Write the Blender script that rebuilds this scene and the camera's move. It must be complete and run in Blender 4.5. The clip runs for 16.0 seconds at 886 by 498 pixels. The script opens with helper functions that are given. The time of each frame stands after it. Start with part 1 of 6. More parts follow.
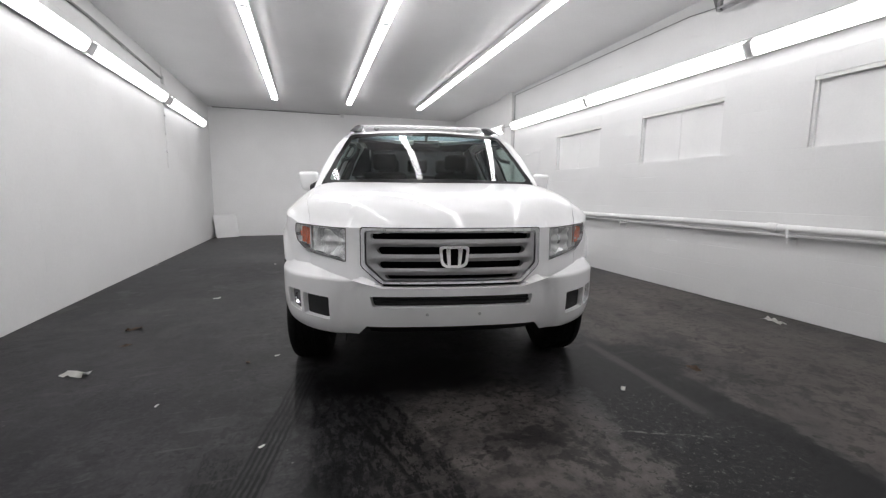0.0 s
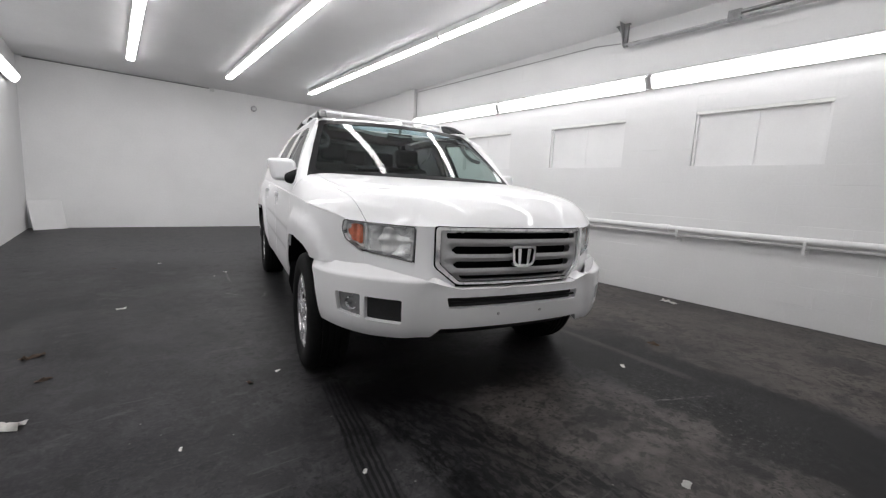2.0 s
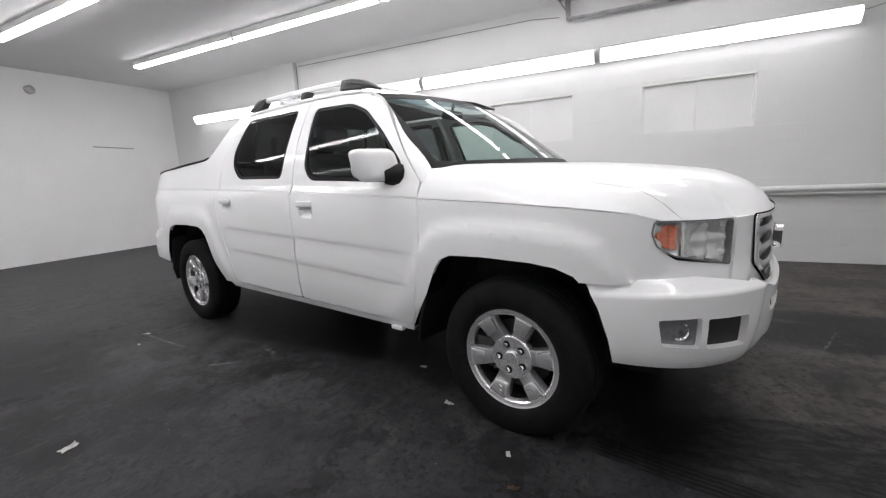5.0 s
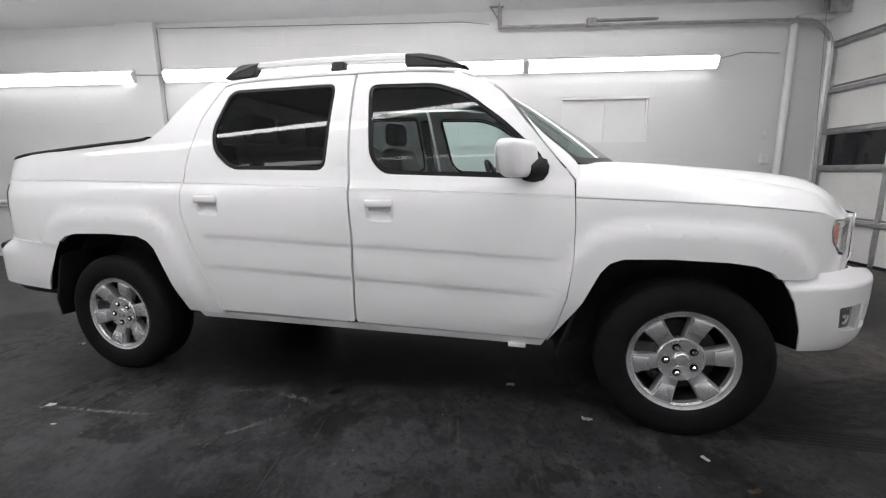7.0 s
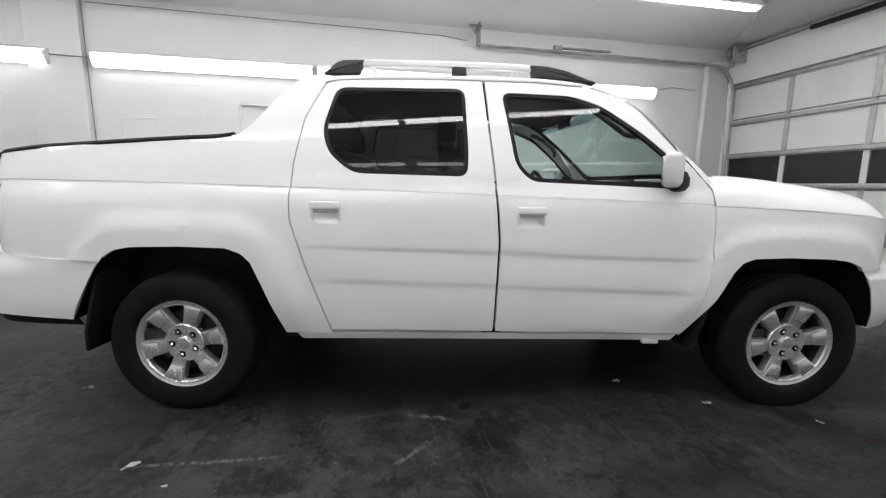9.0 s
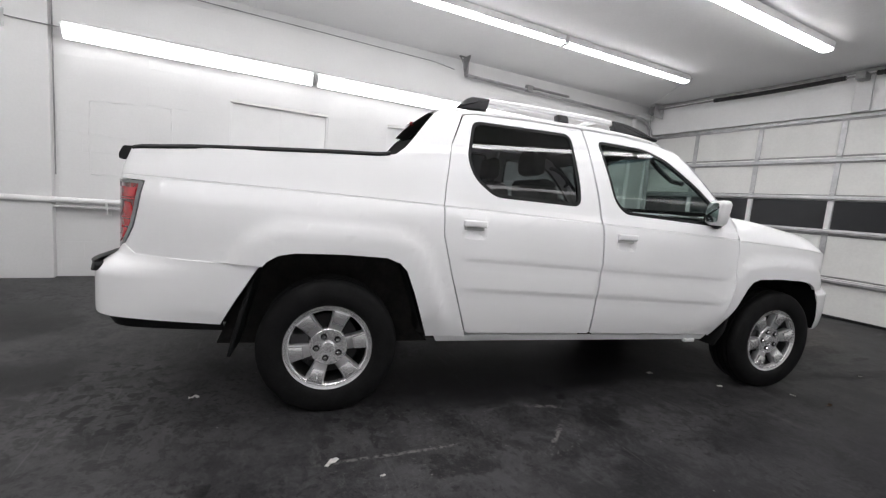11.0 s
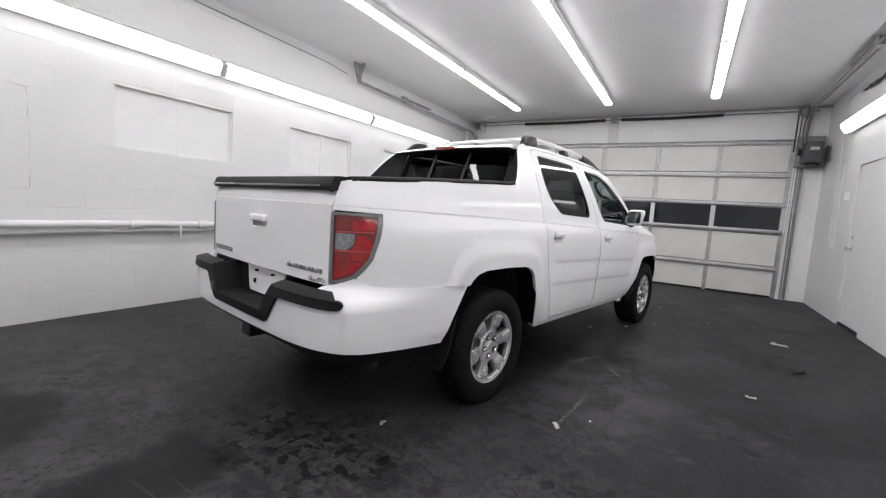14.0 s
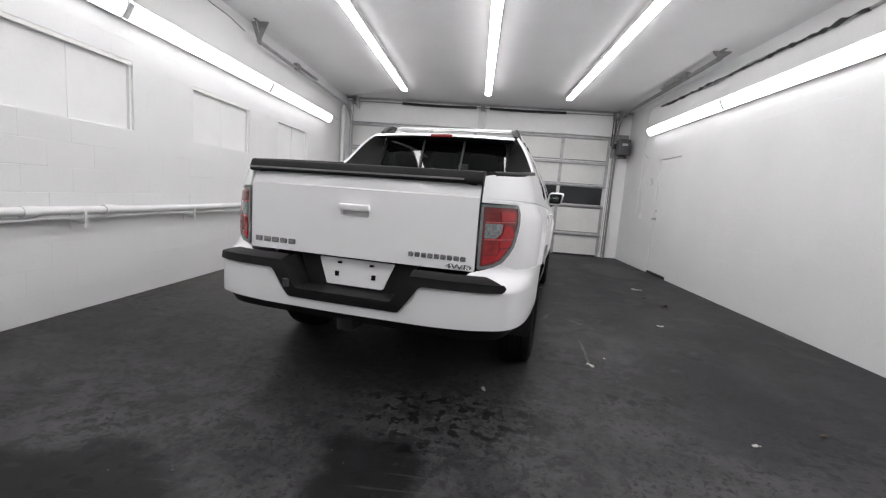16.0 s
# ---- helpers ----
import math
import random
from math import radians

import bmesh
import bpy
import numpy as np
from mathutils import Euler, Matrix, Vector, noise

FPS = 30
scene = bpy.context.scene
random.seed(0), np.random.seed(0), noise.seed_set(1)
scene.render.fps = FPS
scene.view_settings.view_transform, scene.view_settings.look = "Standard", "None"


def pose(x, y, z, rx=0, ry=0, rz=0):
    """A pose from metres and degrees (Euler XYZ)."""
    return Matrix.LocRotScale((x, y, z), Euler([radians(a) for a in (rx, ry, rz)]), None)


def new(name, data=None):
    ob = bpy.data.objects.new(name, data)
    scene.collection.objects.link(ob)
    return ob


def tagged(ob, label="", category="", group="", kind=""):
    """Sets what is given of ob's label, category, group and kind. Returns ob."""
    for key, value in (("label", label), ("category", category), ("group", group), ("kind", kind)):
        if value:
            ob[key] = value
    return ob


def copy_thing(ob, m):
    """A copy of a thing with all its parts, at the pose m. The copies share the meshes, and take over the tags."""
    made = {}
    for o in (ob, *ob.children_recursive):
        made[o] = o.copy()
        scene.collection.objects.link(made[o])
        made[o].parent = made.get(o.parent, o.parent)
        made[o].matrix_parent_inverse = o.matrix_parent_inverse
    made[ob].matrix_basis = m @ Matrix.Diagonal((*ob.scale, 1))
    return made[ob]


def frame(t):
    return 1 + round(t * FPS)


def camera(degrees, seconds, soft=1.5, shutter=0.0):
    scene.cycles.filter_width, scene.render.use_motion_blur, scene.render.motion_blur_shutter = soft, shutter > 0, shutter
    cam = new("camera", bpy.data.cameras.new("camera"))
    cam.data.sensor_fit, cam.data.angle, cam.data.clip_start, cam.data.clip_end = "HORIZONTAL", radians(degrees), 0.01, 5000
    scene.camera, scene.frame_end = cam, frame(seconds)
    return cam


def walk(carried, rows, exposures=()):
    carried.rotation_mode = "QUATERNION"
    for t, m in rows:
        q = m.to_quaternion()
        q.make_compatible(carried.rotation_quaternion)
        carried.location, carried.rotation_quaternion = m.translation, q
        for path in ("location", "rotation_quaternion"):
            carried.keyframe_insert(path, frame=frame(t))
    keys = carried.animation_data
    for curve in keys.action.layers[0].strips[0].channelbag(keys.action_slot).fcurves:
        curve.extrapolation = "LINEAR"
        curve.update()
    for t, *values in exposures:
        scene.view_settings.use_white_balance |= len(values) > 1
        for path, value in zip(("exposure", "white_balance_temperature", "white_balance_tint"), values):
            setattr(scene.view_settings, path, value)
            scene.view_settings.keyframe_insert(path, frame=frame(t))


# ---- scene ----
cam = camera(93.5, 16.0, soft=1.25)
ROWS = [  # seconds, x, y, z, pitch, roll, yaw
    (0.0, 0.400, 0.421, 1.125, -7.50, -0.41, -17.82),
    (0.5, 0.203, 0.532, 1.117, -7.51, -2.70, -21.17),
    (1.0, -0.030, 0.689, 1.123, -8.65, -3.57, -25.98),
    (1.5, -0.343, 0.795, 1.133, -6.70, -2.64, -33.29),
    (2.0, -0.578, 0.955, 1.121, -7.78, -2.95, -38.15),
    (2.5, -0.798, 1.218, 1.130, -9.58, -2.57, -42.59),
    (3.0, -1.062, 1.503, 1.148, -9.18, -0.10, -47.69),
    (3.5, -1.185, 1.803, 1.144, -9.25, 0.88, -50.49),
    (6.0, -1.369, 3.673, 1.166, -10.88, 1.49, -75.14),
    (6.5, -1.353, 4.009, 1.169, -11.14, 0.03, -80.54),
    (7.0, -1.413, 4.405, 1.167, -10.28, 0.81, -87.27),
    (7.5, -1.369, 4.708, 1.157, -10.34, 1.01, -91.79),
    (8.0, -1.363, 5.019, 1.159, -8.36, 0.17, -96.31),
    (8.5, -1.366, 5.385, 1.156, -9.12, 0.42, -99.03),
    (9.0, -1.305, 5.659, 1.153, -8.83, -0.42, -102.28),
    (9.5, -1.297, 5.988, 1.167, -7.12, -0.58, -107.29),
    (10.0, -1.282, 6.317, 1.154, -7.53, -1.13, -109.68),
    (12.5, -0.804, 7.954, 1.184, -4.51, -5.19, -131.25),
    (13.0, -0.570, 8.269, 1.172, -5.99, -3.05, -136.03),
    (13.5, -0.307, 8.590, 1.179, -4.40, -4.86, -143.25),
    (14.0, -0.042, 8.888, 1.185, -5.49, -3.81, -149.63),
    (14.5, 0.295, 9.080, 1.194, -4.44, -3.56, -157.64),
    (15.0, 0.646, 9.347, 1.192, -5.59, -3.74, -161.64),
    (15.5, 1.016, 9.477, 1.182, -6.04, -2.88, -167.86),
    (16.0, 1.408, 9.604, 1.168, -7.33, -4.18, -175.27),
]
walk(cam, [(t, pose(x, y, z, 90 + pitch, roll, yaw)) for t, x, y, z, pitch, roll, yaw in ROWS])

# ---- light and exposure ----
scene.view_settings.exposure = 0.0
world = bpy.data.worlds.new("world")
world.use_nodes = True
world.node_tree.nodes["Background"].inputs[0].default_value = (0.02, 0.022, 0.026, 1)
world.node_tree.nodes["Background"].inputs[1].default_value = 0.15
scene.world = world
LAMP, WALL_LAMP = 20.2, 4.8


# ---- materials ----
class Nodes:
    """Short writing for node trees."""

    def __init__(self, name):
        self.m = bpy.data.materials.new(name)
        self.m.use_nodes = True
        self.t = self.m.node_tree
        self.p = self.t.nodes["Principled BSDF"]
        self.out = self.t.nodes["Material Output"]
        self.co = self.n("ShaderNodeTexCoord").outputs["Object"]

    def n(self, kind, **sets):
        node = self.t.nodes.new(kind)
        for key, value in sets.items():
            setattr(node, key, value)
        return node

    def link(self, value, socket):
        if isinstance(value, bpy.types.NodeSocket):
            self.t.links.new(value, socket)
        elif isinstance(value, tuple) and len(value) == 3 and socket.type == "RGBA":
            socket.default_value = (*value, 1)
        else:
            socket.default_value = value

    def math(self, op, a, b=0.0, clamp=False):
        node = self.n("ShaderNodeMath", operation=op, use_clamp=clamp)
        self.link(a, node.inputs[0])
        self.link(b, node.inputs[1])
        return node.outputs[0]

    def noise(self, scale, detail=4.0, rough=0.6, co=None, stretch=None, distort=0.0):
        node = self.n("ShaderNodeTexNoise")
        node.inputs["Scale"].default_value, node.inputs["Detail"].default_value = scale, detail
        node.inputs["Roughness"].default_value, node.inputs["Distortion"].default_value = rough, distort
        co = co or self.co
        if stretch:
            mp = self.n("ShaderNodeMapping")
            mp.inputs["Scale"].default_value = stretch
            self.t.links.new(co, mp.inputs[0])
            co = mp.outputs[0]
        self.t.links.new(co, node.inputs["Vector"])
        return node.outputs["Fac"]

    def ramp(self, fac, lo, hi):
        node = self.n("ShaderNodeMapRange", interpolation_type="SMOOTHSTEP")
        self.link(fac, node.inputs[0])
        node.inputs[1].default_value, node.inputs[2].default_value = lo, hi
        return node.outputs[0]

    def mix(self, fac, a, b):
        node = self.n("ShaderNodeMix", data_type="RGBA")
        self.link(fac, node.inputs[0])
        self.link(a, node.inputs[6])
        self.link(b, node.inputs[7])
        return node.outputs[2]

    def bump(self, height, strength, distance):
        node = self.n("ShaderNodeBump")
        node.inputs["Strength"].default_value, node.inputs["Distance"].default_value = strength, distance
        self.link(height, node.inputs["Height"])
        self.link(node.outputs[0], self.p.inputs["Normal"])


def surface(name, color, rough=0.5, metal=0.0, var=0.12, scale=3.0, bump=0.0, grain=80.0, coat=0.0, island=0.0, spec=0.5, placed=False):
    k = Nodes(name)
    if placed:
        k.co = k.n("ShaderNodeNewGeometry").outputs["Position"]
    big, fine = k.noise(scale), k.noise(grain, 3.0)
    both = k.math("ADD", k.math("MULTIPLY", big, 0.65), k.math("MULTIPLY", fine, 0.35))
    if island:
        both = k.math("ADD", both, k.math("MULTIPLY", k.math("SUBTRACT", k.n("ShaderNodeObjectInfo").outputs["Random"], 0.5), island))
    lo, hi = tuple(c * (1 - var) for c in color), tuple(min(1, c * (1 + var)) for c in color)
    k.link(k.mix(k.ramp(both, 0.3, 0.7), lo, hi), k.p.inputs["Base Color"])
    k.link(k.math("ADD", rough - 0.06, k.math("MULTIPLY", big, 0.12)), k.p.inputs["Roughness"])
    k.p.inputs["Metallic"].default_value, k.p.inputs["Coat Weight"].default_value = metal, coat
    k.p.inputs["Coat Roughness"].default_value = 0.03
    k.p.inputs["Specular IOR Level"].default_value = spec
    if bump:
        k.bump(fine, 0.6, bump)
    return k.m


def glowing(name, color, strength):
    k = Nodes(name)
    k.p.inputs["Base Color"].default_value = (0.85, 0.85, 0.85, 1)
    k.p.inputs["Emission Color"].default_value = (*color, 1)
    k.p.inputs["Emission Strength"].default_value = strength
    return k.m


def pane(name, tint, rough=0.0):
    """Thin glass: what lies behind is tinted, the gloss follows Fresnel."""
    k = Nodes(name)
    k.t.nodes.remove(k.p)
    clear, gloss, mixer, facing = k.n("ShaderNodeBsdfTransparent"), k.n("ShaderNodeBsdfGlossy"), k.n("ShaderNodeMixShader"), k.n("ShaderNodeLayerWeight")
    clear.inputs[0].default_value, gloss.inputs["Roughness"].default_value = (*tint, 1), rough
    facing.inputs[0].default_value = 0.5
    slick = k.math("MULTIPLY", k.math("POWER", facing.outputs["Facing"], 5.0), 0.92)
    k.link(k.math("ADD", slick, 0.040, True), mixer.inputs[0])
    k.link(clear.outputs[0], mixer.inputs[1])
    k.link(gloss.outputs[0], mixer.inputs[2])
    k.link(mixer.outputs[0], k.out.inputs[0])
    return k.m


def floor_material():
    """Dark, worn, damp asphalt with tyre marks, drips and dusty scuffs."""
    k = Nodes("worn_asphalt")
    xyz = k.n("ShaderNodeSeparateXYZ")
    k.t.links.new(k.co, xyz.inputs[0])
    wobble = k.math("SUBTRACT", k.noise(2.2, 5, 0.65), 0.5)
    wobble2 = k.math("SUBTRACT", k.noise(3.1, 5, 0.65, stretch=(1, 1.3, 1)), 0.5)
    x0, y0 = xyz.outputs[0], xyz.outputs[1]
    x, y = k.math("ADD", x0, k.math("MULTIPLY", wobble, 0.55)), k.math("ADD", y0, k.math("MULTIPLY", wobble2, 0.55))

    def blob(cx, cy, rx, ry, soft=0.25):
        dx, dy = k.math("DIVIDE", k.math("SUBTRACT", x, cx), rx), k.math("DIVIDE", k.math("SUBTRACT", y, cy), ry)
        d = k.math("SQRT", k.math("ADD", k.math("MULTIPLY", dx, dx), k.math("MULTIPLY", dy, dy)))
        return k.ramp(d, 1 + soft, 1 - soft)

    def along(xa, ya, xb, yb, half, soft, rough=0.12, jitter=0.05):
        """A band on the line from a to b; also the way across it."""
        length = math.hypot(xb - xa, yb - ya)
        ux, uy = (xb - xa) / length, (yb - ya) / length
        px, py = k.math("SUBTRACT", x0, xa), k.math("SUBTRACT", y0, ya)
        v = k.math("ADD", k.math("MULTIPLY", px, ux), k.math("MULTIPLY", py, uy))
        u = k.math("SUBTRACT", k.math("MULTIPLY", px, uy), k.math("MULTIPLY", py, ux))
        u = k.math("ADD", u, k.math("MULTIPLY", wobble, jitter))
        ends = k.math("MULTIPLY", k.ramp(v, -0.1, 0.05), k.ramp(v, length + 0.1, length - 0.1))
        return k.math("MULTIPLY", k.ramp(k.math("ABSOLUTE", u), half + soft, half - soft), ends), u, v

    big, mid, fine = k.noise(0.8, 7, 0.68, distort=0.25), k.noise(3.2, 8, 0.74, distort=0.15), k.noise(48, 5, 0.75)
    streak = k.noise(1.6, 5, 0.65, stretch=(1.0, 0.35, 1))
    base = k.mix(k.ramp(big, 0.40, 0.60), (0.022, 0.0217, 0.0235), (0.045, 0.0442, 0.0462))
    base = k.mix(k.math("MULTIPLY", k.ramp(mid, 0.44, 0.66), 0.6), base, (0.064, 0.0625, 0.0645))
    base = k.mix(k.math("MULTIPLY", k.ramp(streak, 0.50, 0.62), 0.5), base, (0.015, 0.015, 0.016))
    base = k.mix(k.math("MULTIPLY", k.ramp(y, 6.6, 8.0), 0.62), base, k.mix(k.ramp(mid, 0.34, 0.68), (0.034, 0.0335, 0.035), (0.078, 0.077, 0.079)))
    # base colour scaled darker and slightly bluer towards the west side
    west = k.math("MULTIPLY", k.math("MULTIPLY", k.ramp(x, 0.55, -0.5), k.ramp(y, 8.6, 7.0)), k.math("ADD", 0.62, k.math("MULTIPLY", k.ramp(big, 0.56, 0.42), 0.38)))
    darkened = k.n("ShaderNodeVectorMath", operation="MULTIPLY")
    k.link(base, darkened.inputs[0])
    darkened.inputs[1].default_value = (0.36, 0.35, 0.41)
    base = k.mix(west, base, darkened.outputs[0])
    # dusty brownish stretches on the far side and ahead of the bumper
    brown = k.math("MULTIPLY", k.ramp(x, 2.45, 2.75), k.ramp(y, 6.5, 4.0))
    base = k.mix(k.math("MULTIPLY", brown, 0.75), base, k.mix(k.ramp(streak, 0.38, 0.62), (0.055, 0.048, 0.045), (0.115, 0.099, 0.090)))
    ahead = blob(1.22, 1.6, 0.62, 1.1)
    base = k.mix(k.math("MULTIPLY", ahead, 0.75), base, k.mix(k.ramp(mid, 0.4, 0.62), (0.045, 0.039, 0.037), (0.115, 0.102, 0.094)))
    base = k.mix(k.math("MULTIPLY", k.ramp(fine, 0.46, 0.66), 0.30), base, (0.070, 0.0685, 0.069))
    pits = k.math("MULTIPLY", k.ramp(k.noise(30, 5, 0.62, distort=0.5), 0.555, 0.60), k.ramp(k.noise(2.0, 3, 0.6), 0.40, 0.56))
    base = k.mix(k.math("MULTIPLY", pits, 0.7), base, (0.0075, 0.0075, 0.008))
    rubbed = k.math("MULTIPLY", k.ramp(k.noise(9, 6, 0.7, stretch=(0.45, 1.2, 1), distort=0.6), 0.56, 0.64), k.ramp(k.noise(1.2, 3, 0.6), 0.44, 0.60))
    base = k.mix(k.math("MULTIPLY", rubbed, 0.35), base, (0.085, 0.083, 0.083))
    base = k.mix(k.math("MULTIPLY", k.ramp(k.noise(17, 6, 0.75), 0.53, 0.60), 0.5), base, (0.012, 0.012, 0.0128))
    worn = k.math("MULTIPLY", blob(0.40, 5.6, 0.42, 1.25), k.ramp(k.noise(3.4, 8, 0.76, distort=0.3), 0.45, 0.60))
    base = k.mix(k.math("MULTIPLY", worn, 0.6), base, (0.068, 0.067, 0.071))
    mottle = k.math("MULTIPLY", k.ramp(k.noise(7.5, 8, 0.7, distort=0.4), 0.51, 0.56), k.ramp(k.noise(0.7, 4, 0.6), 0.42, 0.54))
    base = k.mix(k.math("MULTIPLY", mottle, 0.55), base, (0.013, 0.013, 0.0138))
    # damp dark patches
    wet = k.math("MULTIPLY", k.ramp(k.math("ABSOLUTE", k.math("SUBTRACT", x, k.math("ADD", 1.84, k.math("MULTIPLY", y, 0.20)))), 0.43, 0.38), k.ramp(y, 3.0, 2.8))
    for cx, cy, rx, ry in ((1.8, 8.05, 0.24, 0.30), (2.9, 8.4, 0.5, 0.35), (1.15, 5.0, 0.50, 1.2), (0.9, 2.85, 0.6, 0.25), (0.45, 1.75, 0.10, 0.4), (-1.2, 1.6, 0.5, 0.8)):
        wet = k.math("MAXIMUM", wet, blob(cx, cy, rx, ry))
    speckled = k.math("MULTIPLY", k.ramp(k.noise(2.3, 7, 0.66, distort=0.3), 0.555, 0.60), k.ramp(y0, 8.8, 6.0))
    wet = k.math("MAXIMUM", k.math("MULTIPLY", wet, k.ramp(mid, 0.30, 0.42)), k.math("MULTIPLY", speckled, 0.75))
    base = k.mix(k.math("MULTIPLY", wet, 0.86), base, (0.0095, 0.0095, 0.0102))
    bare, _, _ = along(2.41, 3.0, 2.34, 1.95, 0.035, 0.025)
    base = k.mix(k.math("MULTIPLY", bare, 0.7), base, (0.066, 0.061, 0.058))
    drips = k.math("MULTIPLY", k.ramp(k.noise(13, 2, 0.5), 0.55, 0.585), k.math("MAXIMUM", blob(1.55, 7.55, 0.55, 0.25), k.math("MULTIPLY", k.ramp(k.noise(0.9, 3), 0.54, 0.62), 0.7)))
    spot = k.n("ShaderNodeTexVoronoi")
    spot.inputs["Scale"].default_value = 7.5
    warp = k.n("ShaderNodeTexNoise")
    warp.inputs["Scale"].default_value = 9.0
    k.t.links.new(k.co, warp.inputs["Vector"])
    shifted = k.n("ShaderNodeVectorMath", operation="MULTIPLY_ADD")
    k.t.links.new(warp.outputs["Color"], shifted.inputs[0])
    shifted.inputs[1].default_value = (0.10, 0.10, 0.0)
    k.t.links.new(k.co, shifted.inputs[2])
    k.t.links.new(shifted.outputs[0], spot.inputs["Vector"])
    spots = k.math("MULTIPLY", k.ramp(spot.outputs["Distance"], 0.36, 0.26), k.math("MULTIPLY", k.math("MAXIMUM", k.math("MAXIMUM", blob(1.22, 7.34, 0.22, 0.16), blob(1.9, 7.68, 0.5, 0.16)), k.ramp(k.noise(1.1, 3), 0.58, 0.64)), k.ramp(k.noise(4.0, 3), 0.50, 0.57)))
    drips = k.math("MAXIMUM", drips, spots)
    base = k.mix(k.math("MULTIPLY", drips, 0.8), base, (0.003, 0.003, 0.0035))
    # ribbed tyre tracks ahead of the front wheels
    marks, smear = None, None
    for xa, ya, xb, yb, half, ribs in ((0.365, 3.07, 0.10, 1.85, 0.066, 245.0), (0.52, 2.95, 0.55, 1.7, 0.12, 80.0), (0.52, 2.8, 0.80, 1.75, 0.02, 40.0), (0.02, 2.26, -0.05, 1.7, 0.085, 130.0), (0.58, 2.9, 0.55, 1.5, 0.19, 70.0), (0.62, 2.9, 0.98, 1.35, 0.10, 60.0)):
        band, u, v = along(xa, ya, xb, yb, half, 0.015)
        smear = band if smear is None else k.math("MAXIMUM", smear, band)
        if half > 0.07:
            rib = k.ramp(k.noise(ribs * 0.25, 5, 0.7, stretch=(1.5, 0.55, 1)), 0.47, 0.57)
        else:
            rib = k.ramp(k.math("SINE", k.math("ADD", k.math("MULTIPLY", u, ribs), k.math("MULTIPLY", wobble2, 1.5))), -0.35, 0.25)
        band = k.math("MULTIPLY", band, rib)
        marks = band if marks is None else k.math("MAXIMUM", marks, band)
    marks = k.math("MULTIPLY", marks, k.ramp(k.noise(5.0, 5, 0.7), 0.30, 0.46))
    base = k.mix(k.math("MULTIPLY", k.math("MULTIPLY", smear, k.ramp(mid, 0.35, 0.60)), 0.6), base, (0.006, 0.006, 0.0065))
    base = k.mix(k.math("MULTIPLY", marks, 0.92), base, (0.0025, 0.0025, 0.003))
    # chalky scuffs: a worn ring beside the car, gritty streaks, specks
    dx, dy = k.math("SUBTRACT", x0, 0.44), k.math("SUBTRACT", y0, 5.52)
    ring = k.math("SQRT", k.math("ADD", k.math("MULTIPLY", dx, dx), k.math("MULTIPLY", dy, dy)))
    ring = k.ramp(k.math("ABSOLUTE", k.math("SUBTRACT", k.math("ADD", ring, k.math("MULTIPLY", wobble, 0.12)), 0.24)), 0.035, 0.01)
    grit = k.ramp(k.noise(34, 6, 0.85), 0.53, 0.68)
    scuff = k.math("MULTIPLY", k.ramp(k.noise(5, 6, 0.75, stretch=(1, 0.4, 1)), 0.58, 0.68), k.ramp(k.noise(0.6, 2), 0.46, 0.58))
    near = k.math("MAXIMUM", k.math("MAXIMUM", ring, k.math("MULTIPLY", blob(2.0, 1.75, 0.40, 0.55), 0.8)), k.math("MAXIMUM", scuff, k.math("MULTIPLY", blob(0.5, 6.2, 0.35, 0.5), 0.5)))
    base = k.mix(k.math("MULTIPLY", k.math("MULTIPLY", near, grit), 0.6), base, (0.24, 0.235, 0.225))
    for xa, ya, xb, yb, half in ((0.48, 6.58, 0.42, 6.0, 0.010), (1.74, 1.97, 2.16, 1.78, 0.006), (0.27, 5.52, 0.39, 5.35, 0.012), (0.62, 5.36, 0.56, 5.22, 0.016)):
        line, _, _ = along(xa, ya, xb, yb, half, 0.008)
        base = k.mix(k.math("MULTIPLY", k.math("MULTIPLY", line, k.ramp(k.noise(26, 4, 0.7), 0.44, 0.58)), 0.6), base, (0.22, 0.215, 0.205))
    for turn, seed in ((0.5, 3.1), (1.9, 7.7)):
        mp = k.n("ShaderNodeMapping")
        mp.inputs["Rotation"].default_value, mp.inputs["Scale"].default_value, mp.inputs["Location"].default_value = (0, 0, turn), (0.9, 22.0, 1), (seed, seed, 0)
        k.t.links.new(k.co, mp.inputs[0])
        hair = k.math("MULTIPLY", k.ramp(k.noise(1.6, 3, 0.55, co=mp.outputs[0]), 0.655, 0.70), k.ramp(k.noise(1.5, 3, 0.6), 0.46, 0.58))
        base = k.mix(k.math("MULTIPLY", hair, 0.14), base, (0.16, 0.157, 0.152))
    speck = k.n("ShaderNodeTexVoronoi")
    speck.inputs["Scale"].default_value = 11
    k.t.links.new(k.co, speck.inputs["Vector"])
    dots = k.math("MULTIPLY", k.ramp(speck.outputs["Distance"], 0.07, 0.04), k.ramp(k.noise(1.3, 2), 0.54, 0.6))
    base = k.mix(k.math("MULTIPLY", dots, 0.55), base, (0.20, 0.195, 0.19))
    k.link(base, k.p.inputs["Base Color"])
    gloss = k.math("SUBTRACT", k.math("ADD", 0.36, k.math("MULTIPLY", mid, 0.22)), k.math("MULTIPLY", wet, 0.12))
    k.link(gloss, k.p.inputs["Roughness"])
    k.link(k.math("SUBTRACT", 0.14, k.math("MULTIPLY", wet, 0.05)), k.p.inputs["Specular IOR Level"])
    k.bump(k.math("ADD", k.math("MULTIPLY", fine, 0.5), k.math("MULTIPLY", k.noise(150, 4, 0.7), 0.5)), 0.4, 0.003)
    return k.m


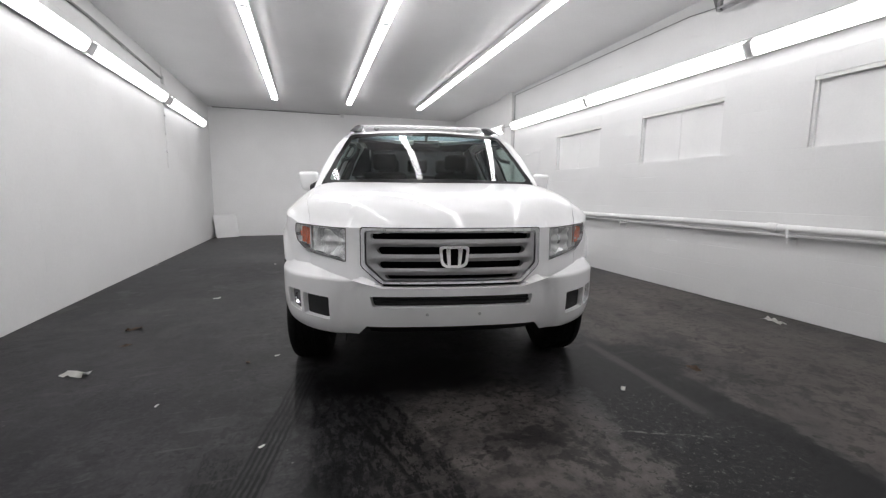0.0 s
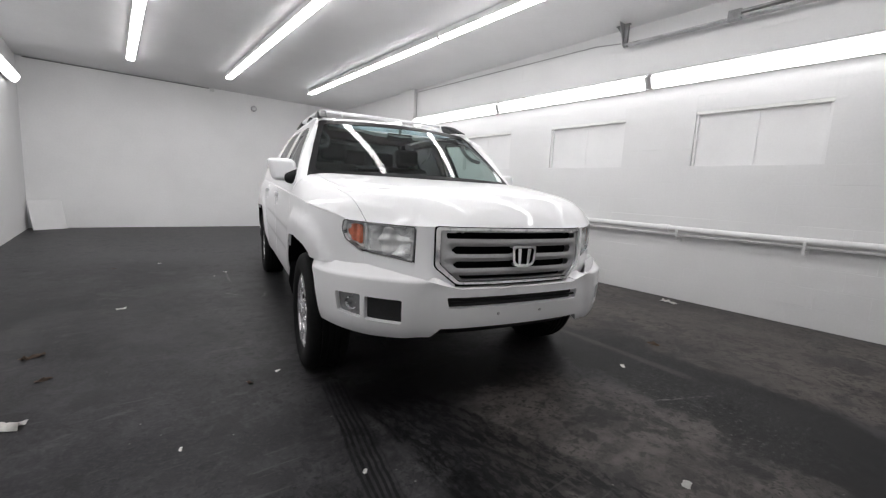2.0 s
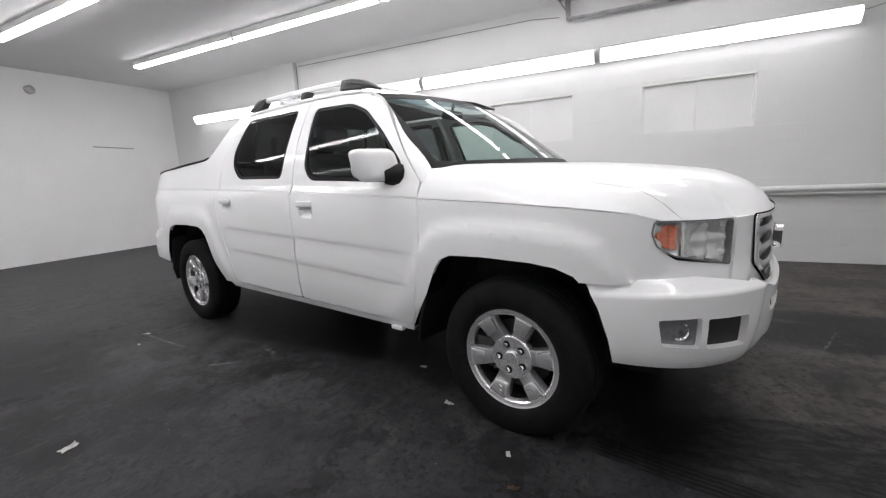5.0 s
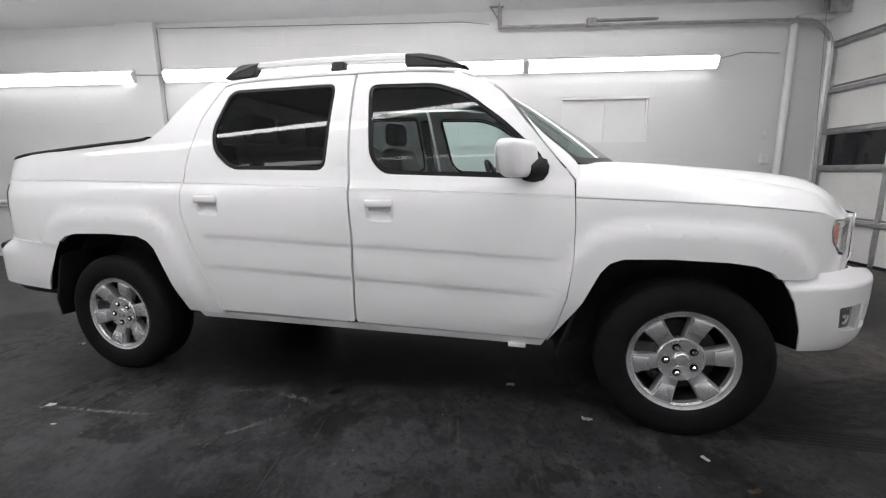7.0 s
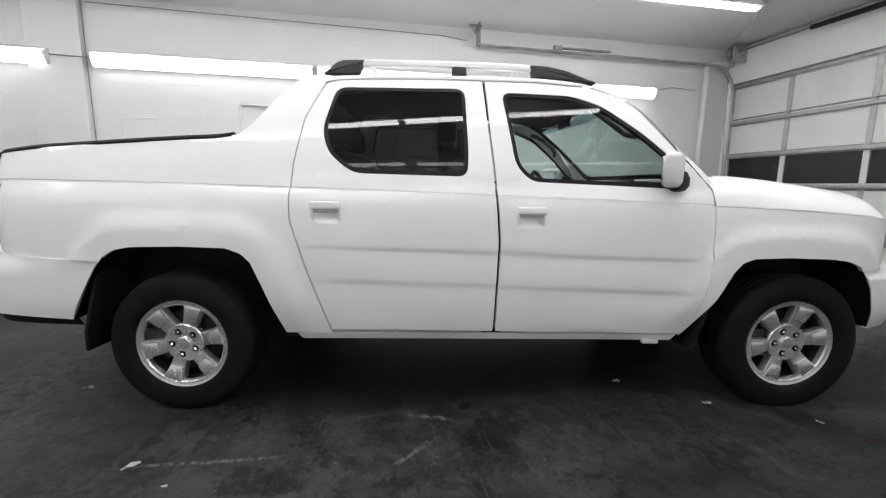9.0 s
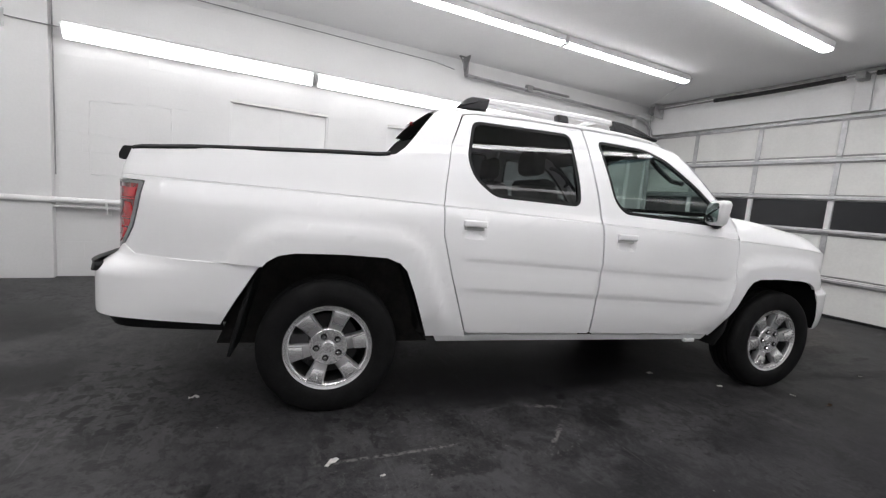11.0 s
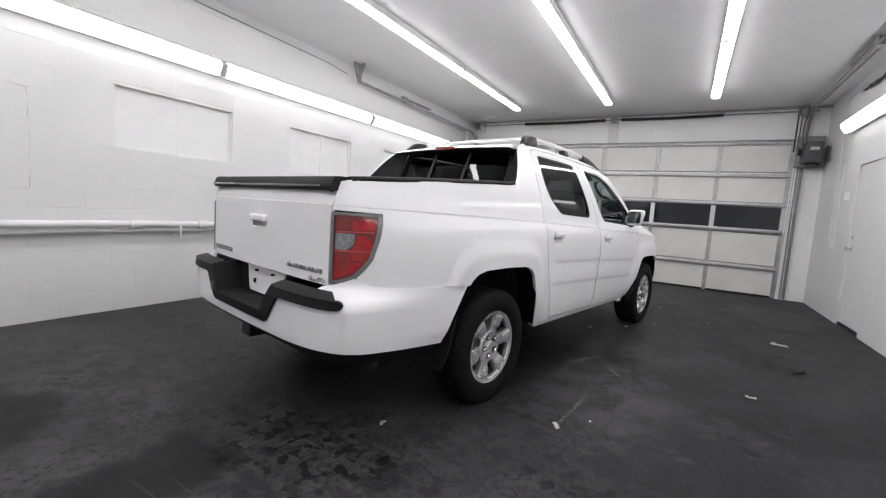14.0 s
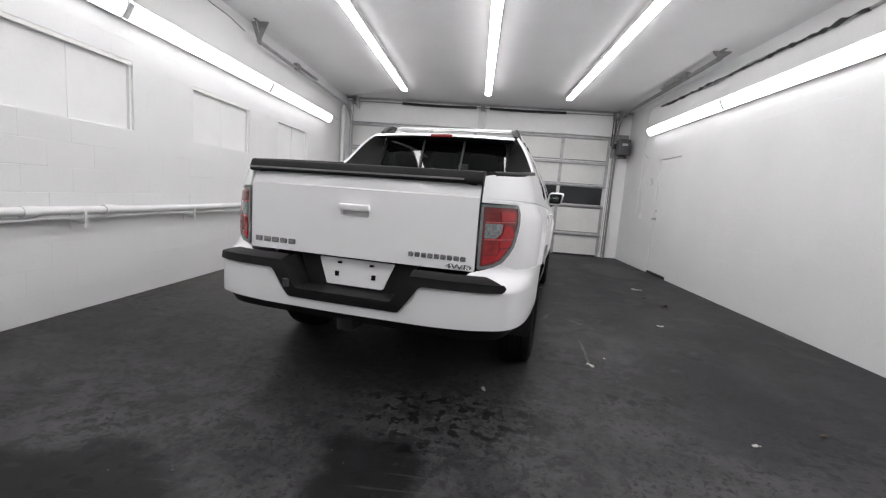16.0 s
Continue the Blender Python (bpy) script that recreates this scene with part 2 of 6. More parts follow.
M_BLOCK = surface("white_painted_block", (0.705, 0.705, 0.705), 0.55, var=0.035, scale=1.1, bump=0.0010, grain=45, island=0.01, placed=True)
M_PLASTER = surface("white_painted_plaster", (0.88, 0.88, 0.88), 0.6, var=0.04, scale=0.8, bump=0.0006, grain=30)
M_CEIL = surface("grey_white_ceiling_paint", (0.72, 0.72, 0.725), 0.6, var=0.05, scale=0.7, bump=0.0005, grain=40)
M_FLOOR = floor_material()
M_BOARD = surface("white_board", (0.75, 0.75, 0.75), 0.5, var=0.04, scale=2)
M_PAINTED = surface("white_gloss_enamel", (0.72, 0.72, 0.72), 0.35, var=0.06, scale=5, bump=0.0004, grain=60)
M_DOORPANEL = surface("off_white_door_panel", (0.76, 0.76, 0.74), 0.42, var=0.06, scale=2.0, bump=0.0004, grain=30)
M_GALV = surface("galvanised_steel", (0.46, 0.46, 0.47), 0.42, 0.75, var=0.22, scale=9, bump=0.0003, grain=60)
M_DULLSTEEL = surface("dull_dirty_steel", (0.30, 0.30, 0.30), 0.5, 0.6, var=0.25, scale=8)
M_BLACKGREASE = surface("greasy_black_steel", (0.022, 0.022, 0.023), 0.45, 0.4, var=0.3, scale=12, bump=0.001, grain=40)
M_DARKBOX = surface("dark_grey_machine_enamel", (0.07, 0.07, 0.075), 0.45, var=0.2, scale=8)
M_DARKGLASS = surface("dark_window_glass", (0.018, 0.019, 0.022), 0.08, var=0.2, scale=2)
M_GLOW = glowing("lit_diffuser", (1.0, 0.985, 0.995), LAMP)
M_WALLGLOW = glowing("lit_wall_diffuser", (1.0, 0.985, 0.995), WALL_LAMP)
M_PAPER = surface("dirty_white_paper", (0.68, 0.67, 0.64), 0.7, var=0.12, scale=30)
M_LEAF = surface("dry_brown_leaf", (0.085, 0.052, 0.032), 0.7, var=0.35, scale=25)


# ---- mesh helpers ----
def part(name, bm, material, parent=None, label="", smooth=True, angle=35):
    mesh = bpy.data.meshes.new(name)
    bm.to_mesh(mesh)
    bm.free()
    mats = material if isinstance(material, (list, tuple)) else [material]
    for m in mats:
        mesh.materials.append(m)
    if smooth and len(mesh.polygons):
        mesh.shade_smooth()
        mesh.set_sharp_from_angle(angle=radians(angle))
    ob = new(name, mesh)
    if parent:
        ob.parent = parent
    if label:
        tagged(ob, label)
    return ob


def thing(name, label, category, m=None, group="", kind=""):
    ob = new(name)
    ob.empty_display_size = 0.1
    if m is not None:
        ob.matrix_basis = m
    return tagged(ob, label, category, group, kind)


def box(bm, x0, x1, y0, y1, z0, z1, bevel=0.0, m=None, seg=1):
    made = bmesh.ops.create_cube(bm, size=1)["verts"]
    for v in made:
        v.co = Vector((x0 + (v.co.x + 0.5) * (x1 - x0), y0 + (v.co.y + 0.5) * (y1 - y0), z0 + (v.co.z + 0.5) * (z1 - z0)))
        if m is not None:
            v.co = m @ v.co
    if bevel:
        edges = {e for v in made for e in v.link_edges}
        bmesh.ops.bevel(bm, geom=list(edges), offset=bevel, segments=seg, affect="EDGES", profile=0.5)
    return bm


def tube(bm, points, radius, sides=10, cap=True):
    """A round bar through points."""
    pts = [Vector(p) for p in points]
    rings = []
    up = Vector((0.13, 0.21, 1)).normalized()
    for i, p in enumerate(pts):
        d = (pts[min(i + 1, len(pts) - 1)] - pts[max(i - 1, 0)]).normalized()
        a = d.cross(up if abs(d.dot(up)) < 0.95 else Vector((1, 0, 0))).normalized()
        b = d.cross(a)
        r = radius[i] if isinstance(radius, (list, tuple)) else radius
        rings.append([bm.verts.new(p + r * (math.cos(t) * a + math.sin(t) * b)) for t in (2 * math.pi * j / sides for j in range(sides))])
    for one, two in zip(rings, rings[1:]):
        for j in range(sides):
            bm.faces.new((one[j], one[(j + 1) % sides], two[(j + 1) % sides], two[j]))
    if cap:
        bm.faces.new(rings[0])
        bm.faces.new(rings[-1][::-1])
    bmesh.ops.recalc_face_normals(bm, faces=bm.faces[:])
    return bm


def lathe(bm, profile, sides=48, axis="x", closed=False):
    """Turns (offset along the axis, radius) pairs round the axis."""
    rings = []
    for a, r in profile:
        ring = []
        for j in range(sides):
            t = 2 * math.pi * j / sides
            c, s = r * math.cos(t), r * math.sin(t)
            ring.append(bm.verts.new((a, c, s) if axis == "x" else (c, a, s) if axis == "y" else (c, s, a)))
        rings.append(ring)
    pairs = list(zip(rings, rings[1:])) + ([(rings[-1], rings[0])] if closed else [])
    for one, two in pairs:
        for j in range(sides):
            bm.faces.new((one[j], one[(j + 1) % sides], two[(j + 1) % sides], two[j]))
    bmesh.ops.recalc_face_normals(bm, faces=bm.faces[:])
    return bm


def prism(bm, outline, axis, a0, a1, bevel=0.0):
    """A flat outline given a thickness along an axis (0 x, 1 y, 2 z)."""
    def at(p, a):
        q = list(p)
        q.insert(axis, a)
        return bm.verts.new(q)
    one, two = [at(p, a0) for p in outline], [at(p, a1) for p in outline]
    faces = [bm.faces.new(one[::-1]), bm.faces.new(two)]
    n = len(outline)
    for i in range(n):
        faces.append(bm.faces.new((one[i], one[(i + 1) % n], two[(i + 1) % n], two[i])))
    bmesh.ops.recalc_face_normals(bm, faces=faces)
    if bevel:
        edges = {e for f in faces[:2] for e in f.edges}
        bmesh.ops.bevel(bm, geom=list(edges), offset=bevel, segments=2, affect="EDGES", profile=0.5)
    return bm


# ---- the room ----
XL, XR, YB, YD = -1.90, 4.645, 12.40, -0.33


def ceil_z(y):
    return 3.305 - 0.055 * (y - YD) / (YB - YD)


def structure(name, bm, material, label, category, smooth=False):
    return tagged(part(name, bm, material, None, smooth=smooth), label, category, kind="structure")


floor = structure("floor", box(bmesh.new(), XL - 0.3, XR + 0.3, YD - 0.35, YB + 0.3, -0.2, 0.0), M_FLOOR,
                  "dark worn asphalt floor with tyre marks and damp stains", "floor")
bm = bmesh.new()
pts = [(YD - 0.35, ceil_z(YD)), (YB + 0.3, ceil_z(YB)), (YB + 0.3, 3.6), (YD - 0.35, 3.6)]
prism(bm, pts, 0, XL - 0.3, XR + 0.3)
structure("ceiling", bm, M_CEIL, "flat grey-white painted ceiling", "ceiling")
structure("wall_north", box(bmesh.new(), XL - 0.3, XR + 0.3, YB, YB + 0.2, 0.0, 3.6), M_PLASTER, "smooth white painted end wall", "wall")
wall_east = structure("wall_east", box(bmesh.new(), XR + 0.08, XR + 0.28, YD - 0.3, YB, 0.0, 3.6), M_BLOCK, "white painted concrete block wall with blocked-up windows", "wall")
wall_west = structure("wall_west", box(bmesh.new(), XL - 0.28, XL - 0.08, YD - 0.3, YB, 0.0, 3.6), M_BLOCK, "white painted concrete block wall", "wall")
bm = bmesh.new()
box(bm, XL, XR, YD - 0.25, YD - 0.02, 2.76, 3.6)
box(bm, XL, -1.50, YD - 0.25, YD - 0.02, 0.0, 2.76)
box(bm, 4.56, XR, YD - 0.25, YD - 0.02, 0.0, 2.76)
structure("wall_south", bm, M_PLASTER, "white painted wall round the garage door", "wall")

# lamps: wrap-round strips
def strip_lamp(name, label, length, wide, deep, group, glow, rim=0.30):
    """Lies along y from 0, its light turned to -z."""
    ob = thing(name, label, "light", group=group)
    bm = bmesh.new()
    box(bm, -wide / 2, wide / 2, 0, length, -deep * rim, deep * 0.45, 0.006)
    part("housing", bm, M_PAINTED, ob)
    bm = bmesh.new()
    n = 8
    arc = [(wide * 0.475 * math.cos(math.pi * i / n), -deep * (rim + 0.01 + (0.54 - rim) * math.sin(math.pi * i / n) ** 0.6)) for i in range(n + 1)]
    prism(bm, arc + [(-wide * 0.45, -deep * rim + 0.01), (wide * 0.45, -deep * rim + 0.01)], 1, 0.02, length - 0.02)
    part("diffuser", bm, glow, ob, "glowing white diffuser")
    for y in (0.0, length - 0.02):
        bm = bmesh.new()
        box(bm, -wide * 0.42, wide * 0.42, y, y + 0.02, -deep * 0.5, deep * 0.1, 0.004)
        part("end_cap", bm, M_PAINTED, ob)
    return ob


LEN = 2.42
master = strip_lamp("ceiling_strip_light", "long white fluorescent strip light on the ceiling, lit", LEN - 0.035, 0.128, 0.11, "ceiling strip lights", M_GLOW)
made_one = False
for x in (-0.22, 1.37, 3.05):
    for i in range(4):
        y = 0.96 + i * LEN
        m = pose(x, y, ceil_z(y) - 0.05, -math.degrees(0.055 / 12.7), 0, 0)
        if made_one:
            copy_thing(master, m)
        else:
            master.matrix_basis, made_one = m, True
wall_lamp = strip_lamp("wall_strip_light", "long white fluorescent strip light along the wall, lit", 2.46, 0.172, 0.15, "wall strip lights", M_WALLGLOW, 0.12)
made_one = False
for x, turn, z, starts in ((XR, -90, 2.56, (1.08, 3.59, 6.09, 8.98)), (XL, 90, 2.68, (1.05, 3.53, 6.12, 8.85))):
    for y in starts:
        m = pose(x - 0.088 * (1 if x > 0 else -1), y, z, 0, -turn * 0.68, 0)
        if made_one:
            copy_thing(wall_lamp, m)
        else:
            wall_lamp.matrix_basis, made_one = m, True

# ---- the pickup: materials ----
M_PAINT = surface("white_car_paint", (0.885, 0.885, 0.893), 0.55, var=0.012, scale=2.0, coat=0.6, grain=300, spec=0.12)
M_BLACKPL = surface("black_textured_plastic", (0.012, 0.012, 0.0125), 0.55, var=0.2, scale=20, bump=0.0006, grain=220, spec=0.2)
M_FOOT = surface("black_roof_foot_plastic", (0.018, 0.018, 0.02), 0.45, var=0.2, scale=20, bump=0.0004, grain=160, spec=0.3)
M_RAIL = surface("pale_silver_roof_rail", (0.74, 0.74, 0.75), 0.38, 0.35, var=0.05, scale=8)
M_FRIT = surface("black_glass_border", (0.005, 0.005, 0.006), 0.45, var=0.2, scale=10, spec=0.12)
M_LINER = surface("dark_headliner_cloth", (0.03, 0.03, 0.031), 0.8, var=0.15, scale=10, spec=0.2)
M_DASH = surface("dark_dashboard_plastic", (0.022, 0.022, 0.023), 0.6, var=0.15, scale=15, spec=0.25)
M_GREYPL = surface("dark_grey_plastic", (0.05, 0.05, 0.053), 0.5, var=0.15, scale=20)
M_RUBBER = surface("tyre_rubber", (0.009, 0.009, 0.0094), 0.75, var=0.3, scale=15, bump=0.0008, grain=120, spec=0.14)
M_CHROME = surface("chrome", (0.84, 0.84, 0.85), 0.07, 1.0, var=0.05, scale=10)
M_SATIN = surface("satin_silver", (0.52, 0.52, 0.53), 0.30, 0.7, var=0.06, scale=10)
M_ALLOY = surface("machined_alloy", (0.86, 0.86, 0.87), 0.25, 0.75, var=0.06, scale=6, grain=20)
M_ALLOYDARK = surface("grey_painted_alloy", (0.50, 0.50, 0.51), 0.30, 0.65, var=0.1, scale=12)
M_BARREL = surface("dusty_rim_barrel", (0.02, 0.02, 0.021), 0.6, 0.2, var=0.3, scale=14)
M_VOID = surface("dark_recess", (0.004, 0.004, 0.0045), 0.85, var=0.3, scale=10, spec=0.1)
M_UNDER = surface("dirty_black_underseal", (0.030, 0.029, 0.028), 0.8, var=0.35, scale=9, bump=0.002, grain=40, spec=0.2)
M_MESH = surface("black_mesh_insert", (0.014, 0.014, 0.015), 0.5, var=0.3, scale=60, bump=0.003, grain=150)
M_CLOTH = surface("dark_grey_leather", (0.020, 0.0195, 0.0195), 0.55, var=0.15, scale=8, bump=0.001, grain=120)
M_TRIM = surface("grey_interior_trim", (0.055, 0.055, 0.054), 0.6, var=0.12, scale=6)
M_NAMEPLATE = surface("dark_chrome_nameplate", (0.30, 0.30, 0.31), 0.22, 0.8, var=0.25, scale=60)
M_RED = surface("red_lens", (0.42, 0.006, 0.012), 0.08, var=0.25, scale=14, coat=0.8, bump=0.0006, grain=40)
M_MIDRED = surface("smoked_red_lens", (0.30, 0.009, 0.012), 0.12, var=0.45, scale=16, coat=0.8, bump=0.0006, grain=40)
# paler red for the thin highlights along the lens edges, put into the colour
M_GLINT = surface("pale_red_lens_glint", (0.62, 0.06, 0.07), 0.15, var=0.2, scale=20, coat=0.8)
M_DEEPRED = surface("deep_red_lens", (0.20, 0.006, 0.008), 0.15, var=0.3, scale=30, coat=1.0)
M_AMBER = surface("amber_reflector", (0.66, 0.17, 0.085), 0.2, var=0.35, scale=40, coat=1.0)
M_LAMPGREY = surface("smoked_lamp_frame", (0.19, 0.19, 0.195), 0.2, var=0.1, scale=20, coat=1.0)
M_LAMPBOWL = surface("silvered_lamp_bowl", (0.86, 0.86, 0.87), 0.22, 0.6, var=0.22, scale=35, bump=0.003, grain=55)
M_FOGBOWL = surface("dull_silver_fog_bowl", (0.40, 0.40, 0.41), 0.25, 0.6, var=0.2, scale=45, bump=0.0015, grain=40)
M_REFLECT = surface("lamp_reflector", (0.90, 0.90, 0.90), 0.2, 0.4, var=0.08, scale=18)
M_REVERSE = surface("smoked_reverse_lens", (0.26, 0.26, 0.27), 0.12, 0.4, var=0.4, scale=40, coat=1.0)
# greyer copy of the body white: handle recess shade put into the colour
M_GRIP = surface("shaded_white_paint", (0.62, 0.62, 0.62), 0.4, var=0.05, scale=10)
M_LENS = pane("clear_lamp_lens", (0.97, 0.98, 0.98))
M_GLASS = pane("green_tinted_glass", (0.70, 0.80, 0.77))
M_SCREEN = pane("green_tinted_windscreen", (0.60, 0.70, 0.67))
M_BAND = pane("blue_shade_band", (0.42, 0.54, 0.62))
M_PRIVACY = pane("dark_privacy_glass", (0.12, 0.125, 0.13))
M_REARGLASS = pane("tinted_rear_glass", (0.09, 0.096, 0.10))
M_MIRROR = surface("mirror_glass", (0.80, 0.82, 0.82), 0.02, 1.0, var=0.01, scale=3)

# ---- the pickup: its form, x to its left, y to its tail from the front axle, z up ----
def pchip(pairs):
    """A smooth curve through (t, value) pairs that does not overshoot."""
    xs, ys = np.array([p[0] for p in pairs], float), np.array([p[1] for p in pairs], float)
    h, d = np.diff(xs), np.diff(ys) / np.diff(xs)
    m = np.zeros(len(xs))
    for i in range(1, len(xs) - 1):
        if d[i - 1] * d[i] > 0:
            w1, w2 = 2 * h[i] + h[i - 1], h[i] + 2 * h[i - 1]
            m[i] = (w1 + w2) / (w1 / d[i - 1] + w2 / d[i])
    m[0], m[-1] = d[0], d[-1]

    def at(t):
        i = int(min(max(np.searchsorted(xs, t) - 1, 0), len(h) - 1))
        s = (t - xs[i]) / h[i]
        if s < 0 or s > 1:
            j = 0 if s < 0 else -1
            return float(ys[j] + m[j] * (t - xs[j]))
        return float((1 + 2 * s) * (1 - s) ** 2 * ys[i] + s * (1 - s) ** 2 * h[i] * m[i] + s * s * (3 - 2 * s) * ys[i + 1] + s * s * (s - 1) * h[i] * m[i + 1])
    return at


def ease(t, a, b):
    t = min(max((t - a) / (b - a), 0.0), 1.0)
    return t * t * (3 - 2 * t)


CREASE = pchip([(-0.6, 0.955), (-0.444, 0.996), (-0.05, 1.034), (0.48, 1.060), (1.54, 1.100), (2.6, 1.135), (3.4, 1.154), (4.2, 1.165)])
PROFILE = pchip([(0.28, 0.885), (0.36, 0.925), (0.42, 0.950), (0.50, 0.963), (0.60, 0.972), (0.75, 0.981), (0.90, 0.984), (1.0, 0.981),
                 (1.06, 0.974), (1.10, 0.964), (1.125, 0.948), (1.145, 0.9395), (1.20, 0.9258), (1.25, 0.9102), (1.30, 0.892), (1.35, 0.8722), (1.40, 0.8506), (1.45, 0.827), (1.50, 0.8022), (1.58, 0.7586), (1.62, 0.734), (1.67, 0.697), (1.70, 0.678), (1.73, 0.655)])
TAPER = pchip([(-0.75, 0.58), (-0.69, 0.675), (-0.62, 0.775), (-0.54, 0.858), (-0.45, 0.921), (-0.35, 0.960), (-0.2, 0.990), (0.0, 1.0), (0.2, 1.0)])
ARCH_F = [(0.575, 0.385), (0.428, 0.595), (0.362, 0.735), (0.325, 0.780), (0.27, 0.801), (0.10, 0.807), (-0.12, 0.800), (-0.22, 0.787), (-0.29, 0.758), (-0.350, 0.69), (-0.402, 0.56), (-0.436, 0.42)]
ARCH_R = [(2.59, 0.405), (2.68, 0.655), (2.728, 0.775), (2.77, 0.818), (2.84, 0.844), (3.06, 0.852), (3.29, 0.848), (3.37, 0.832), (3.42, 0.80), (3.465, 0.74), (3.545, 0.60), (3.625, 0.475)]
corner = [(0.985, 3.60), (0.975, 3.72), (0.957, 3.82), (0.932, 3.91), (0.897, 3.98), (0.85, 4.045), (0.795, 4.095), (0.745, 4.122), (0.70, 4.135)]
arc = [3.60]
for (wa, ya), (wb, yb) in zip(corner, corner[1:]):
    arc.append(arc[-1] + math.hypot(wb - wa, yb - ya))
S_END = arc[-1]
TAIL_Y = pchip([(s, c[1]) for s, c in zip(arc, corner)])
TAIL_K = pchip([(s, (0.985 - c[0]) / 0.285) for s, c in zip(arc, corner)])


def far_from(points, y, z):
    best = 9.0
    for (ya, za), (yb, zb) in zip(points, points[1:]):
        dy, dz = yb - ya, zb - za
        t = min(max(((y - ya) * dy + (z - za) * dz) / (dy * dy + dz * dz), 0), 1)
        best = min(best, math.hypot(y - ya - t * dy, z - za - t * dz))
    return best


def side_w(y, z):
    w = PROFILE(z)
    if y < 0.2:
        w *= TAPER(y)
    if z < 1.05:
        w += 0.024 * ease(min(far_from(ARCH_F, y, z), far_from(ARCH_R, y, z)), 0.165, 0.105) * ease(z, 0.40, 0.60)
    return w


def on_side(sgn, off=0.0):
    """Maps (s, v) to the body's side: s runs along y and round the tail's corner, v is the height with the crease line at 1.1."""
    def at(s, v):
        y, k = (s, 0.0) if s <= 3.6 else (TAIL_Y(s), TAIL_K(s))
        z = v - 1.1 + CREASE(min(s, 4.15))
        w = side_w(y, z)
        w -= 0.0045 * ease(v, 1.100, 1.104) * ease(v, 1.30, 1.15) + 0.010 * ease(v, 1.0950, 1.0966) * ease(v, 1.1040, 1.1024) * ease(y, -0.50, -0.40)
        door = ease(y, 0.50, 0.62) * ease(y, 2.45, 2.32)
        for line in (0.835, 0.665):
            w -= 0.0050 * door * ease(v, line, line - 0.028) * ease(v, line - 0.13, line - 0.028)
        w = w * (1 - k) + 0.70 * k
        return Vector((sgn * (w + off * (1 - k)), y + off * k - 0.055 * ease(z, 1.15, 1.36) * ease(s, 3.7, 4.0), z))
    return at


def vs(points):
    """Outline points (y, z) with z turned into the side's own height."""
    return [(y, z + 0.036 * max(0.0, z - 1.2) + 1.1 - CREASE(min(y, 4.15))) for y, z in points]


def rounded(points, r=0.03, n=5):
    """The closed outline with its corners rounded."""
    out, k = [], len(points)
    for i in range(k):
        p, a, b = (Vector(points[j % k]) for j in (i, i - 1, i + 1))
        da, db = (a - p), (b - p)
        q = min(r, da.length * 0.45, db.length * 0.45)
        pa, pb = p + da.normalized() * q, p + db.normalized() * q
        for j in range(n + 1):
            t = j / n
            out.append(tuple((1 - t) ** 2 * pa + 2 * t * (1 - t) * p + t * t * pb))
    return out


def shrunk(points, d):
    """The outline moved inwards by d."""
    pts = [Vector(p) for p in points]
    area = sum(a.x * b.y - b.x * a.y for a, b in zip(pts, pts[1:] + pts[:1]))
    sgn, out = (1 if area > 0 else -1), []
    for i, p in enumerate(pts):
        e1, e2 = (p - pts[i - 1]), (pts[(i + 1) % len(pts)] - p)
        n = Vector((0, 0))
        for e in (e1, e2):
            if e.length > 1e-7:
                n += Vector((-e.y, e.x)).normalized()
        n = n.normalized() * sgn
        out.append(tuple(p + n * d))
    return out


MIDDLE = Vector((0, 1.7, 0.9))


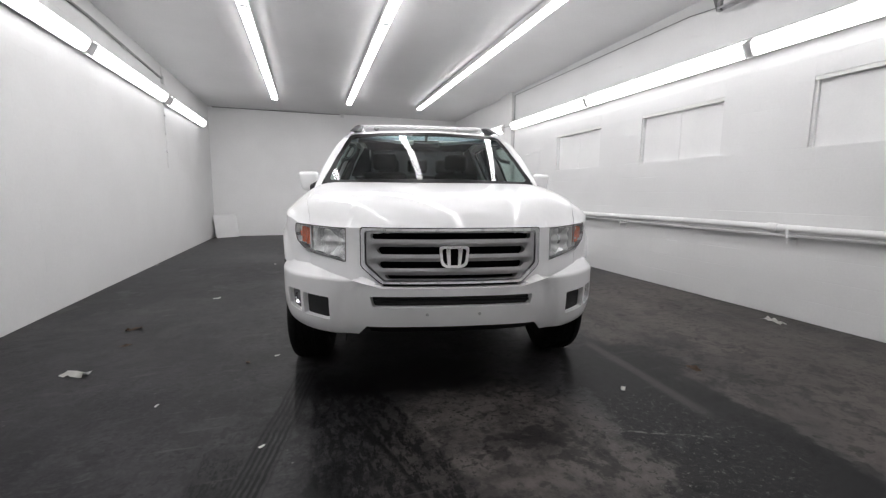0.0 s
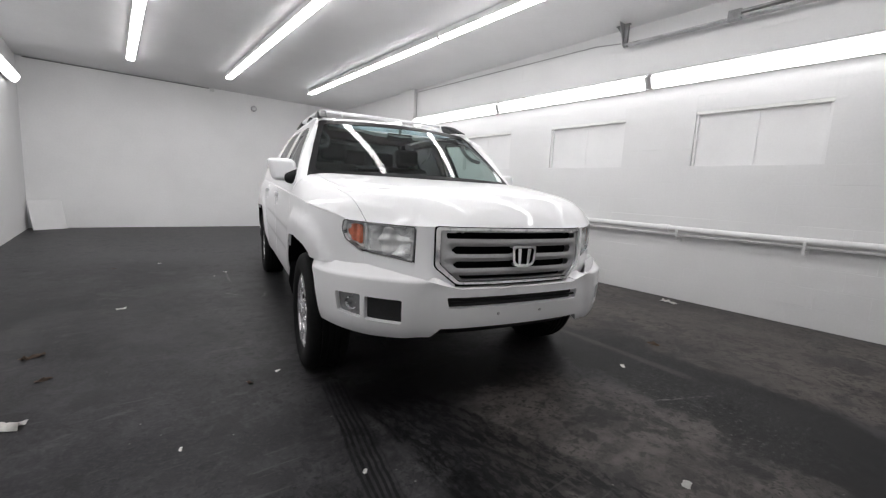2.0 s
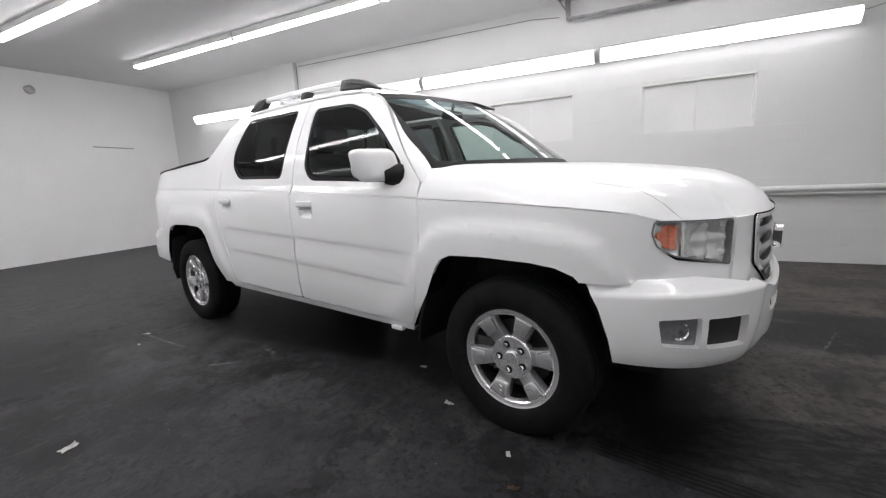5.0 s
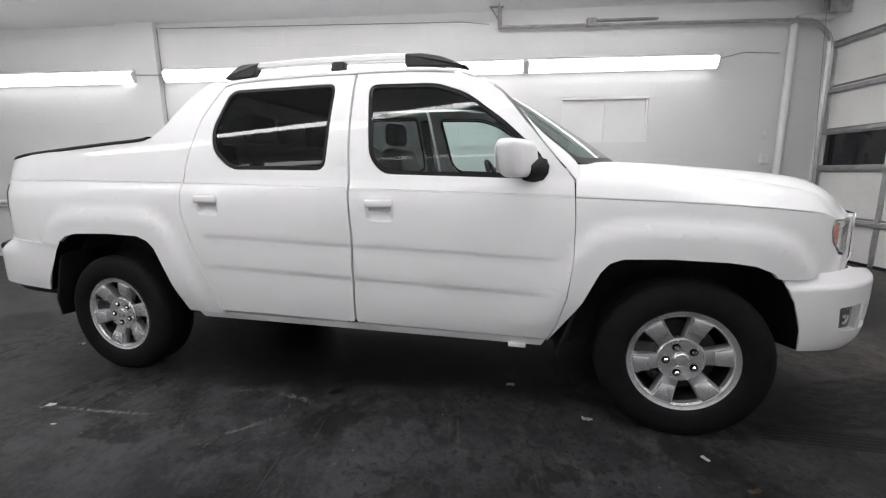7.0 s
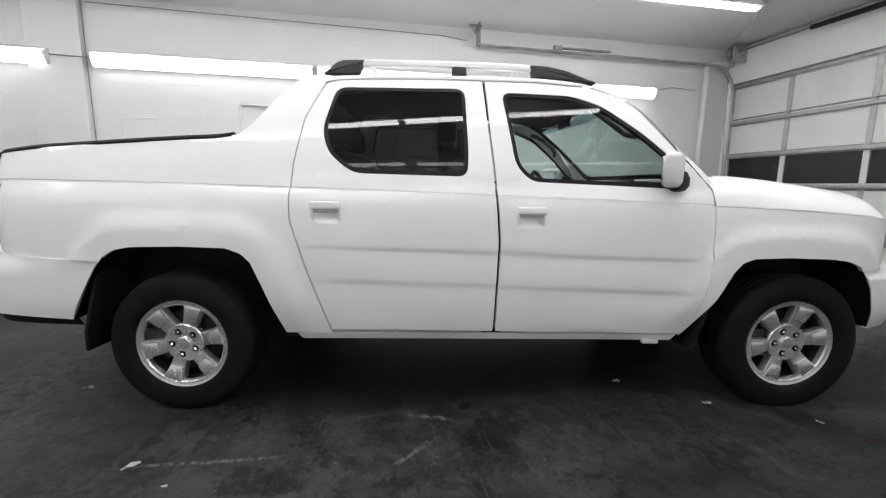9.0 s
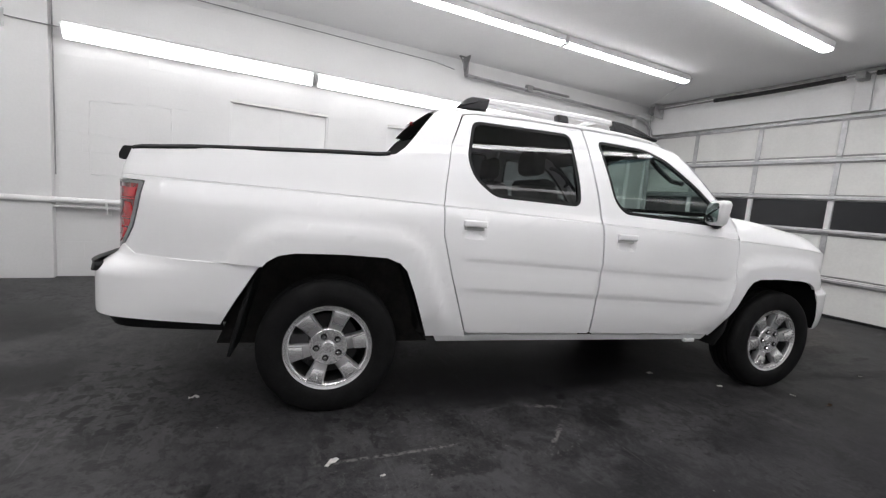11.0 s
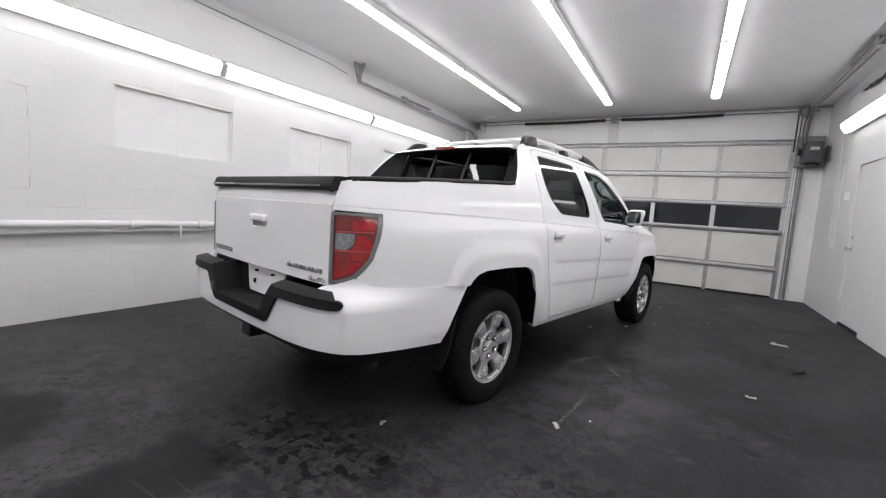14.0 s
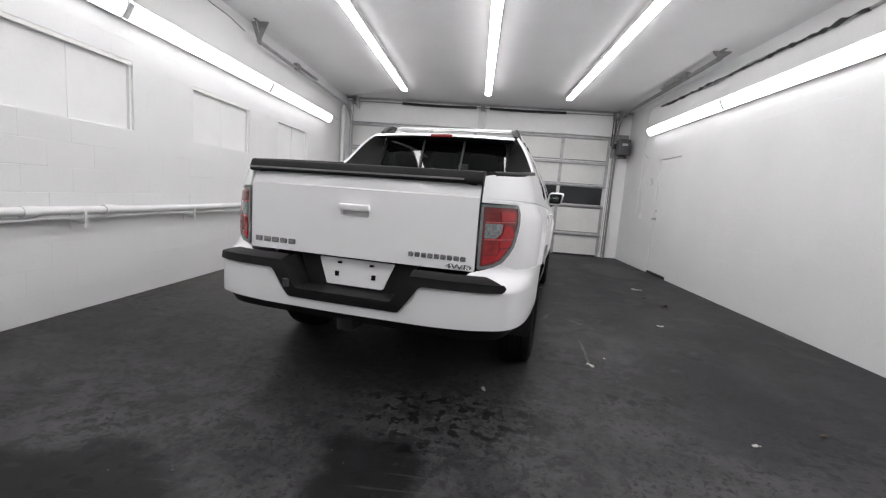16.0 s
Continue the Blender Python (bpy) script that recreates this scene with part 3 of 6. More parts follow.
def panel(outer, holes, mapping, du=0.04, dv=0.04, cuts_u=(), cuts_v=(), flange=0.02, middle=MIDDLE, bm=None):
    """A sheet cut to an outline with holes, bent by the mapping, its rims turned inwards."""
    sheet = bmesh.new()
    for loop in (outer, *holes):
        vv = [sheet.verts.new((p[0], p[1], 0)) for p in loop]
        for i, v in enumerate(vv):
            sheet.edges.new((v, vv[(i + 1) % len(vv)]))
    bmesh.ops.triangle_fill(sheet, use_beauty=True, use_dissolve=False, edges=sheet.edges[:], normal=(0, 0, 1))
    us, vv = [p[0] for p in outer], [p[1] for p in outer]
    for axis, lo, hi, step, extra in ((0, min(us), max(us), du, cuts_u), (1, min(vv), max(vv), dv, cuts_v)):
        n = max(1, int((hi - lo) / step))
        for c in sorted({*(lo + (hi - lo) * i / n for i in range(1, n)), *(e for e in extra if lo < e < hi)}):
            co, no = [0, 0, 0], [0, 0, 0]
            co[axis], no[axis] = c, 1
            bmesh.ops.bisect_plane(sheet, geom=sheet.verts[:] + sheet.edges[:] + sheet.faces[:], dist=1e-5, plane_co=co, plane_no=no)
    for v in sheet.verts:
        v.co = mapping(v.co.x, v.co.y)
    bmesh.ops.remove_doubles(sheet, verts=sheet.verts[:], dist=1e-5)
    bmesh.ops.recalc_face_normals(sheet, faces=sheet.faces[:])
    sheet.normal_update()
    if sum(f.normal.dot(f.calc_center_median() - middle) * f.calc_area() for f in sheet.faces) < 0:
        bmesh.ops.reverse_faces(sheet, faces=sheet.faces[:])
    sheet.normal_update()
    if flange:
        normals = {tuple(round(c, 5) for c in v.co): v.normal.copy() for v in sheet.verts}
        rim = [e for e in sheet.edges if len(e.link_faces) == 1]
        made = [g for g in bmesh.ops.extrude_edge_only(sheet, edges=rim)["geom"] if isinstance(g, bmesh.types.BMVert)]
        for v in made:
            v.co = v.co - normals[tuple(round(c, 5) for c in v.co)] * flange
    if bm is None:
        return sheet
    joined = bpy.data.meshes.new("joined")
    sheet.to_mesh(joined)
    sheet.free()
    bm.from_mesh(joined)
    bpy.data.meshes.remove(joined)
    return bm


class Plan:
    """A curve in plan through (x, y) points of one half, mirrored; s runs from the middle, in metres."""

    def __init__(self, points):
        pts = [Vector(p) for p in points]
        dense, n = [], 12
        for i in range(len(pts) - 1):
            p0 = pts[i - 1] if i else Vector((-pts[1].x, pts[1].y))
            p1, p2, p3 = pts[i], pts[i + 1], pts[min(i + 2, len(pts) - 1)]
            for j in range(n):
                t = j / n
                dense.append(0.5 * ((2 * p1) + (p2 - p0) * t + (2 * p0 - 5 * p1 + 4 * p2 - p3) * t * t + (3 * p1 - p0 - 3 * p2 + p3) * t ** 3))
        dense.append(pts[-1])
        self.pts, self.s = dense, [0.0]
        for a, b in zip(dense, dense[1:]):
            self.s.append(self.s[-1] + (b - a).length)
        self.end = self.s[-1]

    def at(self, s, off=0.0):
        a = min(abs(s), self.end)
        i = max(0, min(int(np.searchsorted(self.s, a)) - 1, len(self.pts) - 2))
        t = (a - self.s[i]) / (self.s[i + 1] - self.s[i])
        p, d = self.pts[i].lerp(self.pts[i + 1], t), (self.pts[i + 1] - self.pts[i]).normalized()
        nrm = Vector((d.y, -d.x))
        if nrm.dot(p - Vector((0, 1.7))) < 0:
            nrm = -nrm
        p = p + nrm * off
        return (p.x if s >= 0 else -p.x), p.y

    def s_of_x(self, x):
        xs = [p.x for p in self.pts]
        return float(np.interp(abs(x), xs, self.s)) * (1 if x >= 0 else -1)

    def y_of_x(self, x):
        return float(np.interp(abs(x), [p.x for p in self.pts], [p.y for p in self.pts]))


FACE = Plan([(0, -0.875), (0.3, -0.857), (0.47, -0.805), (0.54, -0.760), (0.66, -0.690), (0.76, -0.620), (0.842, -0.540), (0.905, -0.45), (0.955, -0.30)])
BUMP_F = Plan([(0, -0.945), (0.3, -0.932), (0.45, -0.905), (0.6, -0.85), (0.72, -0.775), (0.82, -0.68), (0.89, -0.58), (0.938, -0.47), (0.968, -0.36), (0.975, -0.28)])
BUMP_R = Plan([(0, 4.265), (0.5, 4.255), (0.71, 4.236), (0.835, 4.190), (0.908, 4.105), (0.947, 3.98), (0.974, 3.80), (0.990, 3.60), (0.998, 3.42)])
HOOD_C = pchip([(-0.95, 1.055), (-0.75, 1.102), (-0.6, 1.132), (-0.45, 1.154), (-0.225, 1.180), (0.0, 1.198), (0.2, 1.209), (0.5, 1.216)])


def hood_z(x, y):
    edge = side_w(y, CREASE(y))
    t = min(abs(x) / edge, 1.0)
    z = HOOD_C(y) - (HOOD_C(y) - CREASE(y)) * (0.2 * t ** 2 * ease(y, 0.4, -0.3) + (1 - 0.2 * ease(y, 0.4, -0.3)) * t ** (7 + 8 * ease(y, -0.35, 0.42)))
    d = min(max((y - FACE.y_of_x(min(abs(x), 0.80))) / (0.25 - 0.13 * ease(abs(x), 0.45, 0.78)), 0.0), 1.0)
    return 0.950 + (z - 0.950) * math.sqrt(1 - (1 - d) ** 2)


def truck_part(name, bm, material, parent, label="", angle=32):
    return part(name, bm, material, parent, label, True, angle)


TRUCK = thing("pickup_truck", "clean white crew-cab pickup truck parked on the dark floor", "pickup truck", pose(1.267, 3.273, 0, 0, 0, -11.19))

# door outlines
GAP = 0.0018
DOOR_TOP = [(0.477, 1.136), (0.60, 1.277), (0.81, 1.532), (0.90, 1.597), (1.05, 1.643), (1.30, 1.667), (1.585, 1.675)]
F_DOOR = DOOR_TOP + [(1.563, 1.367), (1.540, 1.146), (1.520, 0.873), (1.535, 0.411), (0.575, 0.395), (0.535, 0.47), (0.492, 0.62), (0.470, 0.80), (0.468, 0.95)]
R_DOOR = [(1.595, 1.675), (1.97, 1.680), (2.34, 1.672), (2.405, 1.655), (2.489, 1.472), (2.528, 1.247), (2.540, 1.10), (2.537, 0.978), (2.474, 0.757), (2.360, 0.42),
          (1.543, 0.411), (1.528, 0.873), (1.548, 1.146), (1.571, 1.367)]
F_WIN = [(1.502, 1.612), (1.14, 1.597), (0.98, 1.540), (0.79, 1.400), (0.606, 1.230), (0.615, 1.136), (1.37, 1.168), (1.445, 1.245)]
R_WIN = [(2.348, 1.632), (1.690, 1.630), (1.676, 1.30), (1.681, 1.190), (2.243, 1.203), (2.366, 1.298), (2.402, 1.41)]
CUTS_V = (1.0950, 1.0966, 1.1024, 1.1040, 0.835, 0.826, 0.816, 0.807, 0.665, 0.656, 0.646, 0.637, 1.14, 1.18)


def pocket(y, z):
    v = vs([(y, z)])[0][1]
    return v, rounded([(y - 0.074, v + 0.040), (y + 0.074, v + 0.040), (y + 0.074, v - 0.048), (y + 0.046, v - 0.074), (y - 0.074, v - 0.072)], 0.022)


def handle(parent, sgn, y, z):
    at = on_side(sgn)
    v, rim = pocket(y, z)

    def sunk(s, w):
        u = max(abs(s - y) / 0.074, abs(w - v + 0.016) / 0.057)
        return on_side(sgn, -0.001 - 0.020 * ease(u, 0.98, 0.45) * ease(w, v + 0.05, v - 0.03))(s, w)
    truck_part("handle_recess", panel(rim, [], sunk, 0.014, 0.012, flange=0.004), M_PAINT, parent)
    bm = bmesh.new()
    p = at(y, v)
    box(bm, -0.012, 0.012, -0.070, 0.070, -0.019, 0.019, 0.010, Matrix.Translation(p + Vector((sgn * 0.010, 0, 0.014))), 4)
    truck_part("door_handle", bm, M_PAINT, parent, "white pull handle")
    # grey block added as the shade below the pull
    bm = bmesh.new()
    box(bm, -0.004, 0.004, -0.058, 0.058, -0.016, 0.004, 0.003, Matrix.Translation(p + Vector((sgn * -0.004, 0, -0.006))))
    truck_part("grip_shade", bm, M_GRIP, parent)


def door(sgn, name, outline, window, glass, hy, hz):
    out = rounded(vs(outline), 0.012, 2)
    out = shrunk(out, GAP)
    win = rounded(vs(window), 0.055, 5)
    ob = truck_part(name, panel(out, [win, pocket(hy, hz)[1]], on_side(sgn), 0.045, 0.045, cuts_v=CUTS_V, flange=0.03), M_PAINT, TRUCK)
    truck_part("window_seal", panel(shrunk(win, 0.001), [shrunk(win, 0.020)], on_side(sgn, -0.004), 0.06, 0.06, flange=0.018), M_BLACKPL, ob, "black rubber window seal")
    truck_part("window_glass", panel(shrunk(win, 0.018), [], lambda s, v: on_side(sgn, -0.022 + 0.085 * (v - 1.15) * (1.15 + 1.0 - v))(s, v), 0.08, 0.03, flange=0), glass, ob)
    handle(ob, sgn, hy, hz)
    return ob


def strip(bm, one, two, bulge, n=6, ends=0.0):
    """A bowed strip between two space curves of the same count."""
    rows = []
    for i in range(len(one)):
        a, b = Vector(one[i]), Vector(two[i])
        along = (Vector(one[min(i + 1, len(one) - 1)]) - Vector(one[max(i - 1, 0)])).normalized()
        nrm = along.cross(b - a).normalized()
        if nrm.dot((a + b) / 2 - MIDDLE) < 0:
            nrm = -nrm
        rows.append([bm.verts.new(a.lerp(b, j / n) + nrm * bulge * 4 * (j / n) * (1 - j / n)) for j in range(n + 1)])
    for r, q in zip(rows, rows[1:]):
        for j in range(n):
            bm.faces.new((r[j], r[j + 1], q[j + 1], q[j]))
    bmesh.ops.recalc_face_normals(bm, faces=bm.faces[:])
    if sum(f.normal.dot(f.calc_center_median() - MIDDLE) for f in bm.faces) < 0:
        bmesh.ops.reverse_faces(bm, faces=bm.faces[:])
    return bm


def sampled(points, n):
    """n points spread evenly along a smoothed line."""
    pts = [Vector(p) for p in points]
    s = [0.0]
    for a, b in zip(pts, pts[1:]):
        s.append(s[-1] + (b - a).length)
    curves = [pchip([(t, p[i]) for t, p in zip(s, pts)]) for i in range(len(pts[0]))]
    return [Vector([c(s[-1] * i / (n - 1)) for c in curves]) for i in range(n)]


# the edge between the pillar or roof rail and the windscreen or roof
ROOF_EDGE = [(0.875, 0.435, 1.150), (0.868, 0.455, 1.19), (0.796, 0.68, 1.385), (0.722, 0.90, 1.574), (0.688, 1.045, 1.666), (0.660, 1.25, 1.707), (0.648, 1.6, 1.722), (0.648, 2.0, 1.724), (0.645, 2.35, 1.716), (0.64, 2.50, 1.704)]


def roof_edge_at(y):
    ys = [p[1] for p in ROOF_EDGE]
    return float(np.interp(y, ys, [p[0] for p in ROOF_EDGE])), float(np.interp(y, ys, [p[2] for p in ROOF_EDGE]))


def roof_z(x, y):
    ex, ez = roof_edge_at(y)
    t = min(abs(x) / ex, 1.0)
    return ez + 0.034 * (1 - t ** 2.2) * ease(y, 0.9, 1.25) * (1 - 0.5 * ease(y, 2.3, 2.6))


def screen(u, v):
    """The windscreen: u across from -1 to 1, v up from the cowl to the roof."""
    ex = 0.868 - (0.868 - 0.688) * v
    y0, z0 = 0.455 - 0.27 * (1 - u * u), 1.195 + 0.010 * (1 - u * u)
    y1, z1 = 1.045 - 0.13 * (1 - u * u), 1.664 + 0.016 * (1 - u * u)
    return Vector((u * ex, y0 + (y1 - y0) * v, z0 + (z1 - z0) * v + 0.020 * math.sin(math.pi * v)))


# ---- the pickup: panels ----
for sgn in (-1, 1):
    fd = door(sgn, "front_door", F_DOOR, F_WIN, M_GLASS, 1.372, 1.016)
    rd = door(sgn, "rear_door", R_DOOR, R_WIN, M_PRIVACY, 2.366, 1.036)
    # fender: side and top as one panel
    brim = lambda y: (y, hood_z(side_w(y, CREASE(y)), y))
    fend = [(0.4665, 0.95), (0.4685, 0.80), (0.4905, 0.62), (0.5335, 0.47), (0.575, 0.385)] + ARCH_F[1:9] + [(-0.31, 0.735), (-0.42, 0.730), (-0.62, 0.728), (-0.62, 0.795), (-0.585, 0.826), (-0.556, 0.864), (-0.536, 0.90), (-0.545, 0.95), *[brim(y) for y in (-0.54, -0.52, -0.50, -0.47, -0.44, -0.40, -0.35, -0.30, -0.25, -0.18, -0.10)], (0.0, CREASE(0.0)), (0.25, CREASE(0.25)), (0.4705, CREASE(0.4705))]
    bm = panel(vs(fend), [], on_side(sgn), 0.03, 0.03, cuts_v=(1.06, 1.08, 1.0950, 1.0966), flange=0.018)
    inner = [(0.752, -0.618), (0.787, -0.50), (0.815, -0.35), (0.825, -0.1), (0.83, 0.2), (0.84, 0.47)]
    rows = []
    for i in range(41):
        y = -0.625 + (0.4705 + 0.625) * i / 40
        xo = side_w(y, CREASE(y))
        xi = float(np.interp(y, [p[1] for p in inner], [p[0] for p in inner])) + GAP
        row = []
        for j in range(13):
            x = xo + (xi - xo) * (j / 12) ** 1.8
            row.append(bm.verts.new((sgn * x, y, hood_z(x, y))))
        row.append(bm.verts.new((sgn * xi, y, hood_z(xi, y) - 0.03)))
        rows.append(row)
    fresh = []
    for r, q in zip(rows, rows[1:]):
        for j in range(13):
            fresh.append(bm.faces.new((r[j], r[j + 1], q[j + 1], q[j])))
    bmesh.ops.recalc_face_normals(bm, faces=fresh)
    if sum(f.normal.z for f in fresh) < 0:
        bmesh.ops.reverse_faces(bm, faces=fresh)
    truck_part("front_fender", bm, M_PAINT, TRUCK)
    bm = bmesh.new()
    rim = [on_side(sgn, 0.001)(y, v) for y, v in vs(ARCH_F)]
    strip(bm, rim, [Vector((p.x - sgn * 0.15, p.y, p.z + 0.008)) for p in rim], 0.0, 1)
    truck_part("arch_lip", bm, M_VOID, TRUCK)
    # bed side with the sail behind the cab
    bed = [(2.36, 0.400), (2.59, 0.405)] + ARCH_R[1:9] + [(3.44, 0.775), (3.60, 0.785), (3.80, 0.785), (4.00, 0.785), (4.10, 0.79)]
    light = [(3.992, 1.139), (4.017, 1.02), (4.047, 0.925), (4.080, 0.880), (4.12, 0.838)]
    light_v = [(s, z + 1.1 - CREASE(min(s, 4.15))) for s, z in light]
    bed_v = vs(bed) + [(light_v[-1][0] - 0.004, light_v[-1][1])] + [(s - 0.004, v) for s, v in light_v[-2:0:-1]] + [(light_v[0][0] - 0.004, light_v[0][1] + 0.004), (S_END, light_v[0][1] + 0.006),
        (S_END, 1.218), (4.20, 1.226), (4.10, 1.232), (3.97, 1.242)]
    bed_v += vs([(3.80, 1.308), (3.41, 1.335), (3.1, 1.356), (2.87, 1.370), (2.81, 1.383), (2.757, 1.425), (2.70, 1.495), (2.64, 1.575), (2.585, 1.640), (2.53, 1.682), (2.46, 1.702), (2.411, 1.668)])
    bed_v += [(y + 0.004, v) for y, v in vs([(2.407, 1.655), (2.489, 1.472), (2.528, 1.247), (2.540, 1.10), (2.537, 0.978), (2.474, 0.757)])]
    truck_part("bed_side", panel(bed_v, [], on_side(sgn), 0.035, 0.04, cuts_u=(3.9, 3.95, 4.0, 4.04, 4.08, 4.12, 4.16, 4.20, 4.23), cuts_v=(1.0950, 1.0966, 1.1024, 1.1040, 1.14, 1.18), flange=0.02), M_PAINT, TRUCK)
    bm = bmesh.new()
    rim = [on_side(sgn, 0.001)(y, v) for y, v in vs(ARCH_R)]
    strip(bm, rim, [Vector((p.x - sgn * 0.15, p.y, p.z + 0.008)) for p in rim], 0.0, 1)
    truck_part("arch_lip", bm, M_VOID, TRUCK)
    # pillar and roof rail
    low = [on_side(sgn)(y, v) for y, v in vs([(0.470, 1.132), (0.595, 1.280), (0.805, 1.537), (0.895, 1.602), (1.05, 1.648), (1.30, 1.672), (1.59, 1.680), (1.97, 1.684), (2.34, 1.677), (2.407, 1.662), (2.47, 1.70)])]
    high = [(sgn * x, y, z) for x, y, z in ROOF_EDGE]
    a, b = sampled(low, 60), sampled(high, 60)
    truck_part("roof_rail_panel", strip(bmesh.new(), a, b, 0.010), M_PAINT, TRUCK)
    # rocker
    truck_part("rocker_panel", panel(vs([(0.58, 0.388), (2.54, 0.399), (2.52, 0.362), (0.60, 0.350)]), [], on_side(sgn, -0.012), 0.2, 0.02, flange=0.05), M_PAINT, TRUCK)
    bm = bmesh.new()
    box(bm, sgn * 0.93, sgn * 0.90, 0.67, 0.755, 0.336, 0.36, 0.005)
    truck_part("jack_point", bm, M_PAINT, TRUCK)
    bm = bmesh.new()
    box(bm, sgn * 0.80, sgn * 0.925, 1.50, 1.60, 0.40, 1.10, 0.0)
    truck_part("door_pillar", bm, M_VOID, TRUCK)

# hood and cowl
inner = [(0.752, -0.618), (0.787, -0.50), (0.815, -0.35), (0.825, -0.1), (0.83, 0.2), (0.84, 0.42)]
rear = [(x, 0.415 - 0.27 * (1 - (x / 0.868) ** 2)) for x in (0.75, 0.6, 0.4, 0.2, 0.0)]
front = [(0.035 * i, FACE.y_of_x(0.035 * i) - 0.012 * ease(0.035 * i, 0.60, 0.45) + 0.004) for i in range(22)]
half = front + inner + rear
full = half[:-1] + [(0.0, rear[-1][1])] + [(-x, y) for x, y in half[::-1][1:-1]]
truck_part("hood", panel(full, [], lambda x, y: Vector((x, y, hood_z(x, y))), 0.05, 0.04, flange=0.025), M_PAINT, TRUCK)
bm = bmesh.new()
strip(bm, [Vector((x, 0.42 - 0.27 * (1 - (x / 0.868) ** 2), 1.186)) for x in np.linspace(-0.84, 0.84, 25)], [Vector((x, 0.50 - 0.27 * (1 - (x / 0.868) ** 2), 1.19)) for x in np.linspace(-0.84, 0.84, 25)], 0.0, 2)
truck_part("cowl", bm, M_BLACKPL, TRUCK)
for sx in (-0.35, 0.42):
    bm = bmesh.new()
    tube(bm, [screen(sx / 0.86 + 0.0, 0.0) + Vector((0, -0.03, -0.004)), screen(sx / 0.86 + 0.3, 0.0) + Vector((0, -0.02, 0.004)), screen(min(sx / 0.86 + 0.55, 0.93), 0.0) + Vector((0, -0.015, 0.004))], 0.006, 6)
    truck_part("wiper", bm, M_BLACKPL, TRUCK)
frame_out = rounded([(-0.995, 0.005), (0.995, 0.005), (0.995, 0.99), (-0.995, 0.99)], 0.05)
frame_in = rounded([(-0.950, 0.06), (0.950, 0.06), (0.935, 0.905), (-0.935, 0.905)], 0.07)
truck_part("windscreen", panel(frame_in, [], screen, 0.08, 0.1, flange=0), M_SCREEN, TRUCK)
truck_part("shade_band", panel([(-0.93, 0.80), (0.93, 0.80), (0.93, 0.90), (-0.93, 0.90)], [], lambda u, v: screen(u, v) - Vector((0, -0.004, 0.004)), 0.08, 0.05, flange=0), M_BAND, TRUCK, "blue tinted shade band")
truck_part("windscreen_seal", panel(frame_out, [frame_in], screen, 0.08, 0.1, flange=0.006), M_FRIT, TRUCK, "black glass border")
roof_half = [(roof_edge_at(y)[0], y) for y in (1.06, 1.2, 1.4, 1.7, 2.0, 2.3, 2.48)]
roof_front = [(x, 1.052 - 0.13 * (1 - (x / 0.688) ** 2)) for x in (0.0, 0.2, 0.4, 0.55, 0.64)]
roof_full = roof_front + roof_half + [(0.4, 2.515), (0, 2.525), (-0.4, 2.515)] + [(-x, y) for x, y in roof_half[::-1]] + [(-x, y) for x, y in roof_front[:0:-1]]
truck_part("roof", panel(roof_full, [], lambda x, y: Vector((x, y, roof_z(x, y))), 0.06, 0.08, flange=0.03), M_PAINT, TRUCK)

# front bumper
BUMP_OFF = pchip([(0.38, -0.06), (0.41, -0.030), (0.44, -0.016), (0.50, -0.005), (0.58, 0.0), (0.682, 0.0), (0.694, -0.003), (0.706, -0.014), (0.745, -0.048), (0.77, -0.075)])


def recessed(s, z):
    """The middle of the bumper lies back between its corners."""
    edge = 0.520 + 0.07 * (0.66 - z) / 0.24
    return 0.018 * ease(abs(s), edge + 0.045, edge - 0.030) * ease(z, 0.72, 0.66)


def bump_map(s, z):
    x, y = BUMP_F.at(s, BUMP_OFF(z) * (1 - 0.6 * ease(abs(s), 1.15, BUMP_F.end)) - recessed(s, z))
    return Vector((x, y, z))


E1 = BUMP_F.end
sx = BUMP_F.s_of_x
half_b = [(0.0, 0.452), (sx(0.45), 0.452), (sx(0.50), 0.402), (sx(0.78), 0.398), (sx(0.90), 0.415), (E1 - 0.155, 0.425)]
side_b = [(E1 - 0.138, 0.52), (E1 - 0.100, 0.64), (E1 - 0.062, 0.715), (E1 - 0.045, 0.744)]
top_b = [(sx(0.90), 0.746), (sx(0.80), 0.752), (sx(0.70), 0.735), (sx(0.55), 0.705), (sx(0.47), 0.680), (sx(0.37), 0.655), (0.0, 0.655)]
right_b = half_b + side_b + top_b
left_b = [(-s, z) for s, z in right_b[::-1] if s > 0]
outline_b = right_b + left_b
slot = rounded([(-sx(0.415), 0.556), (sx(0.415), 0.556), (sx(0.428), 0.612), (-sx(0.428), 0.612)], 0.012, 3)
holes, fogs = [slot], []
for q in (-1, 1):
    fog = rounded([(q * sx(0.802), 0.490), (q * sx(0.886), 0.506), (q * sx(0.894), 0.606), (q * sx(0.802), 0.610)], 0.012, 3)
    vent = rounded([(q * sx(0.635), 0.478), (q * sx(0.784), 0.486), (q * sx(0.784), 0.603), (q * sx(0.635), 0.598)], 0.008, 2)
    holes += [fog, vent]
    fogs.append((q, fog, vent))
front_bumper = truck_part("front_bumper", panel(outline_b, holes, bump_map, 0.03, 0.022, cuts_v=(0.682, 0.688, 0.694, 0.700, 0.706), flange=0.06), M_PAINT, TRUCK)
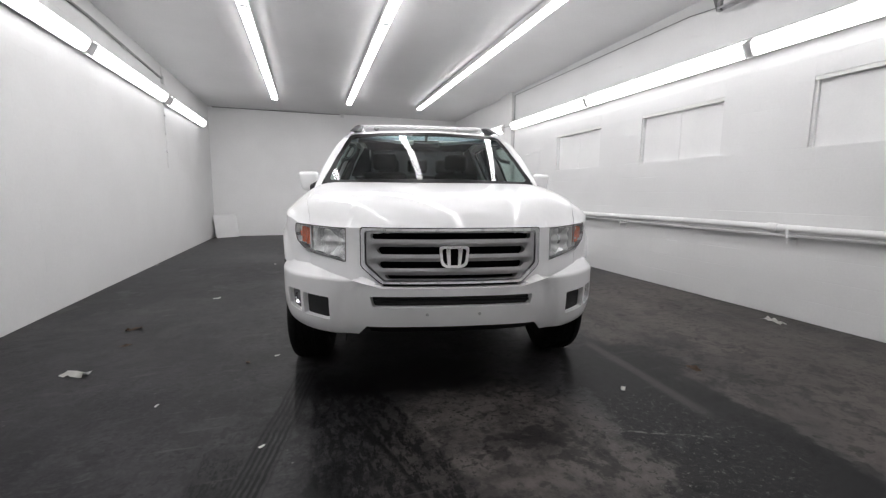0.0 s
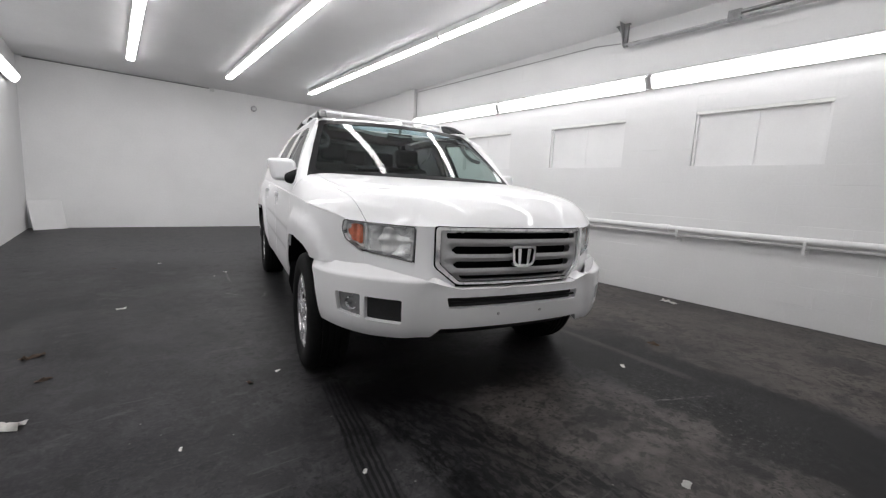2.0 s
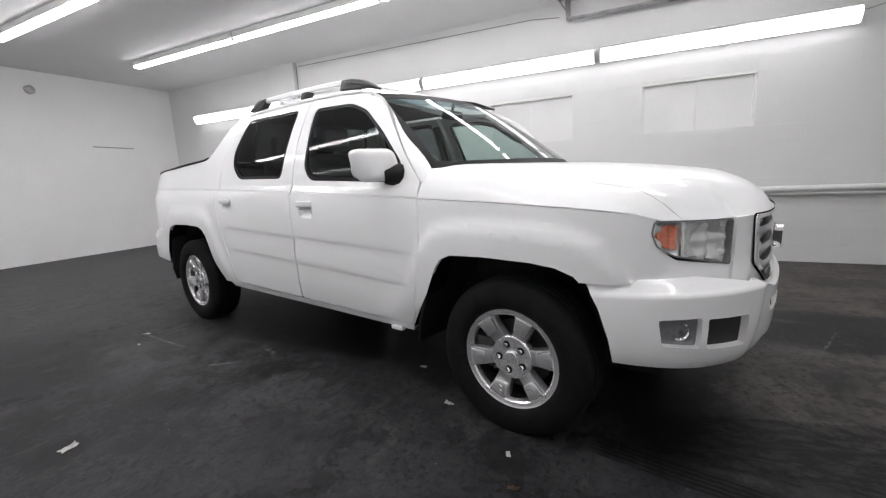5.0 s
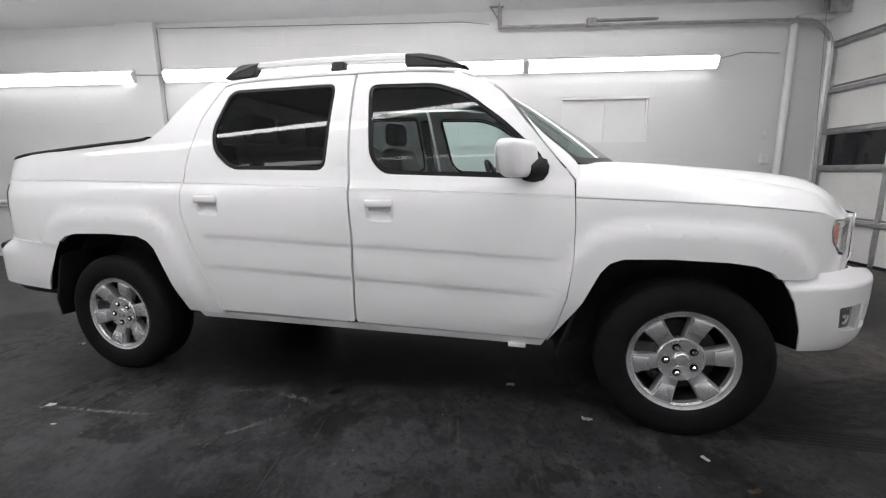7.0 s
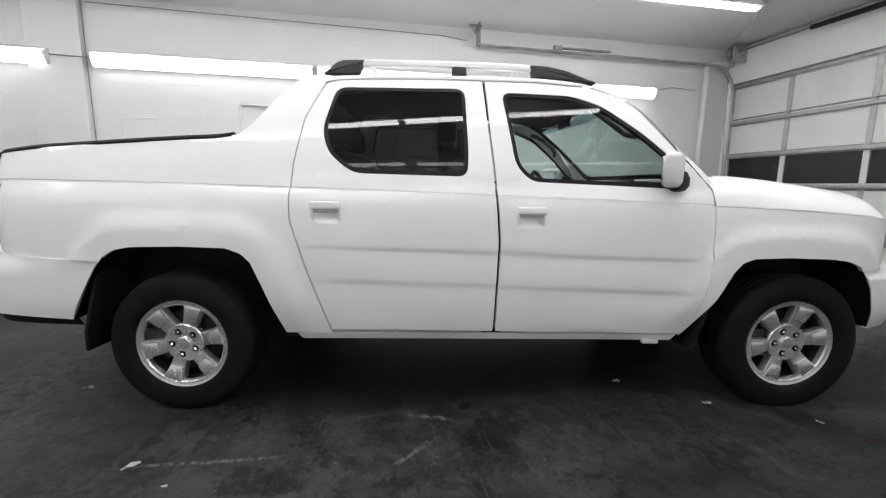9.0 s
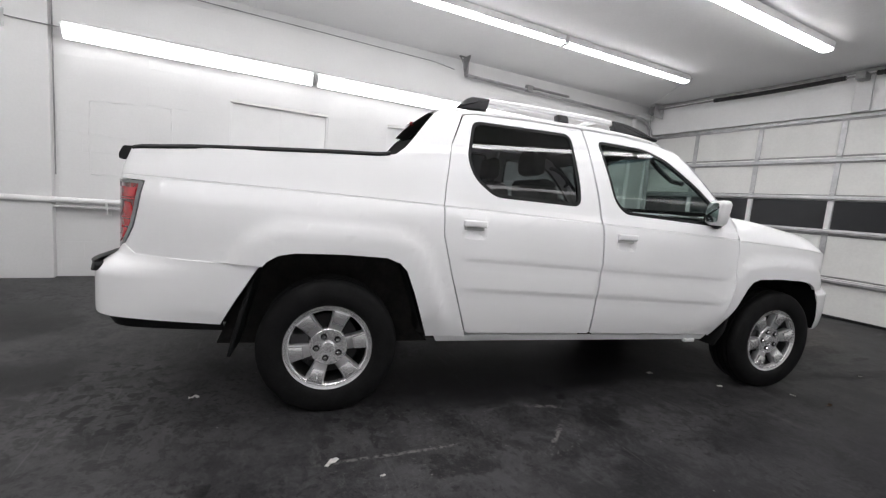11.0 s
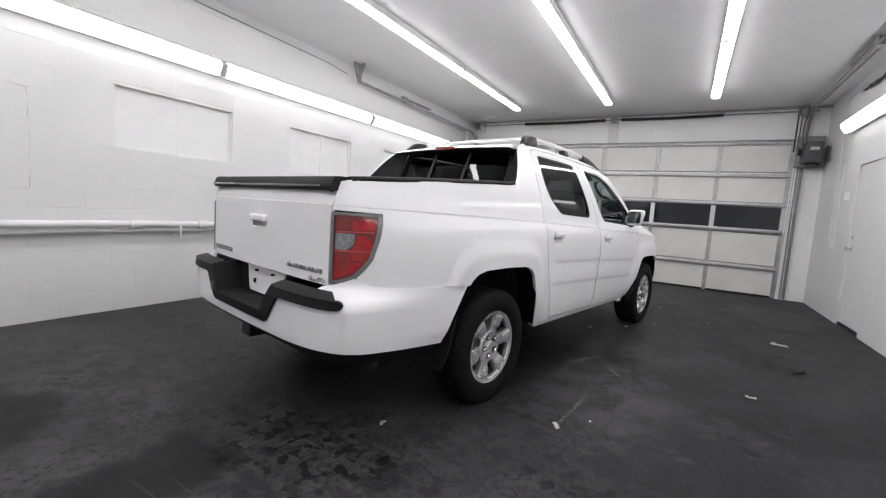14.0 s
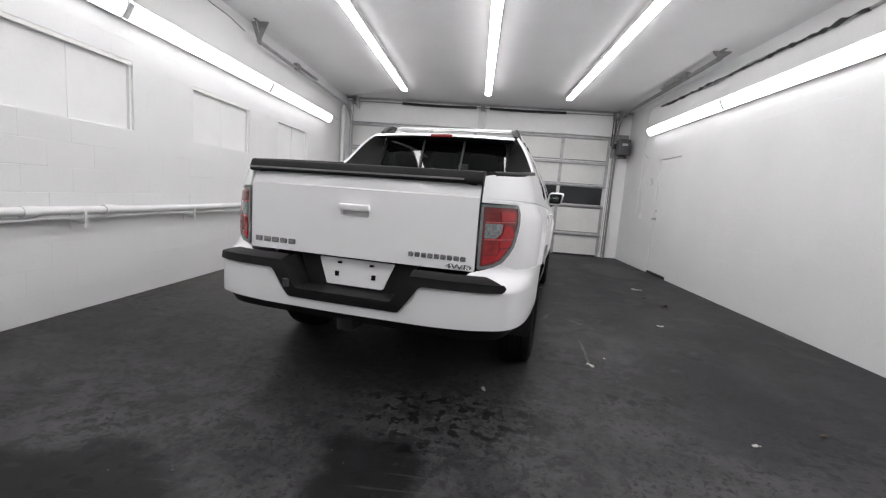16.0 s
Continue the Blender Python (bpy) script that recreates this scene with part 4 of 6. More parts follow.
for q, fog, vent in fogs:
    lamp = truck_part("fog_lamp", panel(fog, [], lambda s, z: Vector((*BUMP_F.at(s, BUMP_OFF(z) - 0.026), z)), 0.03, 0.03, flange=0), M_FOGBOWL, TRUCK, "clear fog lamp with a grey bowl")
    truck_part("lens", panel(fog, [], lambda s, z: Vector((*BUMP_F.at(s, BUMP_OFF(z) - 0.004), z)), 0.05, 0.05, flange=0), M_LENS, lamp)
    bm = bmesh.new()
    c = Vector((*BUMP_F.at(q * sx(0.845), -0.022), 0.553))
    lathe(bm, [(0, 0.034), (0.010, 0.024), (0.008, 0.010), (-0.004, 0.009), (-0.004, 0.0005)], 24, "y")
    bmesh.ops.transform(bm, matrix=Matrix.Translation(c) @ Matrix.Rotation(q * radians(48), 4, "Z"), verts=bm.verts[:])
    truck_part("bulb_housing", bm, M_CHROME, lamp)
    bm = bmesh.new()
    edge = [bump_map(q * s, z) for s, z in [(E1 - 0.155, 0.43)] + side_b]
    strip(bm, [p + Vector((0, 0.004, 0)) for p in edge], [p + Vector((-q * 0.16, 0.09, 0)) for p in edge], 0.0, 1)
    truck_part("arch_liner", bm, M_VOID, front_bumper)
    truck_part("vent_insert", panel(vent, [], lambda s, z: Vector((*BUMP_F.at(s, BUMP_OFF(z) - 0.028), z)), 0.04, 0.04, flange=0), M_MESH, front_bumper)
truck_part("lower_grille", panel(slot, [], lambda s, z: Vector((*BUMP_F.at(s, -0.055), z)), 0.1, 0.02, flange=0), M_MESH, front_bumper)
bm = bmesh.new()
prism(bm, [(-0.40, 0.578), (0.40, 0.578), (0.40, 0.590), (-0.40, 0.590)], 1, -0.898, -0.885)
truck_part("grille_bar", bm, M_BLACKPL, front_bumper)
for x in (-0.135, 0.135):
    bm = bmesh.new()
    lathe(bm, [(0, 0.009), (-0.006, 0.007), (-0.006, 0.0005)], 12, "y")
    bmesh.ops.transform(bm, matrix=Matrix.Translation((x, -0.919, 0.518)), verts=bm.verts[:])
    truck_part("plate_screw", bm, M_ALLOYDARK, front_bumper)
bm = bmesh.new()
strip(bm, [Vector((*BUMP_F.at(s, -0.06), 0.45)) for s in np.linspace(-sx(0.46), sx(0.46), 30)], [Vector((*BUMP_F.at(s, -0.13), 0.395)) for s in np.linspace(-sx(0.46), sx(0.46), 30)], 0.0, 2)
truck_part("front_valance", bm, M_BLACKPL, TRUCK, "black lower valance")

# grille
def face_map(off):
    return lambda x, z: Vector((x, FACE.y_of_x(x) - off - 0.03 * (0.95 - z), z))


def hexed(w, top, mid, low, wl):
    return [(-w, top), (w, top), (w, mid), (wl, low), (-wl, low), (-w, mid)]


grille = thing("grille", "", "")
grille.parent = TRUCK
g_out, g_in = rounded(hexed(0.468, 0.953, 0.757, 0.672, 0.365), 0.02), rounded(hexed(0.448, 0.939, 0.768, 0.684, 0.354), 0.016)
truck_part("grille_surround", panel(g_out, [g_in], face_map(0.024), 0.03, 0.03, flange=0.05), M_CHROME, grille, "chrome grille surround")
truck_part("grille_gap", panel(rounded(hexed(0.473, 0.957, 0.754, 0.667, 0.369), 0.02), [g_in], face_map(0.016), 0.05, 0.03, flange=0), M_VOID, grille)
truck_part("grille_back", panel(g_in, [], face_map(-0.05), 0.08, 0.05, flange=0), M_VOID, grille)
SLATS = (0.879, 0.803, 0.733)


def slot_in(w, low, high, tip):
    mid = (low + high) / 2
    return [(-w, low), (w, low), (w + tip, mid), (w, high), (-w, high), (-w - tip, mid)]


def cast(x, z):
    near = min(abs(z - c) for c in SLATS)
    return Vector((x, FACE.y_of_x(x) - 0.014 - 0.03 * (0.95 - z) + 0.30 * min(near, 0.03) * ease(abs(x), 0.425, 0.39), z))


slots = [rounded(slot_in(0.412, 0.8975, 0.9300, 0.006), 0.006, 2), rounded(slot_in(0.368, 0.8215, 0.8600, 0.022), 0.006, 2),
         rounded(slot_in(0.362, 0.7510, 0.7850, 0.020), 0.006, 2), rounded([(-0.330, 0.6925), (0.330, 0.6925), (0.352, 0.7150), (-0.352, 0.7150)], 0.006, 2)]
truck_part("grille_face", panel(rounded(hexed(0.440, 0.934, 0.771, 0.688, 0.350), 0.012), slots, cast, 0.035, 0.008, flange=0.035), M_SATIN, grille, "satin grey cast grille with pointed slots")
shield = rounded([(-0.078, 0.868), (0.078, 0.868), (0.068, 0.778), (0.045, 0.758), (-0.045, 0.758), (-0.068, 0.778)], 0.022)
emblem = truck_part("emblem", panel(shield, [[(x * 0.80, 0.813 + (z - 0.813) * 0.76) for x, z in shield]], lambda x, z: Vector((x, -0.925, z)), 0.03, 0.03, flange=0.03), M_CHROME, grille, "plain chrome emblem")
for q in (-1, 1):
    bar = [(q * 0.020, 0.853), (q * 0.042, 0.853), (q * 0.034, 0.771), (q * 0.018, 0.771)]
    truck_part("emblem_bar", panel(bar, [], lambda x, z: Vector((x, -0.926, z)), 0.01, 0.03, flange=0.015), M_CHROME, grille)
truck_part("emblem_plate", panel([(x * 0.80, 0.813 + (z - 0.813) * 0.76) for x, z in shield], [], lambda x, z: Vector((x, -0.908, z)), 0.02, 0.03, flange=0), M_VOID, grille)

# headlights and the white pieces beside the grille
fs = FACE.s_of_x
for q in (-1, 1):
    out = [(q * fs(0.545), 0.946), (q * fs(0.846), 0.962), (q * (fs(0.846) + 0.010), 0.915), (q * fs(0.838), 0.862), (q * fs(0.79), 0.823), (q * fs(0.55), 0.764)]
    out = rounded(out, 0.016, 3)
    lamp_map = lambda off: (lambda s, z: Vector((*FACE.at(s, off), z)))
    lamp = truck_part("headlight", panel(out, [shrunk(out, 0.006)], lamp_map(0.005), 0.04, 0.04, flange=0.03), M_LAMPGREY, TRUCK, "clear headlight with amber corner")
    inner_out = shrunk(out, 0.006)
    truck_part("lens", panel(inner_out, [], lamp_map(0.003), 0.06, 0.06, flange=0), M_LENS, lamp)
    truck_part("bowl", panel(inner_out, [], lambda s, z: Vector((*FACE.at(s, -0.022 + 0.008 * math.sin(s * 60) + 0.005 * math.sin(z * 110)), z)), 0.010, 0.012, flange=0), M_REFLECT, lamp)
    sig = rounded([(q * fs(0.772), 0.940), (q * fs(0.812), 0.944), (q * fs(0.830), 0.926), (q * fs(0.832), 0.896), (q * fs(0.816), 0.862), (q * fs(0.772), 0.842)], 0.014, 3)
    truck_part("turn_signal", panel(sig, [], lambda s, z: Vector((*FACE.at(s, -0.010 + 0.004 * math.sin(s * 160)), z)), 0.008, 0.03, flange=0.012), M_AMBER, lamp, "amber turn signal")
    bm = bmesh.new()
    strip(bm, [Vector((*FACE.at(q * fs(0.752), -0.004), z)) for z in np.linspace(0.816, 0.952, 6)], [Vector((*FACE.at(q * fs(0.765), -0.012), z)) for z in np.linspace(0.818, 0.952, 6)], 0.006, 3)
    truck_part("divider", bm, M_CHROME, lamp)
    inside = rounded([(q * fs(0.565), 0.938), (q * fs(0.745), 0.944), (q * fs(0.745), 0.822), (q * fs(0.565), 0.782)], 0.014, 3)
    truck_part("inner_bowl", panel(inside, [], lambda s, z: Vector((*FACE.at(s, -0.012 - 0.030 * ease(abs(abs(s) - fs(0.655)), fs(0.745) - fs(0.655), 0.02) * ease(abs(z - 0.868), 0.075, 0.015) ), z)), 0.008, 0.010, flange=0.008), M_LAMPBOWL, lamp)
    bm = bmesh.new()
    lathe(bm, [(0.004, 0.030), (-0.010, 0.027), (-0.016, 0.016), (-0.018, 0.0005)], 28, "y")
    bmesh.ops.transform(bm, matrix=Matrix.Translation(Vector((*FACE.at(q * fs(0.660), -0.040), 0.872))) @ Matrix.Rotation(q * radians(36), 4, "Z"), verts=bm.verts[:])
    truck_part("projector", bm, M_CHROME, lamp)
    cheek = [(q * fs(0.460), 0.953), (q * fs(0.54), 0.948), (q * fs(0.543), 0.762), (q * fs(0.545), 0.66), (q * fs(0.48), 0.64), (q * fs(0.40), 0.63), (q * fs(0.36), 0.63), (q * fs(0.36), 0.674), (q * fs(0.460), 0.762)]
    truck_part("grille_cheek", panel(cheek, [], lamp_map(0.013), 0.03, 0.03, flange=0.02), M_PAINT, TRUCK)
    under = [(q * fs(0.54), 0.762), (q * fs(0.765), 0.806), (q * fs(0.765), 0.70), (q * fs(0.70), 0.68), (q * fs(0.54), 0.655)]
    truck_part("lamp_apron", panel(under, [], lamp_map(-0.001), 0.03, 0.03, flange=0.02), M_PAINT, TRUCK)

# tail: tailgate, lights, bumper
def gate_map(off=0.0):
    return lambda x, z: Vector((x, 4.138 + off + 0.016 * (1 - (x / 0.7) ** 2) - 0.009 * ease(z, 1.168, 1.174) - 0.030 * ease(z, 1.16, 1.27), z))


gate = rounded([(-0.687, 0.785), (0.687, 0.785), (0.687, 1.236), (-0.687, 1.236)], 0.012)
cup = rounded([(-0.085, 1.016), (0.085, 1.016), (0.085, 1.062), (-0.085, 1.062)], 0.014)
tailgate = truck_part("tailgate", panel(gate, [cup], gate_map(), 0.06, 0.03, cuts_v=(1.168, 1.172, 1.175), flange=0.02, middle=MIDDLE), M_PAINT, TRUCK)
# back of the cup coloured grey for its shade
truck_part("handle_recess", panel(cup, [], gate_map(-0.02), 0.08, 0.03, flange=0), M_GRIP, tailgate)
bm = bmesh.new()
box(bm, -0.092, 0.092, 4.15, 4.178, 1.048, 1.086, 0.010, None, 3)
truck_part("tailgate_handle", bm, M_PAINT, tailgate, "white pull handle")
for x0, x1, z, h, n in ((0.375, 0.665, 0.838, 0.030, 5), (-0.325, -0.645, 0.846, 0.026, 9)):
    for i in range(n):
        xa = x0 + (x1 - x0) * i / n
        xb = xa + (x1 - x0) / n * 0.84
        bm = bmesh.new()
        y = gate_map()((xa + xb) / 2, z).y
        box(bm, min(xa, xb), max(xa, xb), y - 0.004, y + 0.006, z - h / 2, z + h / 2, 0.004)
        truck_part("nameplate_bar", bm, M_NAMEPLATE, tailgate)
text = bpy.data.curves.new("drive_badge", "FONT")
text.body, text.size, text.extrude, text.bevel_depth, text.align_x = "4WD", 0.034, 0.004, 0.0008, "LEFT"
badge = new("drive_badge", text)
badge.matrix_basis = pose(-0.535, 4.151, 0.795, 90, 0, 180)
badge.scale = (1.35, 1, 1)
deps = bpy.context.evaluated_depsgraph_get()
badge_mesh = bpy.data.meshes.new_from_object(badge.evaluated_get(deps))
badge_mesh.materials.append(M_CHROME)
mb = badge.matrix_basis.copy() @ Matrix.Diagonal((1.35, 1, 1, 1))
bpy.data.objects.remove(badge)
badge = new("drive_badge", badge_mesh)
badge.parent, badge.matrix_basis = tailgate, mb
tagged(badge, "chrome four-wheel-drive letters")
bm = bmesh.new()
prism(bm, rounded([(4.05, 1.236), (4.146, 1.236), (4.150, 1.262), (4.130, 1.304), (4.06, 1.306)], 0.012, 3), 0, -0.698, 0.698)
truck_part("tailgate_cap", bm, M_BLACKPL, TRUCK, "black plastic tailgate cap")
bm = bmesh.new()
prism(bm, [(4.04, 1.253), (4.158, 1.253), (4.158, 1.263), (4.04, 1.266)], 0, -0.60, 0.694, 0.002)
truck_part("cap_edge", bm, M_LAMPGREY, TRUCK)
for sgn in (-1, 1):
    lv = lambda pts: [(s, z + 1.1 - CREASE(min(s, 4.15))) for s, z in pts]
    outer = rounded(lv([(3.992, 1.139), (4.017, 1.02), (4.047, 0.925), (4.080, 0.880), (4.12, 0.838), (4.18, 0.812), (S_END, 0.798), (S_END, 1.139)]), 0.012, 3)
    lens = rounded(lv([(4.015, 1.126), (4.037, 1.02), (4.065, 0.932), (4.097, 0.890), (4.13, 0.852), (4.185, 0.828), (S_END - 0.014, 0.815), (S_END - 0.014, 1.126)]), 0.010, 3)
    tail = truck_part("tail_light", panel(outer, [lens], on_side(sgn, 0.008), 0.03, 0.04, flange=0.03), M_LAMPGREY, TRUCK, "red tail light with smoked frame")
    truck_part("lens_back", panel(lens, [], on_side(sgn, -0.002), 0.03, 0.04, flange=0), M_DEEPRED, tail)
    inner = S_END - 0.026
    for name, m, pts in (("stop_lens", M_RED, [(4.028, 1.106), (4.038, 1.062), (4.140, 1.058), (4.140, 1.106)]),
                         ("stop_lens", M_DEEPRED, [(4.146, 1.106), (4.146, 1.058), (inner, 1.056), (inner, 1.106)]),
                         # pale strip painted as the highlight under the stop lens
                         ("lens_glint", M_GLINT, [(4.039, 1.057), (4.040, 1.051), (inner, 1.046), (inner, 1.052)]),
                         ("red_lens", M_RED, [(4.076, 1.036), (4.046, 0.990), (4.053, 0.970), (4.150, 0.966), (4.126, 0.992), (4.118, 1.036)]),
                         # another painted highlight, under the middle lenses
                         ("lens_glint", M_GLINT, [(4.055, 0.967), (4.057, 0.961), (inner, 0.956), (inner, 0.962)]),
                         ("red_lens", M_RED, [(4.060, 0.956), (4.078, 0.922), (4.140, 0.918), (4.140, 0.954)]),
                         ("reverse_lens", M_REVERSE, [(4.128, 1.042), (4.134, 0.995), (4.165, 0.968), (inner, 0.966), (inner, 1.042)]),
                         ("lower_lens", M_MIDRED, [(4.144, 0.955), (4.146, 0.886), (inner, 0.880), (inner, 0.950)]),
                         ("lower_lens", M_RED, [(4.083, 0.914), (4.106, 0.893), (4.136, 0.862), (4.187, 0.840), (inner, 0.830), (inner, 0.874), (4.146, 0.880), (4.140, 0.912)])):
        ripple = lambda s, v, f=on_side(sgn, 0.005), w=on_side(sgn, 0.0068): f(s, v).lerp(w(s, v), 0.5 + 0.5 * math.sin(s * 130) * math.sin(v * 130))
        truck_part(name, panel(rounded(lv(pts), 0.006, 2), [], ripple, 0.012, 0.012, flange=0.01), m, tail)
    # bed rail cap and the black inside of the sail
    line = [(4.175, 1.290), (4.12, 1.294), (4.08, 1.296), (3.955, 1.302), (3.80, 1.312), (3.41, 1.339), (3.1, 1.360), (2.87, 1.374), (2.84, 1.380)]
    a = [on_side(sgn, 0.003)(y, v) for y, v in vs(line)]
    a = sampled(a, 24)
    bm = bmesh.new()
    rows = []
    for p in a:
        rows.append([bm.verts.new(p + Vector((sgn * dx, 0, dz))) for dx, dz in ((0.002, -0.008), (0.004, 0.002), (-0.004, 0.012), (-0.02, 0.015), (-0.045, 0.012), (-0.05, -0.008))])
    for r, t in zip(rows, rows[1:]):
        for j in range(5):
            bm.faces.new((r[j], r[j + 1], t[j + 1], t[j]))
    bm.faces.new(rows[0])
    bm.faces.new(rows[-1][::-1])
    bmesh.ops.recalc_face_normals(bm, faces=bm.faces[:])
    truck_part("bed_rail_cap", bm, M_BLACKPL, TRUCK, "black plastic bed rail cap")
    sail = [(2.87, 1.352), (2.81, 1.372), (2.757, 1.412), (2.70, 1.482), (2.64, 1.562), (2.585, 1.628), (2.53, 1.670), (2.48, 1.690)]
    a = [on_side(sgn, -0.004)(y, v) for y, v in vs(sail)]
    b = [Vector((sgn * 0.60, 2.60 - 0.15 * i / 7, 1.352 + (1.675 - 1.352) * i / 7)) for i in range(8)]
    truck_part("sail_inner", strip(bmesh.new(), sampled(a, 20), sampled(b, 20), 0.0), M_BLACKPL, TRUCK, "black inner face of the sail")
# rear window in its black frame, and the roof's rear lip
def back_map(x, z):
    return Vector((x, 2.60 - 0.15 * (z - 1.35) / 0.325 - 0.03 * (x / 0.6) ** 2 + 0.03, z))


r_out, r_in = rounded([(-0.62, 1.33), (0.62, 1.33), (0.585, 1.69), (-0.585, 1.69)], 0.02), rounded([(-0.592, 1.368), (0.592, 1.368), (0.565, 1.662), (-0.565, 1.662)], 0.05)
truck_part("rear_window_frame", panel(r_out, [r_in], back_map, 0.1, 0.08, flange=0.02), M_BLACKPL, TRUCK)
truck_part("rear_window", panel(r_in, [], lambda x, z: back_map(x, z) - Vector((0, 0.01, 0)), 0.1, 0.08, flange=0), M_REARGLASS, TRUCK)
for x in (-0.19, 0.19):
    bm = bmesh.new()
    tube(bm, [back_map(x, 1.37) + Vector((0, 0.004, 0)), back_map(x, 1.66) + Vector((0, 0.004, 0))], 0.011, 6)
    truck_part("slider_bar", bm, M_GREYPL, TRUCK)
lip_a = [Vector((x, 2.515 + 0.01 * (1 - (x / 0.64) ** 2), roof_z(x, 2.515) - 0.002)) for x in np.linspace(-0.645, 0.645, 21)]
lip_b = [Vector((x * 0.985, 2.60, 1.672 + 0.016 * (1 - (x / 0.64) ** 2))) for x in np.linspace(-0.645, 0.645, 21)]
truck_part("roof_lip", strip(bmesh.new(), lip_a, lip_b, 0.006), M_PAINT, TRUCK)
bm = bmesh.new()
strip(bm, lip_b, [p + Vector((0, -0.09, -0.012)) for p in lip_b], 0.0, 1)
truck_part("lip_underside", bm, M_BLACKPL, TRUCK)
bm = bmesh.new()
box(bm, -0.10, 0.10, 2.575, 2.612, 1.676, 1.705, 0.008, None, 2)
truck_part("stop_lamp", bm, M_DEEPRED, TRUCK, "red high stop lamp")

R_OFF = pchip([(0.42, -0.035), (0.47, -0.012), (0.50, -0.003), (0.54, 0.0), (0.60, 0.0)])
# the shoulder draws in to the body: how deep along the bumper, and how much of that at each height
LEDGE = pchip([(0, 0.100), (0.62, 0.104), (0.76, 0.106), (0.88, 0.100), (0.98, 0.080), (1.08, 0.050), (1.20, 0.022), (1.32, 0.005), (1.45, 0.0), (1.70, 0.0)])
SHOULDER = pchip([(0.60, 0.0), (0.695, 0.0), (0.715, 0.07), (0.735, 0.22), (0.755, 0.46), (0.775, 0.72), (0.795, 0.89), (0.815, 0.96), (0.84, 0.98)])


def rear_map(s, z):
    off = R_OFF(min(z, 0.60)) * (1 - ease(abs(s), 0.92, 1.25)) - LEDGE(abs(s)) * SHOULDER(max(z, 0.60))
    return Vector((*BUMP_R.at(s, off - 0.016 * ease(z, 0.56, 0.47) * ease(abs(s), 1.0, 1.4)), z))


rs = BUMP_R.s_of_x
RE = BUMP_R.end
half_r = [(0, 0.494), (rs(0.5), 0.495), (rs(0.8), 0.506), (rs(0.945), 0.500), (RE - 0.205, 0.480), (RE - 0.140, 0.60), (RE - 0.06, 0.735), (RE - 0.035, 0.774), (RE - 0.30, 0.788), (rs(0.935), 0.802), (rs(0.91), 0.826), (rs(0.875), 0.840), (rs(0.81), 0.812), (rs(0.75), 0.798), (rs(0.69), 0.785), (rs(0.64), 0.757), (rs(0.42), 0.752), (rs(0.34), 0.60), (0, 0.60)]
outline_r = half_r + [(-s, z) for s, z in half_r[::-1] if s > 0]
rear_bumper = truck_part("rear_bumper", panel(outline_r, [], rear_map, 0.03, 0.025, cuts_v=(0.685, 0.695, 0.705, 0.715, 0.725, 0.735, 0.745, 0.755, 0.765, 0.775, 0.785), flange=0.03), M_PAINT, TRUCK)
pad = [(-0.850, 0.745), (-0.375, 0.752), (-0.285, 0.602), (0.285, 0.602), (0.375, 0.752), (0.850, 0.745), (0.862, 0.728), (0.846, 0.703), (0.438, 0.700), (0.330, 0.548), (-0.330, 0.548), (-0.438, 0.700), (-0.846, 0.703), (-0.862, 0.728)]
pad = rounded([(rs(x), z) for x, z in pad], 0.02, 3)
truck_part("step_pad", panel(pad, [], lambda s, z: Vector((*BUMP_R.at(s, 0.016 - 0.008 * ease(abs(z - 0.64), 0.05, 0.11)), z)), 0.03, 0.02, flange=0.06), M_BLACKPL, rear_bumper, "black textured step pad")
for q in (-1, 1):
    bm = bmesh.new()
    strip(bm, [Vector((*BUMP_R.at(q * s, 0.012), 0.748)) for s in np.linspace(rs(0.38), rs(0.835), 16)], [Vector((*BUMP_R.at(q * s, -0.066), 0.772)) for s in np.linspace(rs(0.38), rs(0.775), 16)], 0.003, 3)
    truck_part("step_top", bm, M_BLACKPL, rear_bumper)
bm = bmesh.new()
strip(bm, [Vector((x, 4.268, 0.598)) for x in np.linspace(-0.315, 0.315, 9)], [Vector((x * 0.9, 4.10, 0.604)) for x in np.linspace(-0.315, 0.315, 9)], 0.0, 2)
truck_part("step_ledge", bm, M_BLACKPL, rear_bumper)
recess = rounded([(-0.385, 0.775), (0.385, 0.775), (0.30, 0.60), (-0.30, 0.60)], 0.012, 2)
truck_part("plate_recess", panel(recess, [], lambda x, z: Vector((x, 4.115 - 0.10 * (z - 0.60), z)), 0.1, 0.05, flange=0.02), M_BLACKPL, rear_bumper)
for q in (-1, 1):
    bm = bmesh.new()
    strip(bm, [Vector((q * 0.378, 4.262, 0.755)), Vector((q * 0.288, 4.270, 0.602))], [Vector((q * 0.372, 4.10, 0.775)), Vector((q * 0.290, 4.10, 0.602))], 0.0, 1)
    truck_part("recess_side", bm, M_BLACKPL, rear_bumper)
plate = rounded([(-0.235, 0.768), (0.235, 0.768), (0.175, 0.618), (-0.175, 0.618)], 0.01, 2)
truck_part("plate_holder", panel(plate, [], lambda x, z: Vector((x, 4.126 - 0.10 * (z - 0.60), z)), 0.1, 0.05, flange=0.01), M_PAINT, rear_bumper, "white blank plate holder")
for x, z in ((-0.115, 0.68), (0.115, 0.68), (-0.10, 0.745), (0.10, 0.745)):
    bm = bmesh.new()
    box(bm, x - 0.012, x + 0.012, 4.105, 4.125, z - 0.014 * (1 if z < 0.7 else 0.4), z + 0.014 * (1 if z < 0.7 else 0.4), 0.002)
    truck_part("plate_hole", bm, M_VOID, rear_bumper)
